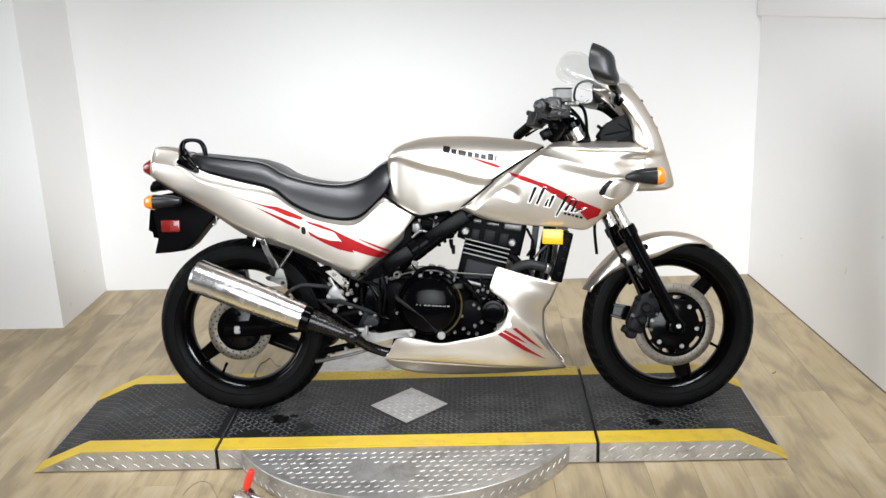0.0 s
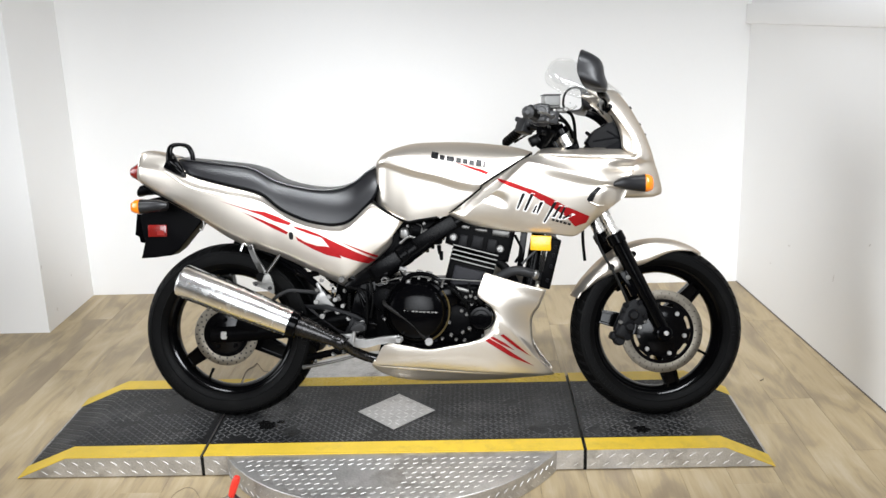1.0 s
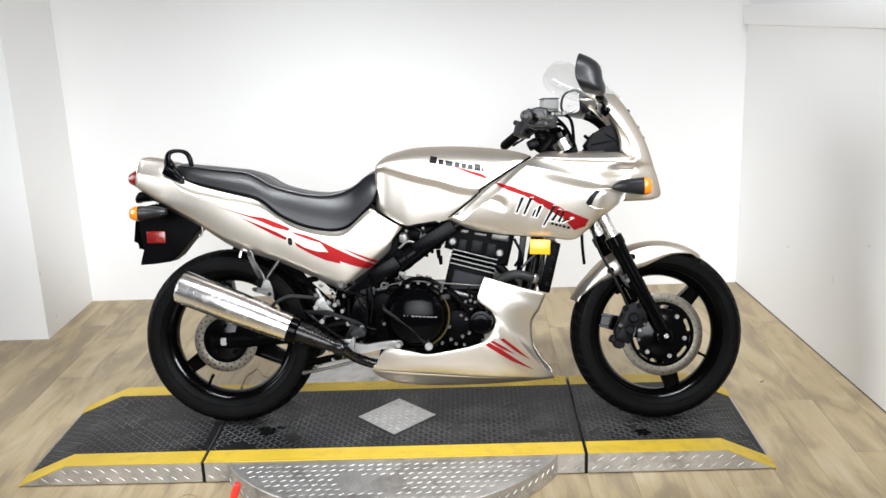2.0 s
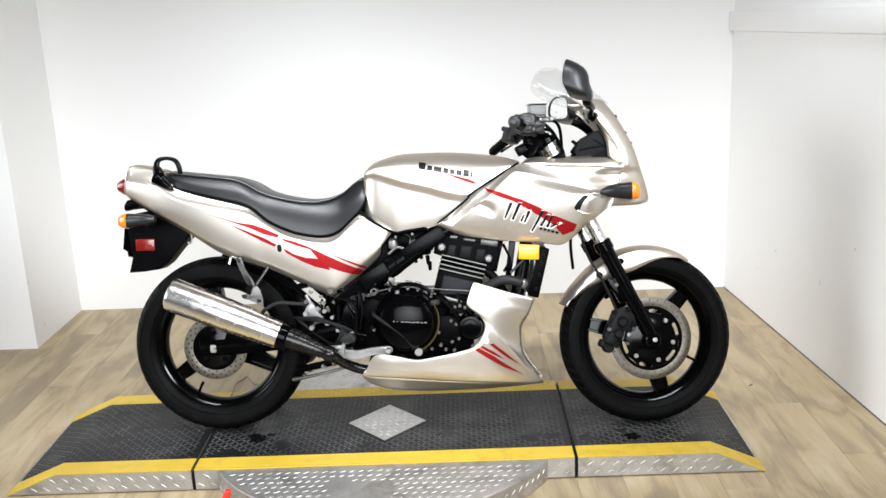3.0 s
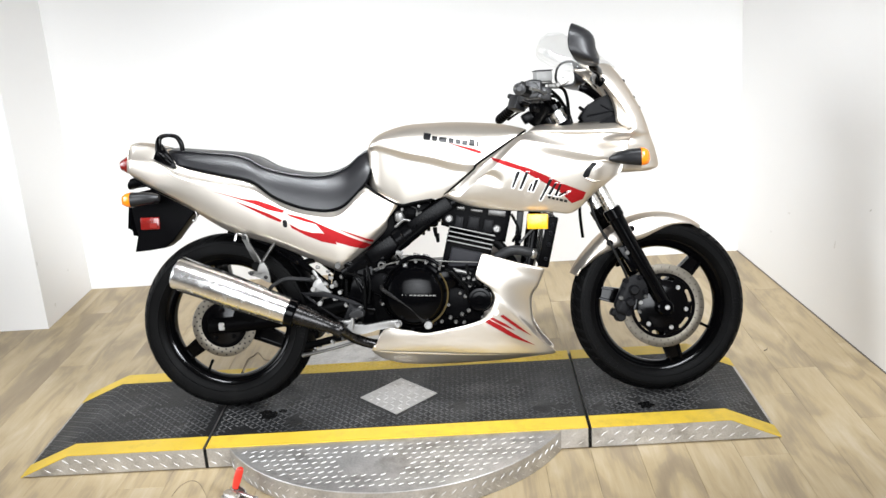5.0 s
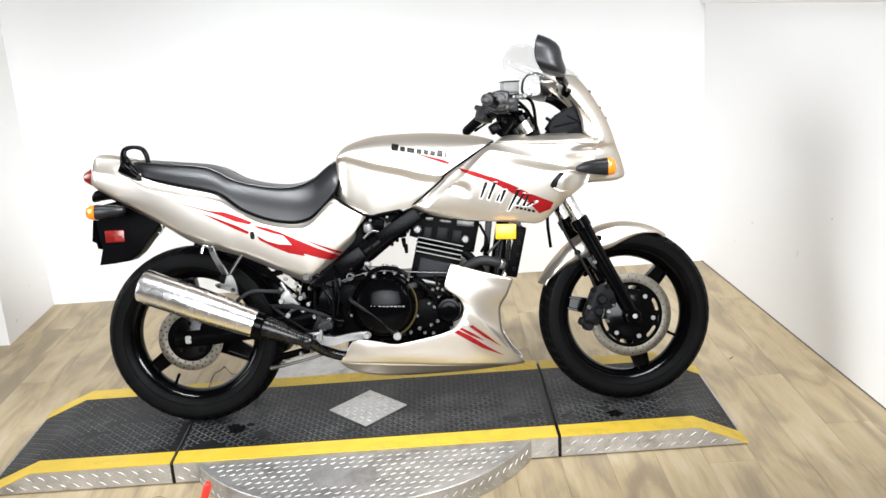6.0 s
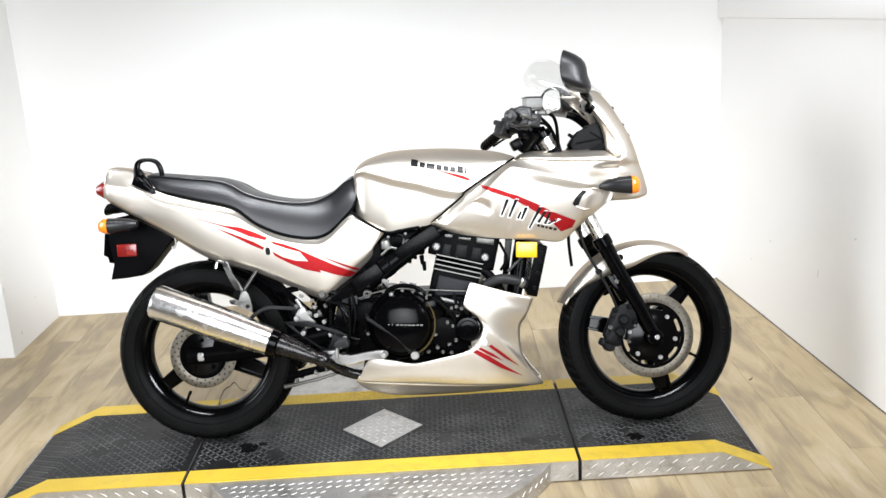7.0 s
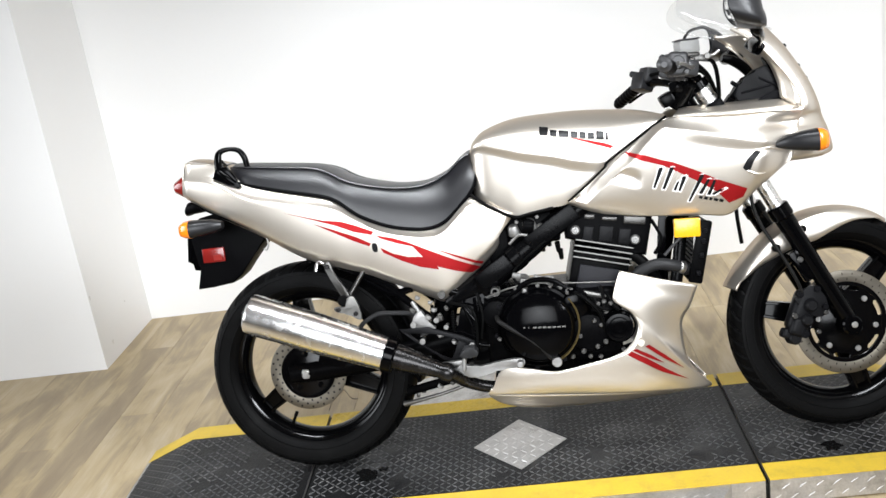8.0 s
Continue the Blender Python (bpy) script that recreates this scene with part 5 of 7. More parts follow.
# ---- films: flashes and lettering bars ----
RED_SHAPES = [
    ([(-0.721, 0.751), (-0.612, 0.718), (-0.566, 0.711), (-0.522, 0.694), (-0.479, 0.674), (-0.486, 0.666), (-0.533, 0.679), (-0.580, 0.701), (-0.645, 0.725)], TAIL_TREE),
    ([(-0.476, 0.664), (-0.428, 0.651), (-0.388, 0.635), (-0.333, 0.607), (-0.271, 0.577), (-0.222, 0.556), (-0.208, 0.546), (-0.231, 0.535), (-0.275, 0.548), (-0.315, 0.562), (-0.344, 0.579), (-0.351, 0.592), (-0.354, 0.608), (-0.373, 0.622), (-0.421, 0.637), (-0.461, 0.653)], TAIL_TREE),
    ([(-0.467, 0.630), (-0.434, 0.610), (-0.394, 0.597), (-0.365, 0.595), (-0.352, 0.592), (-0.345, 0.579), (-0.322, 0.572), (-0.341, 0.569), (-0.316, 0.555), (-0.365, 0.567), (-0.412, 0.588), (-0.459, 0.615)], TAIL_TREE),
    ([(-0.642, 0.713), (-0.591, 0.692), (-0.527, 0.664), (-0.490, 0.643), (-0.496, 0.636), (-0.537, 0.655), (-0.592, 0.685)], TAIL_TREE),
    ([(-0.332, 0.616), (-0.198, 0.561), (-0.203, 0.554), (-0.270, 0.585)], TAIL_TREE),
    ([(0.060, 0.860), (0.105, 0.848), (0.145, 0.836), (0.170, 0.825), (0.160, 0.820), (0.135, 0.830), (0.100, 0.844)], TANK_TREE),
    ([(0.193, 0.808), (0.243, 0.793), (0.284, 0.776), (0.309, 0.768), (0.366, 0.740), (0.414, 0.713), (0.486, 0.681), (0.476, 0.660), (0.441, 0.648), (0.411, 0.682), (0.363, 0.715), (0.315, 0.745), (0.283, 0.763), (0.233, 0.781), (0.203, 0.796)], UP_TREE),
    ([(0.149, 0.285), (0.161, 0.293), (0.201, 0.268), (0.247, 0.232), (0.308, 0.186), (0.235, 0.226)], LOW_TREE),
    ([(0.164, 0.295), (0.175, 0.298), (0.213, 0.274), (0.245, 0.247), (0.201, 0.271)], LOW_TREE),
    ([(0.197, 0.301), (0.208, 0.304), (0.249, 0.268), (0.298, 0.220), (0.249, 0.256)], LOW_TREE)]
for outline, tree in RED_SHAPES:
    owner = {id(TAIL_TREE): tail_near, id(TANK_TREE): tank, id(UP_TREE): up_near, id(LOW_TREE): low_near}[id(tree)]
    decal("red_flash", outline, [tree], RED, owner, "bright red film flash", lift=0.0018, cuts=3)


def slanted(x, z, wide, high, lean=0.3, drop=0.0):
    return [(x, z), (x + wide, z - drop * wide), (x + wide + lean * high, z + high - drop * wide), (x + lean * high, z + high)]


# maker's word on the tank: eight plain dark bars
x = -0.016
for wide, high in ((0.021, 0.021), (0.016, 0.015), (0.024, 0.015), (0.016, 0.015), (0.015, 0.015), (0.016, 0.015), (0.018, 0.020), (0.0055, 0.018)):
    z = 0.8755 - 0.190 * (x + 0.016)
    decal("lettering_bar", slanted(x, z, 1.06 * wide, high, 0.10, 0.19), [TANK_TREE], INK, tank, "plain black lettering bar", lift=0.0036, cuts=3)
    x += wide * 1.12 + 0.0036


# model word on the fairing: slim brushed strokes with white edges, leaning over the flash
def stroke(x, z, high, lean, w0, w1):
    """A tapering brushed bar from its foot at (x, z)."""
    hx, hz = x + lean * high, z + high
    return [(x - w0, z), (x + w0 * 0.6, z - 0.003), (hx + w1, hz - 0.002), (hx + w1 * 0.3, hz + 0.002), (hx - w1, hz)]


for x, drop, high, lean, w0, w1 in ((0.258, 0.0, 0.047, 0.42, 0.0030, 0.0052), (0.282, 0.0, 0.050, 0.45, 0.0040, 0.0050), (0.309, 0.0, 0.020, 0.45, 0.0040, 0.0026),
                                    (0.320, 0.0, 0.034, 0.42, 0.0030, 0.0052), (0.343, 0.024, 0.062, 0.55, 0.0026, 0.0052), (0.372, 0.0, 0.032, 0.62, 0.0052, 0.0036),
                                    (0.392, 0.0, 0.034, 0.45, 0.0050, 0.0032), (0.402, -0.002, 0.010, 2.0, 0.0042, 0.0030)):
    z = 0.710 - 0.25 * (x - 0.258) - drop
    decal("lettering_edge", stroke(x, z - 0.003, high + 0.006, lean, w0 + 0.0034, w1 + 0.0032), [UP_TREE], WHITE_INK, up_near, "white lettering edge", lift=0.0018, cuts=1)
    decal("lettering_bar", stroke(x, z, high, lean, w0, w1), [UP_TREE], INK, up_near, "plain black brushed lettering bar", lift=0.0026, cuts=1)
x = 0.366
for wide in (0.008, 0.009, 0.007, 0.010, 0.009):
    decal("lettering_bar", slanted(x, 0.669 - 0.28 * (x - 0.366), wide, 0.0065, 0.5, 0.4), [UP_TREE], INK, up_near, "plain black lettering bar", lift=0.0026, cuts=1)
    x += wide + 0.004
# black film stands for the shaded inside of the hook slot
decal("hook_slot", rounded([(-0.487, 0.622), (-0.475, 0.620), (-0.475, 0.640), (-0.487, 0.642)], 4), [TAIL_TREE], INK, tail_near, "black film for the shade in the tail panel slot")
bm = bmesh.new()
bolt_head(bm, (-0.318, -0.148, 0.486), 0.011, 0.006)
part("panel_bolt", bm, BOLT, tail_near)
# scoop opening is a black film laid on the panel as its shade
decal("air_scoop", [(0.476, 0.735), (0.488, 0.756), (0.508, 0.774), (0.522, 0.771), (0.503, 0.750), (0.494, 0.728), (0.482, 0.727)], [UP_TREE], INK, up_near, "black film for the shade in the air scoop slot", lift=0.002)
for line in ([(0.510, 0.775), (0.545, 0.777), (0.580, 0.768)], [(0.486, 0.726), (0.508, 0.716), (0.530, 0.715)]):
    deep = [min((h for h in [UP_TREE.ray_cast(Vector((x, -1.0, z)), Vector((0, 1, 0)))[0]] if h is not None), key=lambda h: h.y, default=Vector((x, -0.185, z))) for x, z in line]
    bm = bmesh.new()
    pipe(bm, [tuple(p) for p in deep], [0.003, 0.0035, 0.002], 8)
    part("scoop_lip", bm, PAINT, up_near, "rounded scoop edge")

# ---- lamps and reflectors ----
def loft_x(bm, sections):
    """A rounded body along x: (x, y, z, half depth, half height) sections."""
    rows = []
    for x, y, z, hy, hz in sections:
        rows.append([(x, y + hy * math.copysign(abs(math.cos(t)) ** 0.7, math.cos(t)), z + hz * math.copysign(abs(math.sin(t)) ** 0.7, math.sin(t))) for t in [2 * math.pi * i / 24 for i in range(24)]])
    g = sheet(bm, rows, True)
    bm.faces.new(g[0][::-1])
    bm.faces.new(g[-1])
    bmesh.ops.recalc_face_normals(bm, faces=bm.faces[:])


for s in (-1, 1):
    bm = bmesh.new()
    loft_x(bm, [(0.560, s * 0.176, 0.782, 0.014, 0.007), (0.585, s * 0.188, 0.785, 0.024, 0.018), (0.62, s * 0.197, 0.785, 0.029, 0.0245), (0.654, s * 0.203, 0.784, 0.032, 0.028)])
    sig = part("front_indicator", bm, MIRROR_SHELL, BIKE, "dark grey front indicator body")
    bm = bmesh.new()
    loft_x(bm, [(0.6545, s * 0.203, 0.784, 0.032, 0.0285), (0.665, s * 0.204, 0.784, 0.031, 0.0275), (0.676, s * 0.203, 0.783, 0.026, 0.023), (0.682, s * 0.202, 0.781, 0.014, 0.012)])
    part("indicator_lens", bm, AMBER, sig, "amber plastic lens")
    bm = bmesh.new()
    rod(bm, (-0.93, s * 0.05, 0.727), (-0.93, s * 0.12, 0.730), 0.011, 0.014, 14)
    loft_x(bm, [(-0.890, s * 0.140, 0.738, 0.012, 0.010), (-0.915, s * 0.148, 0.738, 0.024, 0.018), (-0.955, s * 0.154, 0.737, 0.030, 0.022), (-0.972, s * 0.155, 0.736, 0.031, 0.024)])
    sig = part("rear_indicator", bm, MIRROR_SHELL, BIKE, "dark grey rear indicator body")
    bm = bmesh.new()
    loft_x(bm, [(-0.9725, s * 0.155, 0.736, 0.031, 0.0245), (-0.988, s * 0.155, 0.736, 0.029, 0.023), (-1.002, s * 0.154, 0.735, 0.020, 0.016), (-1.007, s * 0.154, 0.735, 0.008, 0.007)])
    part("indicator_lens", bm, AMBER, sig, "amber plastic lens")
bm = bmesh.new()
loft_x(bm, [(-1.000, 0, 0.850, 0.066, 0.034), (-1.022, 0, 0.848, 0.064, 0.033), (-1.044, 0, 0.848, 0.056, 0.020), (-1.050, 0, 0.848, 0.045, 0.010)])
part("tail_lamp", bm, RED_LENS, BIKE, "red plastic tail lamp lens")
bm = bmesh.new()
loft_x(bm, [(-0.985, 0, 0.790, 0.05, 0.02), (-1.022, 0, 0.785, 0.045, 0.018), (-1.030, 0, 0.778, 0.04, 0.014)])
part("number_plate_lamp", bm, PLASTIC, BIKE)

# rear mudguard with side reflectors
bm = bmesh.new()
prism(bm, [(-0.940, 0.765), (-0.992, 0.756), (-1.022, 0.694), (-1.012, 0.624), (-1.002, 0.604), (-1.024, 0.554), (-0.972, 0.557), (-0.920, 0.563), (-0.890, 0.584), (-0.848, 0.634), (-0.800, 0.684), (-0.82, 0.712)], -0.045, 0.045, 0.006)
flap = part("rear_mudguard", bm, PLASTIC, BIKE, "black plastic rear mudguard")
bm = bmesh.new()
prism(bm, [(-1.038, 0.706), (-1.047, 0.634), (-1.030, 0.628), (-1.030, 0.609), (-1.004, 0.604), (-0.992, 0.70)], -0.030, 0.055, 0.002)
part("plate_bracket", bm, BLACK_METAL, flap, "black number plate bracket")
bm = bmesh.new()
block(bm, (-0.960, -0.051, 0.649), (0.064, 0.012, 0.041), 0.004)
rr = part("rear_reflector", bm, RED_LENS, flap, "red side reflector")
bm = bmesh.new()
block(bm, (-0.948, -0.0575, 0.642), (0.024, 0.0014, 0.016), 0.0)
part("bright_facet", bm, surface("bright_red_facet", (0.22, 0.012, 0.008), 0.45, 0, 0.05, 40, 300, 0.1, spec=0.2), rr)
bm = bmesh.new()
pipe(bm, [(-0.79, -0.09, 0.69), (-0.785, -0.095, 0.668), (-0.792, -0.095, 0.652), (-0.800, -0.092, 0.656)], 0.0025, 6)
part("luggage_hook", bm, STEEL, BIKE)

# grab rail over the tail: a flattened loop with a broad rear post
bm = bmesh.new()
pipe(bm, [(-0.846, -0.112, 0.842), (-0.868, -0.110, 0.862), (-0.889, -0.104, 0.884), (-0.890, -0.097, 0.920), (-0.880, -0.093, 0.934), (-0.856, -0.090, 0.937), (-0.832, -0.088, 0.930), (-0.820, -0.086, 0.910), (-0.816, -0.084, 0.882)],
     [0.008, 0.012, 0.012, 0.0095, 0.0075, 0.006, 0.0075, 0.0085, 0.008], 12)
pipe(bm, [(-0.886, -0.09, 0.905), (-0.893, -0.03, 0.893), (-0.893, 0.04, 0.892), (-0.880, 0.10, 0.875)], 0.007, 10)
rail = part("grab_rail", bm, BLACK_METAL, BIKE, "black enamelled grab rail loop")
bm = bmesh.new()
prism(bm, [(-0.908, 0.862), (-0.897, 0.887), (-0.866, 0.892), (-0.832, 0.832), (-0.842, 0.828), (-0.862, 0.842)], -0.116, -0.098, 0.003)
part("rail_mount", bm, BLACK_METAL, rail)

# ---- silencer and exhaust ----
def axis_loft(bm, stations, seg=40, squash=1.0):
    rows = []
    for i, (p, r) in enumerate(stations):
        p = Vector(p)
        d = Vector(stations[min(i + 1, len(stations) - 1)][0]) - Vector(stations[max(i - 1, 0)][0])
        a, b = frame_of(d)
        rows.append([p + (a * math.cos(t) + b * math.sin(t) * squash) * r for t in [2 * math.pi * k / seg for k in range(seg)]])
    g = sheet(bm, rows, True)
    bm.faces.new(g[0][::-1])
    bm.faces.new(g[-1])
    bmesh.ops.recalc_face_normals(bm, faces=bm.faces[:])


S0, S1 = Vector((-0.842, -0.175, 0.494)), Vector((-0.482, -0.195, 0.352))
SD = (S1 - S0).normalized()
bm = bmesh.new()
axis_loft(bm, [(S0, 0.048), (S0 + SD * 0.004, 0.053), (S0 + SD * 0.012, 0.0555), (S0 + SD * 0.2, 0.0545), (S1 - SD * 0.010, 0.0455), (S1 + SD * 0.008, 0.045)])
sil = part("silencer", bm, SILENCER, BIKE, "polished chrome silencer", 30)
bm = bmesh.new()
axis_loft(bm, [(S0 - SD * 0.004, 0.016), (S0 - SD * 0.014, 0.017), (S0 + SD * 0.002, 0.028)])
part("tail_pipe", bm, DARK_STEEL, sil)
bm = bmesh.new()
axis_loft(bm, [(S1 + SD * 0.000, 0.046), (S1 + SD * 0.003, 0.050), (S1 + SD * 0.026, 0.049), (S1 + SD * 0.030, 0.043)])
part("silencer_clamp", bm, BLACK_METAL, sil, "black clamp band")
bm = bmesh.new()
axis_loft(bm, [(S1 + SD * 0.028, 0.036), (S1 + SD * 0.06, 0.034), (S1 + SD * 0.13, 0.024), (S1 + SD * 0.155, 0.021), (S1 + SD * 0.165, 0.025), (S1 + SD * 0.182, 0.025), (S1 + SD * 0.19, 0.020)], 28)
part("silencer_cone", bm, DARK_STEEL, sil, "dark steel cone")
bm = bmesh.new()
pipe(bm, [tuple(S1 + SD * 0.18), (-0.275, -0.160, 0.246), (-0.215, -0.132, 0.219), (-0.15, -0.11, 0.212), (0.0, -0.10, 0.205), (0.2, -0.08, 0.215), (0.27, -0.07, 0.28), (0.26, -0.07, 0.42), (0.21, -0.06, 0.50)], 0.0165, 16, 8)
part("exhaust_pipe", bm, DARK_STEEL, BIKE, "darkened steel exhaust pipe")
bm = bmesh.new()
prism(bm, rounded([(-0.626, 0.600), (-0.610, 0.606), (-0.598, 0.570), (-0.566, 0.512), (-0.580, 0.500), (-0.604, 0.540), (-0.620, 0.578)], 3), -0.150, -0.140, 0.003)
hang = part("silencer_hanger", bm, BOLT, BIKE, "dull alloy silencer hanger")
bm = bmesh.new()
rod(bm, (-0.585, -0.136, 0.497), (-0.585, -0.158, 0.497), 0.016, 0.015, 18, 0.003)
part("rubber_bush", bm, HOSE, hang, "black rubber bush")
bm = bmesh.new()
prism(bm, rounded([(-0.572, 0.505), (-0.556, 0.510), (-0.545, 0.490), (-0.538, 0.452), (-0.546, 0.444), (-0.574, 0.462), (-0.604, 0.470), (-0.610, 0.482), (-0.592, 0.484), (-0.578, 0.480)], 3), -0.164, -0.154, 0.002)
part("mount_tab", bm, DARK_ALLOY, hang, "dull alloy mounting tab")
for x, z in ((-0.552, 0.462), (-0.598, 0.477), (-0.616, 0.594)):
    bm = bmesh.new()
    bolt_head(bm, (x, -0.150 if z > 0.55 else -0.164, z), 0.0065, 0.006)
    part("hanger_bolt", bm, DARK_STEEL, hang)
bm = bmesh.new()
pipe(bm, [(-0.575, -0.13, 0.50), (-0.550, -0.12, 0.535), (-0.512, -0.11, 0.588)], 0.0065, 10)
part("hanger_strut", bm, BOLT, BIKE)
bm = bmesh.new()
pipe(bm, [(-0.655, -0.13, 0.582), (-0.648, -0.122, 0.604), (-0.630, -0.125, 0.600), (-0.612, -0.13, 0.596)], 0.0045, 8)
part("hanger_pin", bm, STEEL, BIKE)

# inner mudguard hugging the front upper part of the rear tyre
bm = bmesh.new()
rows = []
for i in range(26):
    a = radians(-12 + 96 * i / 25)
    rows.append([(REAR.x + (0.322 - 0.012 * abs(t) ** 3) * math.cos(a), 0.080 * t, REAR.z + (0.322 - 0.012 * abs(t) ** 3) * math.sin(a)) for t in (-1, -0.8, -0.4, 0, 0.4, 0.8, 1)])
sheet(bm, rows)
outward(bm, REAR)
ob = part("inner_mudguard", bm, PLASTIC, BIKE, "black plastic inner mudguard", 50)
mod = ob.modifiers.new("thickness", "SOLIDIFY")
mod.thickness, mod.offset = 0.004, -1
bm = bmesh.new()
block(bm, (-0.42, 0, 0.60), (0.22, 0.17, 0.10), 0.02, (0, 27, 0))
part("battery_tray", bm, PLASTIC, BIKE, "black plastic tray under the seat")

# ---- swingarm, sub-frame, main frame ----
bm = bmesh.new()
for s in (-1, 1):
    pipe(bm, [(-0.77, s * 0.108, 0.299), (-0.68, s * 0.108, 0.302), (-0.50, s * 0.105, 0.318), (-0.32, s * 0.098, 0.350), (-0.22, s * 0.092, 0.365)], [0.026, 0.027, 0.030, 0.032, 0.032], 12, 6, 0.62)
rod(bm, (-0.30, -0.11, 0.352), (-0.30, 0.11, 0.352), 0.03)
rod(bm, (-0.40, -0.10, 0.340), (-0.40, 0.10, 0.340), 0.024)
part("swingarm", bm, CAST_BLACK, BIKE, "black box-section swingarm")
bm = bmesh.new()
block(bm, (-0.64, -0.105, 0.335), (0.085, 0.040, 0.055), 0.012, (0, 20, 0))
block(bm, (-0.645, -0.128, 0.352), (0.030, 0.006, 0.012), 0.002, (0, 8, 0))
part("rear_caliper", bm, CAST_BLACK, BIKE, "black rear brake caliper")
bm = bmesh.new()
block(bm, (-0.655, -0.128, 0.366), (0.034, 0.0012, 0.010), 0.0, (0, 6, 0))
part("caliper_label", bm, WHITE_INK, BIKE, "small pale label bar")
bm = bmesh.new()
for s in (-1, 1):
    pipe(bm, [(-0.90, s * 0.07, 0.775), (-0.70, s * 0.095, 0.672), (-0.48, s * 0.108, 0.575), (-0.30, s * 0.118, 0.492), (-0.24, s * 0.12, 0.47)], 0.0145, 10)
    pipe(bm, [(-0.62, s * 0.095, 0.60), (-0.48, s * 0.108, 0.525), (-0.36, s * 0.115, 0.42)], 0.011, 8)
    pipe(bm, [(-0.545, s * 0.10, 0.555), (-0.46, s * 0.108, 0.500), (-0.40, s * 0.11, 0.505)], 0.010, 8)
rod(bm, (-0.62, -0.1, 0.63), (-0.62, 0.1, 0.63), 0.014)
part("subframe", bm, BLACK_METAL, BIKE, "black tubular rear frame")
bm = bmesh.new()
for s in (-1, 1):
    pipe(bm, [(0.36, s * 0.05, 0.80), (0.24, s * 0.10, 0.74), (0.13, s * 0.118, 0.690)], 0.026, 14, 6, 0.75)
    pipe(bm, [(0.16, s * 0.118, 0.716), (0.058, s * 0.120, 0.665), (-0.003, s * 0.120, 0.636), (-0.079, s * 0.122, 0.582), (-0.150, s * 0.122, 0.534), (-0.205, s * 0.120, 0.505), (-0.262, s * 0.116, 0.476), (-0.305, s * 0.112, 0.452)],
         [0.024, 0.027, 0.030, 0.031, 0.032, 0.032, 0.028, 0.020], 16, 6, 0.8)
    pipe(bm, [(-0.205, s * 0.116, 0.500), (-0.232, s * 0.116, 0.440), (-0.244, s * 0.116, 0.360), (-0.250, s * 0.114, 0.285)], [0.026, 0.030, 0.030, 0.024], 14, 6, 0.7)
    rod(bm, (-0.125, s * 0.122, 0.553), (-0.098, s * 0.122, 0.572), 0.0355, seg=18, ease=0.004)
    pipe(bm, [(0.37, s * 0.045, 0.76), (0.33, s * 0.10, 0.62), (0.30, s * 0.125, 0.47), (0.26, s * 0.12, 0.30), (0.20, s * 0.11, 0.235), (0.0, s * 0.11, 0.215), (-0.20, s * 0.115, 0.255)], 0.016, 10)
rod(bm, (-0.25, -0.13, 0.36), (-0.25, 0.13, 0.36), 0.026)
frame_ob = part("main_frame", bm, FRAME_BLACK, BIKE, "black tubular main frame")
for x, y, z in ((-0.19, -0.146, 0.345), (-0.262, -0.147, 0.34), (-0.035, -0.147, 0.607), (-0.262, -0.147, 0.29), (-0.195, -0.146, 0.415)):
    bm = bmesh.new()
    bolt_head(bm, (x, y + 0.012, z), 0.0085, 0.012)
    part("frame_bolt", bm, BOLT, frame_ob)

bm = bmesh.new()
turned(bm, [(0.0060, -0.136), (0.0060, -0.158), (0.0075, -0.161), (0.0115, -0.161), (0.0130, -0.158), (0.0130, -0.136)], (-0.175, 0, 0.481), 24)
bmesh.ops.recalc_face_normals(bm, faces=bm.faces[:])
part("pivot_collar", bm, BOLT, frame_ob, "dull grey hollow pivot collar")
for s in (-1, 1):
    bm = bmesh.new()
    for (x0, z0), (x1, z1) in (((0.055, 0.672), (-0.075, 0.593)), ((-0.130, 0.558), (-0.215, 0.505))):
        c = Vector(((x0 + x1) / 2, s * 0.146, (z0 + z1) / 2))
        block(bm, tuple(c), (math.hypot(x1 - x0, z1 - z0), 0.010, 0.046), 0.004, (0, -math.degrees(math.atan2(z0 - z1, x0 - x1)), 0))
    part("beam_face", bm, FRAME_BLACK, frame_ob, "flat pressed side of the frame beam")
    bm = bmesh.new()
    prism(bm, [(-0.232, 0.520), (-0.196, 0.500), (-0.168, 0.512), (-0.164, 0.500), (-0.186, 0.470), (-0.206, 0.470), (-0.222, 0.498)], s * 0.143 - 0.007, s * 0.143 + 0.007, 0.003)
    part("frame_gusset", bm, BLACK_METAL, frame_ob, "welded black gusset")
# black blocks added to hide the bright wall behind the carburettors
bm = bmesh.new()
block(bm, (-0.150, -0.03, 0.585), (0.075, 0.16, 0.130), 0.015, (0, -12, 0))
block(bm, (-0.185, -0.02, 0.530), (0.070, 0.14, 0.080), 0.012)
part("starter_cup", bm, PLASTIC, BIKE, "black block added to fill the gap behind the carburettors")

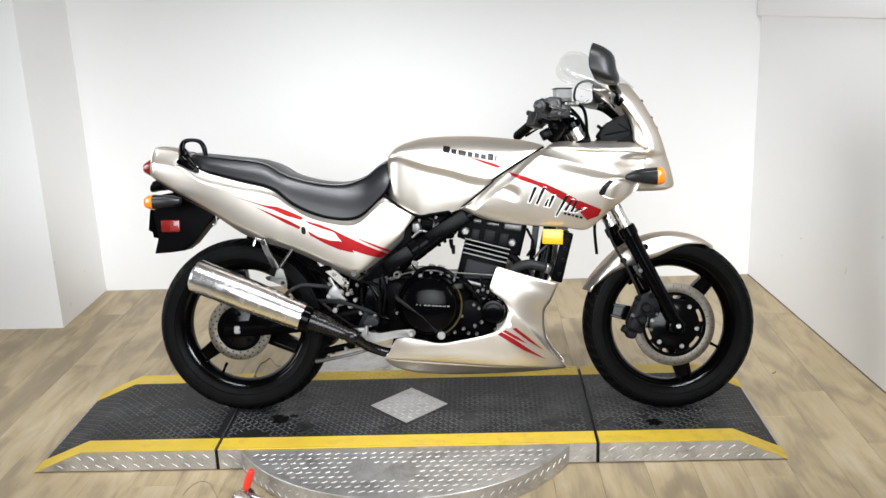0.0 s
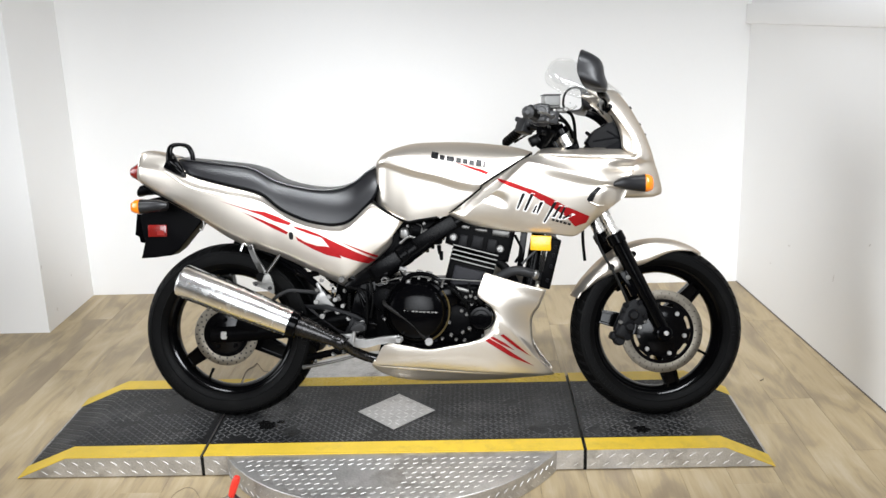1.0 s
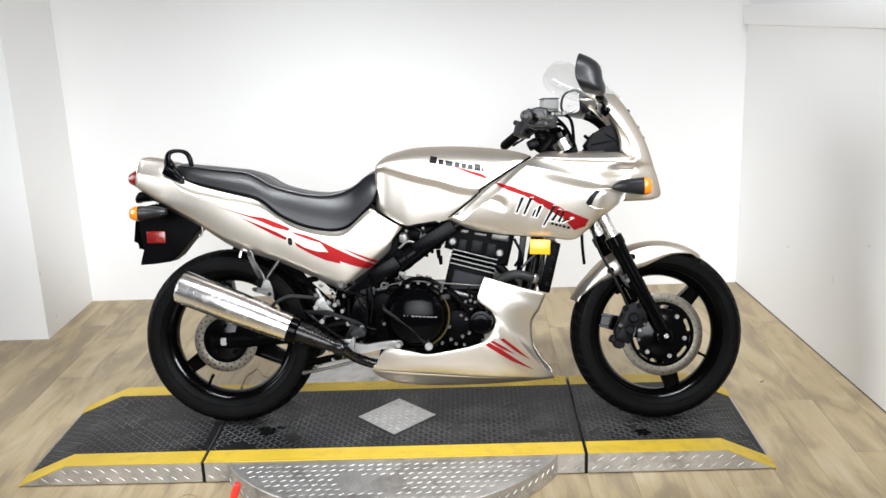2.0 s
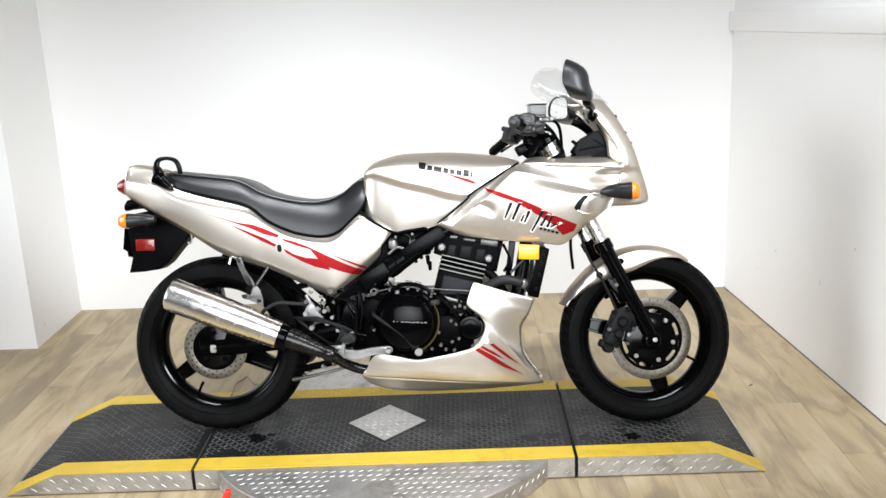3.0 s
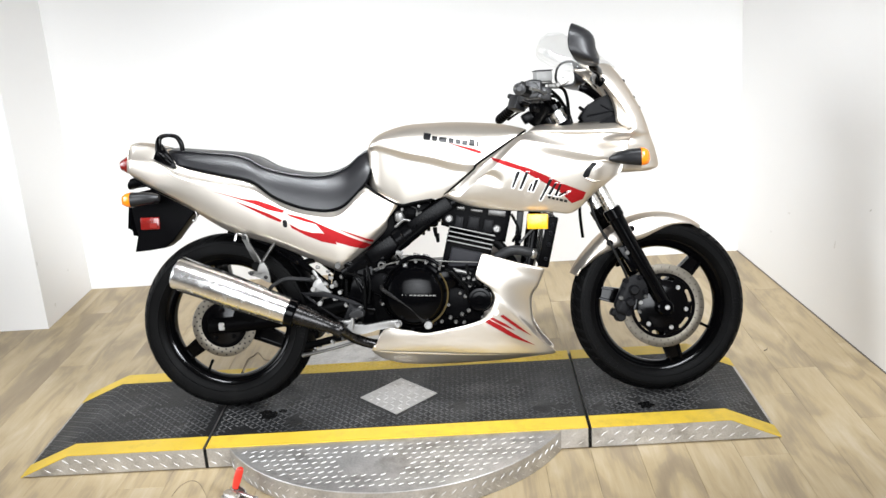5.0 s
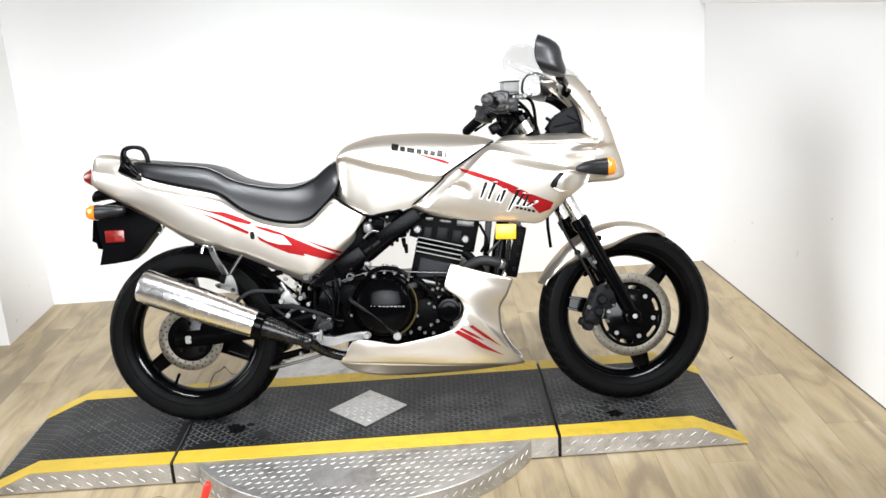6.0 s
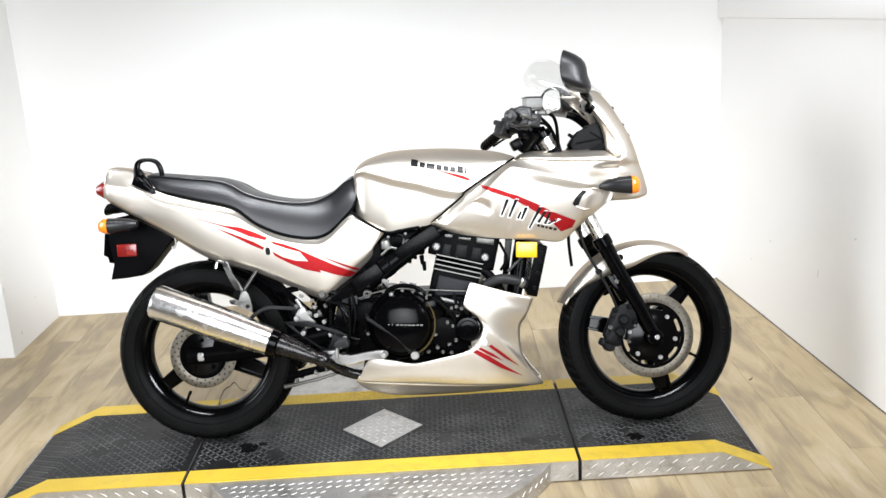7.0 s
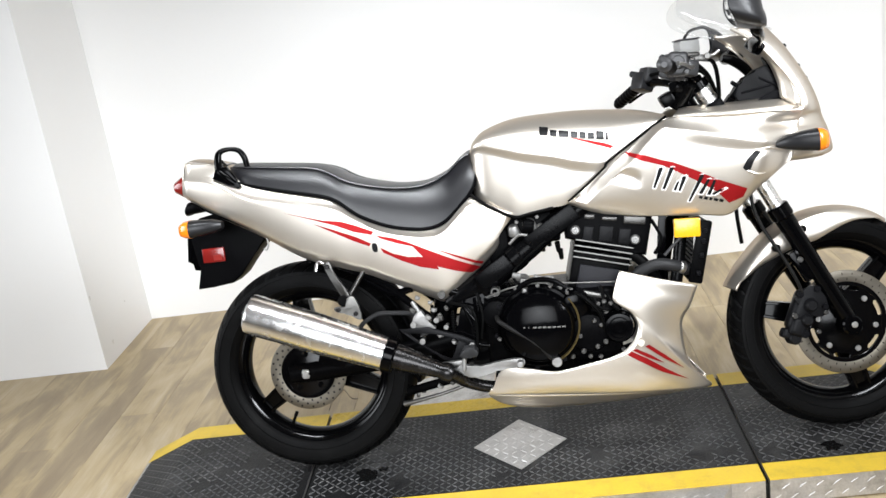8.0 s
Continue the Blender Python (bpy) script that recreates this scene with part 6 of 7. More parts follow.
# ribbed pivot casting behind the clutch cover
for s in (-1, 1):
    bm = bmesh.new()
    prism(bm, rounded([(-0.300, 0.300), (-0.180, 0.272), (-0.165, 0.330), (-0.178, 0.470), (-0.215, 0.500), (-0.262, 0.470), (-0.285, 0.400)], 3), s * 0.128 - 0.008, s * 0.128 + 0.008, 0.003)
    casting = part("pivot_plate", bm, BLACK_METAL, BIKE, "black ribbed pivot casting")
    for x0, z0, x1, z1 in ((-0.236, 0.385, -0.234, 0.468), (-0.222, 0.380, -0.220, 0.468), (-0.206, 0.378, -0.205, 0.464), (-0.280, 0.350, -0.190, 0.330), (-0.268, 0.455, -0.248, 0.392), (-0.262, 0.440, -0.236, 0.398)):
        bm = bmesh.new()
        rod(bm, (x0, s * 0.138, z0), (x1, s * 0.138, z1), 0.0045, 0.0045, 10)
        part("casting_rib", bm, BLACK_METAL, casting)

# ---- engine ----
ENGINE = part("engine", (lambda b: (block(b, (-0.035, 0, 0.365), (0.36, 0.30, 0.20), 0.03, (0, 0, 0), 3),
                                    block(b, (-0.16, 0, 0.432), (0.15, 0.26, 0.10), 0.03, (0, 0, 0), 3),
                                    block(b, (-0.02, 0, 0.265), (0.26, 0.24, 0.06), 0.02, (0, 0, 0), 3), b)[-1])(bmesh.new()), CAST_BLACK, BIKE, "black twin-cylinder engine")


def cover(name, c, r, y0, y1, dome, material, label="", squash=1.0, ring=True):
    """A domed round crankcase cover with a flanged rim."""
    prof = [(0.0, y1 - dome)]
    for q in (0.25, 0.5, 0.7, 0.82):
        prof.append((r * q, y1 - dome * (1 - q ** 2.6)))
    prof += [(r * 0.90, y1 + 0.010), (r * 0.93, y0 - 0.010), (r, y0 - 0.008), (r * 1.02, y0 - 0.004), (r * 1.02, y0 + 0.03)]
    bm = bmesh.new()
    turned(bm, prof, (0, 0, 0), 72)
    for v in bm.verts:
        v.co.x, v.co.z = c[0] + v.co.x, c[1] + v.co.z * squash
    bmesh.ops.recalc_face_normals(bm, faces=bm.faces[:])
    return part(name, bm, material, ENGINE, label, 32)


clutch = cover("clutch_cover", (-0.070, 0.384), 0.103, -0.160, -0.198, 0.026, BLACK_METAL, "glossy black round clutch cover")
ignition = cover("ignition_cover", (0.136, 0.358), 0.044, -0.150, -0.178, 0.004, BLACK_METAL, "black round ignition cover")
for r0, high in ((0.027, 0.007), (0.012, 0.010)):
    bm = bmesh.new()
    turned(bm, [(r0 - 0.003, -0.175), (r0 - 0.0015, -0.175 - high), (r0 + 0.0015, -0.175 - high), (r0 + 0.003, -0.175)], (0.136, 0, 0.358), 40)
    bmesh.ops.recalc_face_normals(bm, faces=bm.faces[:])
    part("cover_ring", bm, BLACK_METAL, ignition)
cover("water_pump_cover", (0.060, 0.350), 0.058, -0.140, -0.168, 0.008, CAST_BLACK, "black pump cover")
cover("sprocket_cover", (-0.178, 0.420), 0.044, -0.13, -0.160, 0.006, CAST_BLACK)
bm = bmesh.new()
turned(bm, [(0.106, -0.176), (0.108, -0.178), (0.110, -0.176), (0.110, -0.166), (0.106, -0.166)], (-0.070, 0, 0.384), 72, ring=True)
part("cover_rib", bm, CAST_BLACK, clutch)
bm = bmesh.new()
turned(bm, [(0.1020, -0.172), (0.1030, -0.184), (0.1060, -0.186), (0.1085, -0.172)], (-0.070, 0, 0.384), 40, radians(-62), radians(100))
part("gasket_edge", bm, surface("bronze_gasket", (0.19, 0.14, 0.055), 0.4, 0.6, 0.2, 30, 200, 0.1), clutch, "bronze coloured gasket edge")
for k in range(9):
    bm = bmesh.new()
    block(bm, (-0.104 + 0.0123 * k, -0.2245 + 0.0002 * (k - 4) ** 2, 0.391 - 0.0008 * k), (0.0092, 0.0012, 0.0042), 0.0)
    part("raised_mark", bm, DARK_ALLOY, clutch)
for a in (20, 62, 104, 150, 190, 228, 262, 300, 338):
    bm = bmesh.new()
    bolt_head(bm, (-0.070 + 0.114 * math.cos(radians(a)), -0.162, 0.384 + 0.114 * math.sin(radians(a))), 0.0065, 0.008)
    part("cover_bolt", bm, GREY_PLASTIC, clutch)
for x, z, r in ((-0.033, 0.285, 0.0135), (0.039, 0.304, 0.0068), (0.076, 0.313, 0.0065), (0.098, 0.324, 0.0065), (0.055, 0.289, 0.006), (0.082, 0.286, 0.006), (0.126, 0.376, 0.007),
                (0.106, 0.404, 0.0065), (0.081, 0.417, 0.006), (-0.175, 0.360, 0.0055), (0.142, 0.299, 0.006), (0.010, 0.292, 0.006), (0.034, 0.345, 0.006)):
    bm = bmesh.new()
    bolt_head(bm, (x, -0.168 if x > -0.03 else -0.182, z), r, 0.012)
    part("case_bolt", bm, BRIGHT_ALLOY if r > 0.01 else BOLT, ENGINE)
bm = bmesh.new()
pipe(bm, [(-0.13, -0.172, 0.475), (-0.095, -0.176, 0.498), (-0.06, -0.178, 0.505), (-0.02, -0.176, 0.497), (0.01, -0.172, 0.475)], 0.007, 8)
part("cover_lip", bm, CAST_BLACK, ENGINE)

# cylinder block leans forward, with bright-edged fins and the head above
TILT = 15
cyl = part("cylinder_block", (lambda b: (block(b, (0.096, 0, 0.480), (0.150, 0.25, 0.15), 0.008, (0, TILT, 0)), b)[-1])(bmesh.new()), CAST_BLACK, ENGINE, "black finned cylinder block")
up = Vector((math.sin(radians(TILT)), 0, math.cos(radians(TILT))))
for k in range(4):
    c = Vector((0.110, 0, 0.5315)) + up * (0.0150 * k)
    bm = bmesh.new()
    block(bm, tuple(c), (0.152, 0.285, 0.0058), 0.0015, (0, TILT, 0))
    fin = part("cooling_fin", bm, CAST_BLACK, cyl)
    bm = bmesh.new()
    block(bm, tuple(c + Vector((0, -0.1432, 0))), (0.150, 0.0016, 0.0034), 0.0005, (0, TILT, 0))
    part("fin_edge", bm, ALLOY, fin, "bare machined fin edge")
bm = bmesh.new()
prism(bm, [(0.022, 0.598), (0.032, 0.655), (0.050, 0.700), (0.252, 0.690), (0.250, 0.628), (0.226, 0.532), (0.192, 0.541)], -0.135, 0.135, 0.008)
head = part("cylinder_head", bm, CAST_BLACK, ENGINE, "black cylinder head and cam cover")
for x, z, w in ((0.082, 0.605, 0.026), (0.128, 0.601, 0.036), (0.174, 0.589, 0.030)):
    bm = bmesh.new()
    block(bm, (x, -0.137, z), (w, 0.012, 0.040), 0.004, (0, TILT - 4, 0))
    part("cast_panel", bm, SATIN_BLACK, head)
for x, z, w, t in ((0.090, 0.650, 0.026, 0.012), (0.140, 0.639, 0.040, 0.010), (0.204, 0.628, 0.056, 0.020)):
    bm = bmesh.new()
    block(bm, (x, -0.138, z), (w, 0.012, t), 0.003, (0, TILT - 6, 0))
    part("machined_pad", bm, BOLT, head, "dull grey machined pad")
for x, z in ((0.050, 0.618), (0.201, 0.577)):
    bm = bmesh.new()
    rod(bm, (x, -0.13, z), (x, -0.146, z), 0.0135, 0.0115, 18, 0.003)
    rod(bm, (x, -0.145, z), (x, -0.152, z), 0.0055, seg=6, ease=0.001)
    part("head_plug", bm, BRIGHT_ALLOY, head, "bright round head plug")
bm = bmesh.new()
block(bm, (0.092, -0.128, 0.470), (0.104, 0.012, 0.092), 0.005, (0, TILT, 0))
part("cast_panel", bm, BLUE_BLACK, cyl)
bm = bmesh.new()
block(bm, (0.085, -0.133, 0.426), (0.096, 0.012, 0.006), 0.002, (0, 10, 0))
part("base_flange", bm, DARK_ALLOY, cyl)

# carburettors behind the head
for y in (-0.085, 0.085):
    bm = bmesh.new()
    rod(bm, (-0.005, y, 0.632), (-0.15, y, 0.665), 0.032, 0.036, 20, 0.004)
    rod(bm, (-0.075, y - 0.01, 0.680), (-0.07, y - 0.01, 0.612), 0.030, 0.026, 20, 0.005)
    block(bm, (-0.068, y, 0.632), (0.130, 0.075, 0.078), 0.018, (0, -4, 0))
    block(bm, (-0.014, y, 0.612), (0.050, 0.07, 0.040), 0.010)
    rod(bm, (-0.085, y - 0.05, 0.645), (-0.055, y - 0.05, 0.640), 0.020, 0.018, 16, 0.004)
    carb = part("carburettor", bm, CAST_BLACK, BIKE, "black cast carburettor with alloy tops")
    for x, z, r in ((-0.108, 0.634, 0.017), (-0.066, 0.644, 0.020), (-0.036, 0.630, 0.012)):
        bm = bmesh.new()
        rod(bm, (x, y - 0.040, z - 0.012), (x - 0.004, y - 0.052, z + 0.014), r, r * 0.8, 16, 0.004)
        part("carburettor_top", bm, ALLOY, carb, "bare alloy cap")
    bm = bmesh.new()
    pipe(bm, [(-0.125, y - 0.05, 0.600), (-0.095, y - 0.055, 0.622), (-0.060, y - 0.055, 0.616), (-0.030, y - 0.05, 0.640)], 0.004, 8)
    part("throttle_link", bm, ALLOY, carb, "bare alloy throttle link")
    for x, z in ((-0.045, 0.664), (-0.10, 0.656), (-0.03, 0.596)):
        bm = bmesh.new()
        bolt_head(bm, (x, y - 0.045, z), 0.006, 0.006)
        part("carburettor_screw", bm, BOLT, carb)
    for k in range(4):
        bm = bmesh.new()
        rod(bm, (-0.045 - 0.014 * k, y - 0.02, 0.586), (-0.045 - 0.014 * k, y - 0.02, 0.570 - 0.004 * (k % 2)), 0.005, 0.004, 8)
        part("float_bowl_screw", bm, DARK_ALLOY, carb)
for k, (x, z) in enumerate(((-0.092, 0.566), (-0.078, 0.560), (-0.060, 0.572), (-0.040, 0.566), (-0.022, 0.578), (0.000, 0.560), (0.006, 0.540))):
    bm = bmesh.new()
    rod(bm, (x, -0.10, z + 0.030), (x + 0.002, -0.10, z), 0.0075, 0.0055, 8, 0.002)
    part("hose_stub", bm, HOSE, BIKE)
bm = bmesh.new()
block(bm, (-0.175, 0, 0.665), (0.10, 0.20, 0.10), 0.02)
part("air_box", bm, PLASTIC, BIKE, "black plastic air box")

# hoses and cables on the engine
for pts, r, mt, nm in (
        ([(-0.20, -0.165, 0.470), (-0.14, -0.172, 0.488), (-0.07, -0.175, 0.496), (0.03, -0.165, 0.485), (0.14, -0.15, 0.474)], 0.0024, DARK_ALLOY, "clutch_cable"),
        ([(-0.178, -0.165, 0.415), (-0.165, -0.205, 0.405), (-0.09, -0.216, 0.352), (-0.045, -0.205, 0.300)], 0.0062, DARK_HOSE, "drain_hose"),
        ([(0.182, -0.125, 0.466), (0.212, -0.138, 0.494), (0.252, -0.142, 0.507), (0.296, -0.135, 0.497), (0.335, -0.115, 0.480)], 0.0160, GREY_HOSE, "coolant_hose"),
        ([(0.160, -0.12, 0.548), (0.20, -0.12, 0.53), (0.23, -0.12, 0.495), (0.25, -0.11, 0.46)], 0.015, HOSE, "coolant_hose"),
        ([(-0.03, -0.15, 0.60), (-0.12, -0.15, 0.53), (-0.10, -0.158, 0.49), (-0.02, -0.15, 0.50)], 0.0035, HOSE, "wiring_loom"),
        ([(0.25, -0.10, 0.62), (0.27, -0.11, 0.57), (0.25, -0.11, 0.53)], 0.0045, HOSE, "wiring_loom"),
        ([(-0.30, -0.13, 0.46), (-0.24, -0.165, 0.44), (-0.235, -0.165, 0.36), (-0.25, -0.16, 0.30)], 0.0038, HOSE, "wiring_loom"),
        ([(-0.225, -0.14, 0.48), (-0.215, -0.16, 0.42), (-0.225, -0.16, 0.36)], 0.0038, HOSE, "wiring_loom"),
        ([(0.03, -0.17, 0.46), (0.06, -0.185, 0.44), (0.09, -0.18, 0.40), (0.10, -0.17, 0.35)], 0.005, HOSE, "wiring_loom")):
    bm = bmesh.new()
    pipe(bm, pts, r, 10)
    part(nm, bm, mt, BIKE)
bm = bmesh.new()
rod(bm, (0.304, -0.132, 0.494), (0.318, -0.124, 0.488), 0.0185, seg=18, ease=0.003)
part("hose_clip", bm, STEEL, BIKE, "bright steel hose clip")
for x, y, z in ((-0.095, -0.16, 0.500), (-0.06, -0.162, 0.508), (-0.115, -0.155, 0.518), (-0.03, -0.16, 0.503)):
    bm = bmesh.new()
    block(bm, (x, y, z), (0.022, 0.016, 0.013), 0.003, (0, 15, 0))
    bolt_head(bm, (x, y - 0.006, z + 0.002), 0.006, 0.007)
    part("cable_bracket", bm, ALLOY, ENGINE)

# clutch release lever and the small fittings over the cover
bm = bmesh.new()
pipe(bm, [(-0.098, -0.168, 0.486), (-0.080, -0.172, 0.500), (-0.048, -0.176, 0.505), (-0.026, -0.176, 0.498)], [0.007, 0.0055, 0.005, 0.006], 10)
rod(bm, (-0.098, -0.165, 0.468), (-0.098, -0.165, 0.496), 0.009, 0.008, 14, 0.002)
part("release_lever", bm, ALLOY, ENGINE, "bare alloy clutch release lever")
for x, z, r in ((-0.120, 0.486, 0.0065), (-0.062, 0.490, 0.0070), (-0.030, 0.484, 0.0060), (-0.004, 0.478, 0.0065), (0.012, 0.462, 0.0055)):
    bm = bmesh.new()
    rod(bm, (x, -0.150, z), (x, -0.172, z), r * 0.7, seg=10)
    bolt_head(bm, (x, -0.172, z), r * 0.85, 0.007)
    part("fitting_bolt", bm, BOLT, ENGINE)
bm = bmesh.new()
prism(bm, [(0.020, 0.470), (0.105, 0.446), (0.112, 0.440), (0.106, 0.434), (0.018, 0.458)], -0.156, -0.140, 0.003)
part("case_flange", bm, DARK_ALLOY, ENGINE, "dull machined joint of the crankcase")
bm = bmesh.new()
axis_loft(bm, [((0.030, -0.130, 0.425), 0.044), ((0.030, -0.160, 0.424), 0.043), ((0.031, -0.172, 0.423), 0.036), ((0.032, -0.178, 0.422), 0.020)], 32)
part("starter_cover", bm, BLACK_METAL, ENGINE, "glossy black domed cover")
for pts in ([(0.098, -0.160, 0.470), (0.104, -0.172, 0.432), (0.100, -0.176, 0.402)], [(0.118, -0.158, 0.440), (0.126, -0.172, 0.420), (0.140, -0.178, 0.404)], [(0.080, -0.165, 0.440), (0.088, -0.178, 0.418), (0.112, -0.180, 0.408)]):
    bm = bmesh.new()
    pipe(bm, pts, 0.0048, 8)
    part("sensor_lead", bm, HOSE, ENGINE)
for x, z in ((0.062, 0.436), (0.088, 0.426), (0.104, 0.430), (0.120, 0.424), (0.074, 0.382), (0.090, 0.370)):
    bm = bmesh.new()
    bolt_head(bm, (x, -0.172, z), 0.0060, 0.008)
    part("fitting_bolt", bm, BOLT, ENGINE)
bm = bmesh.new()
for k in range(5):
    rod(bm, (0.012 + 0.012 * k, -0.150, 0.300 + 0.003 * k), (0.014 + 0.012 * k, -0.150, 0.330 + 0.002 * k), 0.0032, seg=8)
part("case_rib", bm, CAST_BLACK, ENGINE)

# radiator with its side reflector
bm = bmesh.new()
block(bm, (0.362, 0, 0.528), (0.026, 0.27, 0.160), 0.006, (0, 14, 0))
block(bm, (0.362, -0.138, 0.528), (0.036, 0.022, 0.165), 0.006, (0, 14, 0))
block(bm, (0.362, 0.138, 0.528), (0.036, 0.022, 0.165), 0.006, (0, 14, 0))
rad = part("radiator", bm, CAST_BLACK, BIKE, "black radiator")
bm = bmesh.new()
for k in range(14):
    block(bm, (0.3275 + 0.0029 * k, 0, 0.458 + 0.0108 * k), (0.003, 0.25, 0.005), 0.0, (0, 14, 0))
tagged(part("radiator_fins", bm, GREY_PLASTIC, rad), kind="stuff")
for x, z in ((0.378, 0.582), (0.372, 0.556), (0.364, 0.520), (0.352, 0.474)):
    bm = bmesh.new()
    block(bm, (x, -0.150, z), (0.010, 0.008, 0.012), 0.002)
    part("radiator_tab", bm, GREY_PLASTIC, rad)
bm = bmesh.new()
prism(bm, [(0.270, 0.632), (0.292, 0.632), (0.272, 0.500), (0.253, 0.500)], -0.11, -0.09, 0.002)
part("radiator_bracket", bm, BLACK_METAL, BIKE)
bm = bmesh.new()
block(bm, (0.331, -0.165, 0.597), (0.066, 0.016, 0.048), 0.004, (0, 3, 0))
part("side_reflector", bm, YELLOW_LENS, BIKE, "amber yellow side reflector")
bm = bmesh.new()
block(bm, (0.345, -0.135, 0.605), (0.045, 0.045, 0.03), 0.003)
part("reflector_bracket", bm, BLACK_METAL, BIKE)

bm = bmesh.new()
pipe(bm, [(0.321, -0.145, 0.576), (0.295, -0.145, 0.552), (0.271, -0.145, 0.529)], [0.0035, 0.0042, 0.0042], 10)
part("radiator_stay", bm, GREY_CAST, BIKE, "grey metal radiator stay")
bm = bmesh.new()
prism(bm, [(0.348, 0.571), (0.372, 0.571), (0.363, 0.505), (0.343, 0.505)], -0.143, -0.137, 0.0015)
part("radiator_side_plate", bm, DARK_ALLOY, BIKE, "dull bare metal side plate of the radiator")

# ---- foot controls ----
bm = bmesh.new()
for outline in ([(-0.443, 0.405), (-0.367, 0.404), (-0.274, 0.371), (-0.244, 0.354), (-0.242, 0.330), (-0.300, 0.372), (-0.355, 0.386), (-0.420, 0.392)],
                [(-0.443, 0.405), (-0.420, 0.392), (-0.375, 0.350), (-0.338, 0.322), (-0.300, 0.308), (-0.326, 0.306), (-0.357, 0.334), (-0.418, 0.380)],
                [(-0.244, 0.354), (-0.240, 0.318), (-0.276, 0.303), (-0.312, 0.310), (-0.300, 0.330), (-0.286, 0.366)]):
    prism(bm, outline, -0.160, -0.149, 0.002)
peg = part("footrest_plate", bm, SATIN_BLACK, BIKE, "black footrest plate with an open middle")
bm = bmesh.new()
rod(bm, (-0.258, -0.160, 0.336), (-0.258, -0.205, 0.340), 0.0105, 0.012, 14, 0.003)
prism(bm, rounded([(-0.278, 0.340), (-0.262, 0.350), (-0.238, 0.346), (-0.234, 0.334), (-0.240, 0.326), (-0.278, 0.328)], 3), -0.222, -0.186, 0.003)
for k in range(4):
    block(bm, (-0.256, -0.190 - 0.009 * k, 0.348), (0.030, 0.003, 0.008), 0.001)
part("footrest", bm, GREY_HOSE, peg, "dark rubber footrest")
bm = bmesh.new()
rod(bm, (-0.271, -0.212, 0.325), (-0.275, -0.212, 0.290), 0.0058, 0.0052, 12, 0.001)
part("footrest_pin", bm, BRIGHT_ALLOY, peg, "bright footrest pin")
for x, z, r in ((-0.402, 0.414, 0.0085), (-0.339, 0.421, 0.0075), (-0.315, 0.400, 0.0070), (-0.383, 0.367, 0.0085), (-0.252, 0.345, 0.0075), (-0.268, 0.318, 0.0070)):
    bm = bmesh.new()
    rod(bm, (x, -0.120, z), (x, -0.158, z), r * 0.6, seg=10)
    bolt_head(bm, (x, -0.158, z), r, 0.007)
    part("plate_bolt", bm, ALLOY, peg, "bare metal bolt heads")
bm = bmesh.new()
prism(bm, rounded([(-0.276, 0.304), (-0.268, 0.270), (-0.227, 0.271), (-0.178, 0.284), (-0.134, 0.284), (-0.117, 0.290), (-0.117, 0.302), (-0.130, 0.308), (-0.177, 0.305), (-0.214, 0.299), (-0.245, 0.296)], 3), -0.206, -0.192, 0.003)
rod(bm, (-0.127, -0.190, 0.2965), (-0.127, -0.235, 0.2965), 0.0095, 0.0095, 16, 0.003)
part("brake_pedal", bm, BRIGHT_ALLOY, BIKE, "bare alloy brake pedal")
bm = bmesh.new()
for outline in ([(-0.340, 0.308), (-0.275, 0.312), (-0.272, 0.300), (-0.299, 0.297), (-0.317, 0.303), (-0.336, 0.296)], [(-0.275, 0.311), (-0.271, 0.266), (-0.300, 0.277), (-0.303, 0.282), (-0.297, 0.294), (-0.285, 0.300)],
                [(-0.338, 0.306), (-0.336, 0.290), (-0.318, 0.274), (-0.300, 0.277), (-0.304, 0.281), (-0.318, 0.288), (-0.318, 0.302)]):
    prism(bm, outline, -0.182, -0.166, 0.002)
part("pedal_plate", bm, BRIGHT_ALLOY, BIKE, "bare alloy pedal bracket with a hole")
bm = bmesh.new()
prism(bm, rounded([(-0.400, 0.436), (-0.380, 0.449), (-0.367, 0.424), (-0.348, 0.402), (-0.350, 0.395), (-0.395, 0.396), (-0.408, 0.412)], 3), -0.150, -0.128, 0.004)
rod(bm, (-0.388, -0.140, 0.445), (-0.402, -0.140, 0.475), 0.007, 0.006, 12, 0.002)
part("rear_master_cylinder", bm, BRIGHT_ALLOY, BIKE, "bare alloy rear brake master cylinder")
for k, (x, z, r, turn_by) in enumerate(((-0.400, 0.452, 0.0075, 10), (-0.362, 0.428, 0.0065, 40), (-0.345, 0.447, 0.006, 15), (-0.330, 0.425, 0.008, 70), (-0.352, 0.468, 0.005, 0), (-0.385, 0.484, 0.0055, 30),
                                       (-0.310, 0.448, 0.0055, 55), (-0.335, 0.378, 0.007, 20), (-0.300, 0.355, 0.006, 45), (-0.375, 0.318, 0.006, 0), (-0.335, 0.262, 0.007, 10), (-0.352, 0.236, 0.006, 35), (-0.318, 0.244, 0.0055, 60), (-0.365, 0.268, 0.005, 5))):
    bm = bmesh.new()
    block(bm, (x, -0.142, z), (r * 2.6, 0.012, r * 1.5), 0.002, (0, turn_by, 0))
    bolt_head(bm, (x, -0.146, z), r, 0.007)
    part("small_bracket", bm, ALLOY if k % 3 else BOLT, BIKE, "small bright bracket and nut")
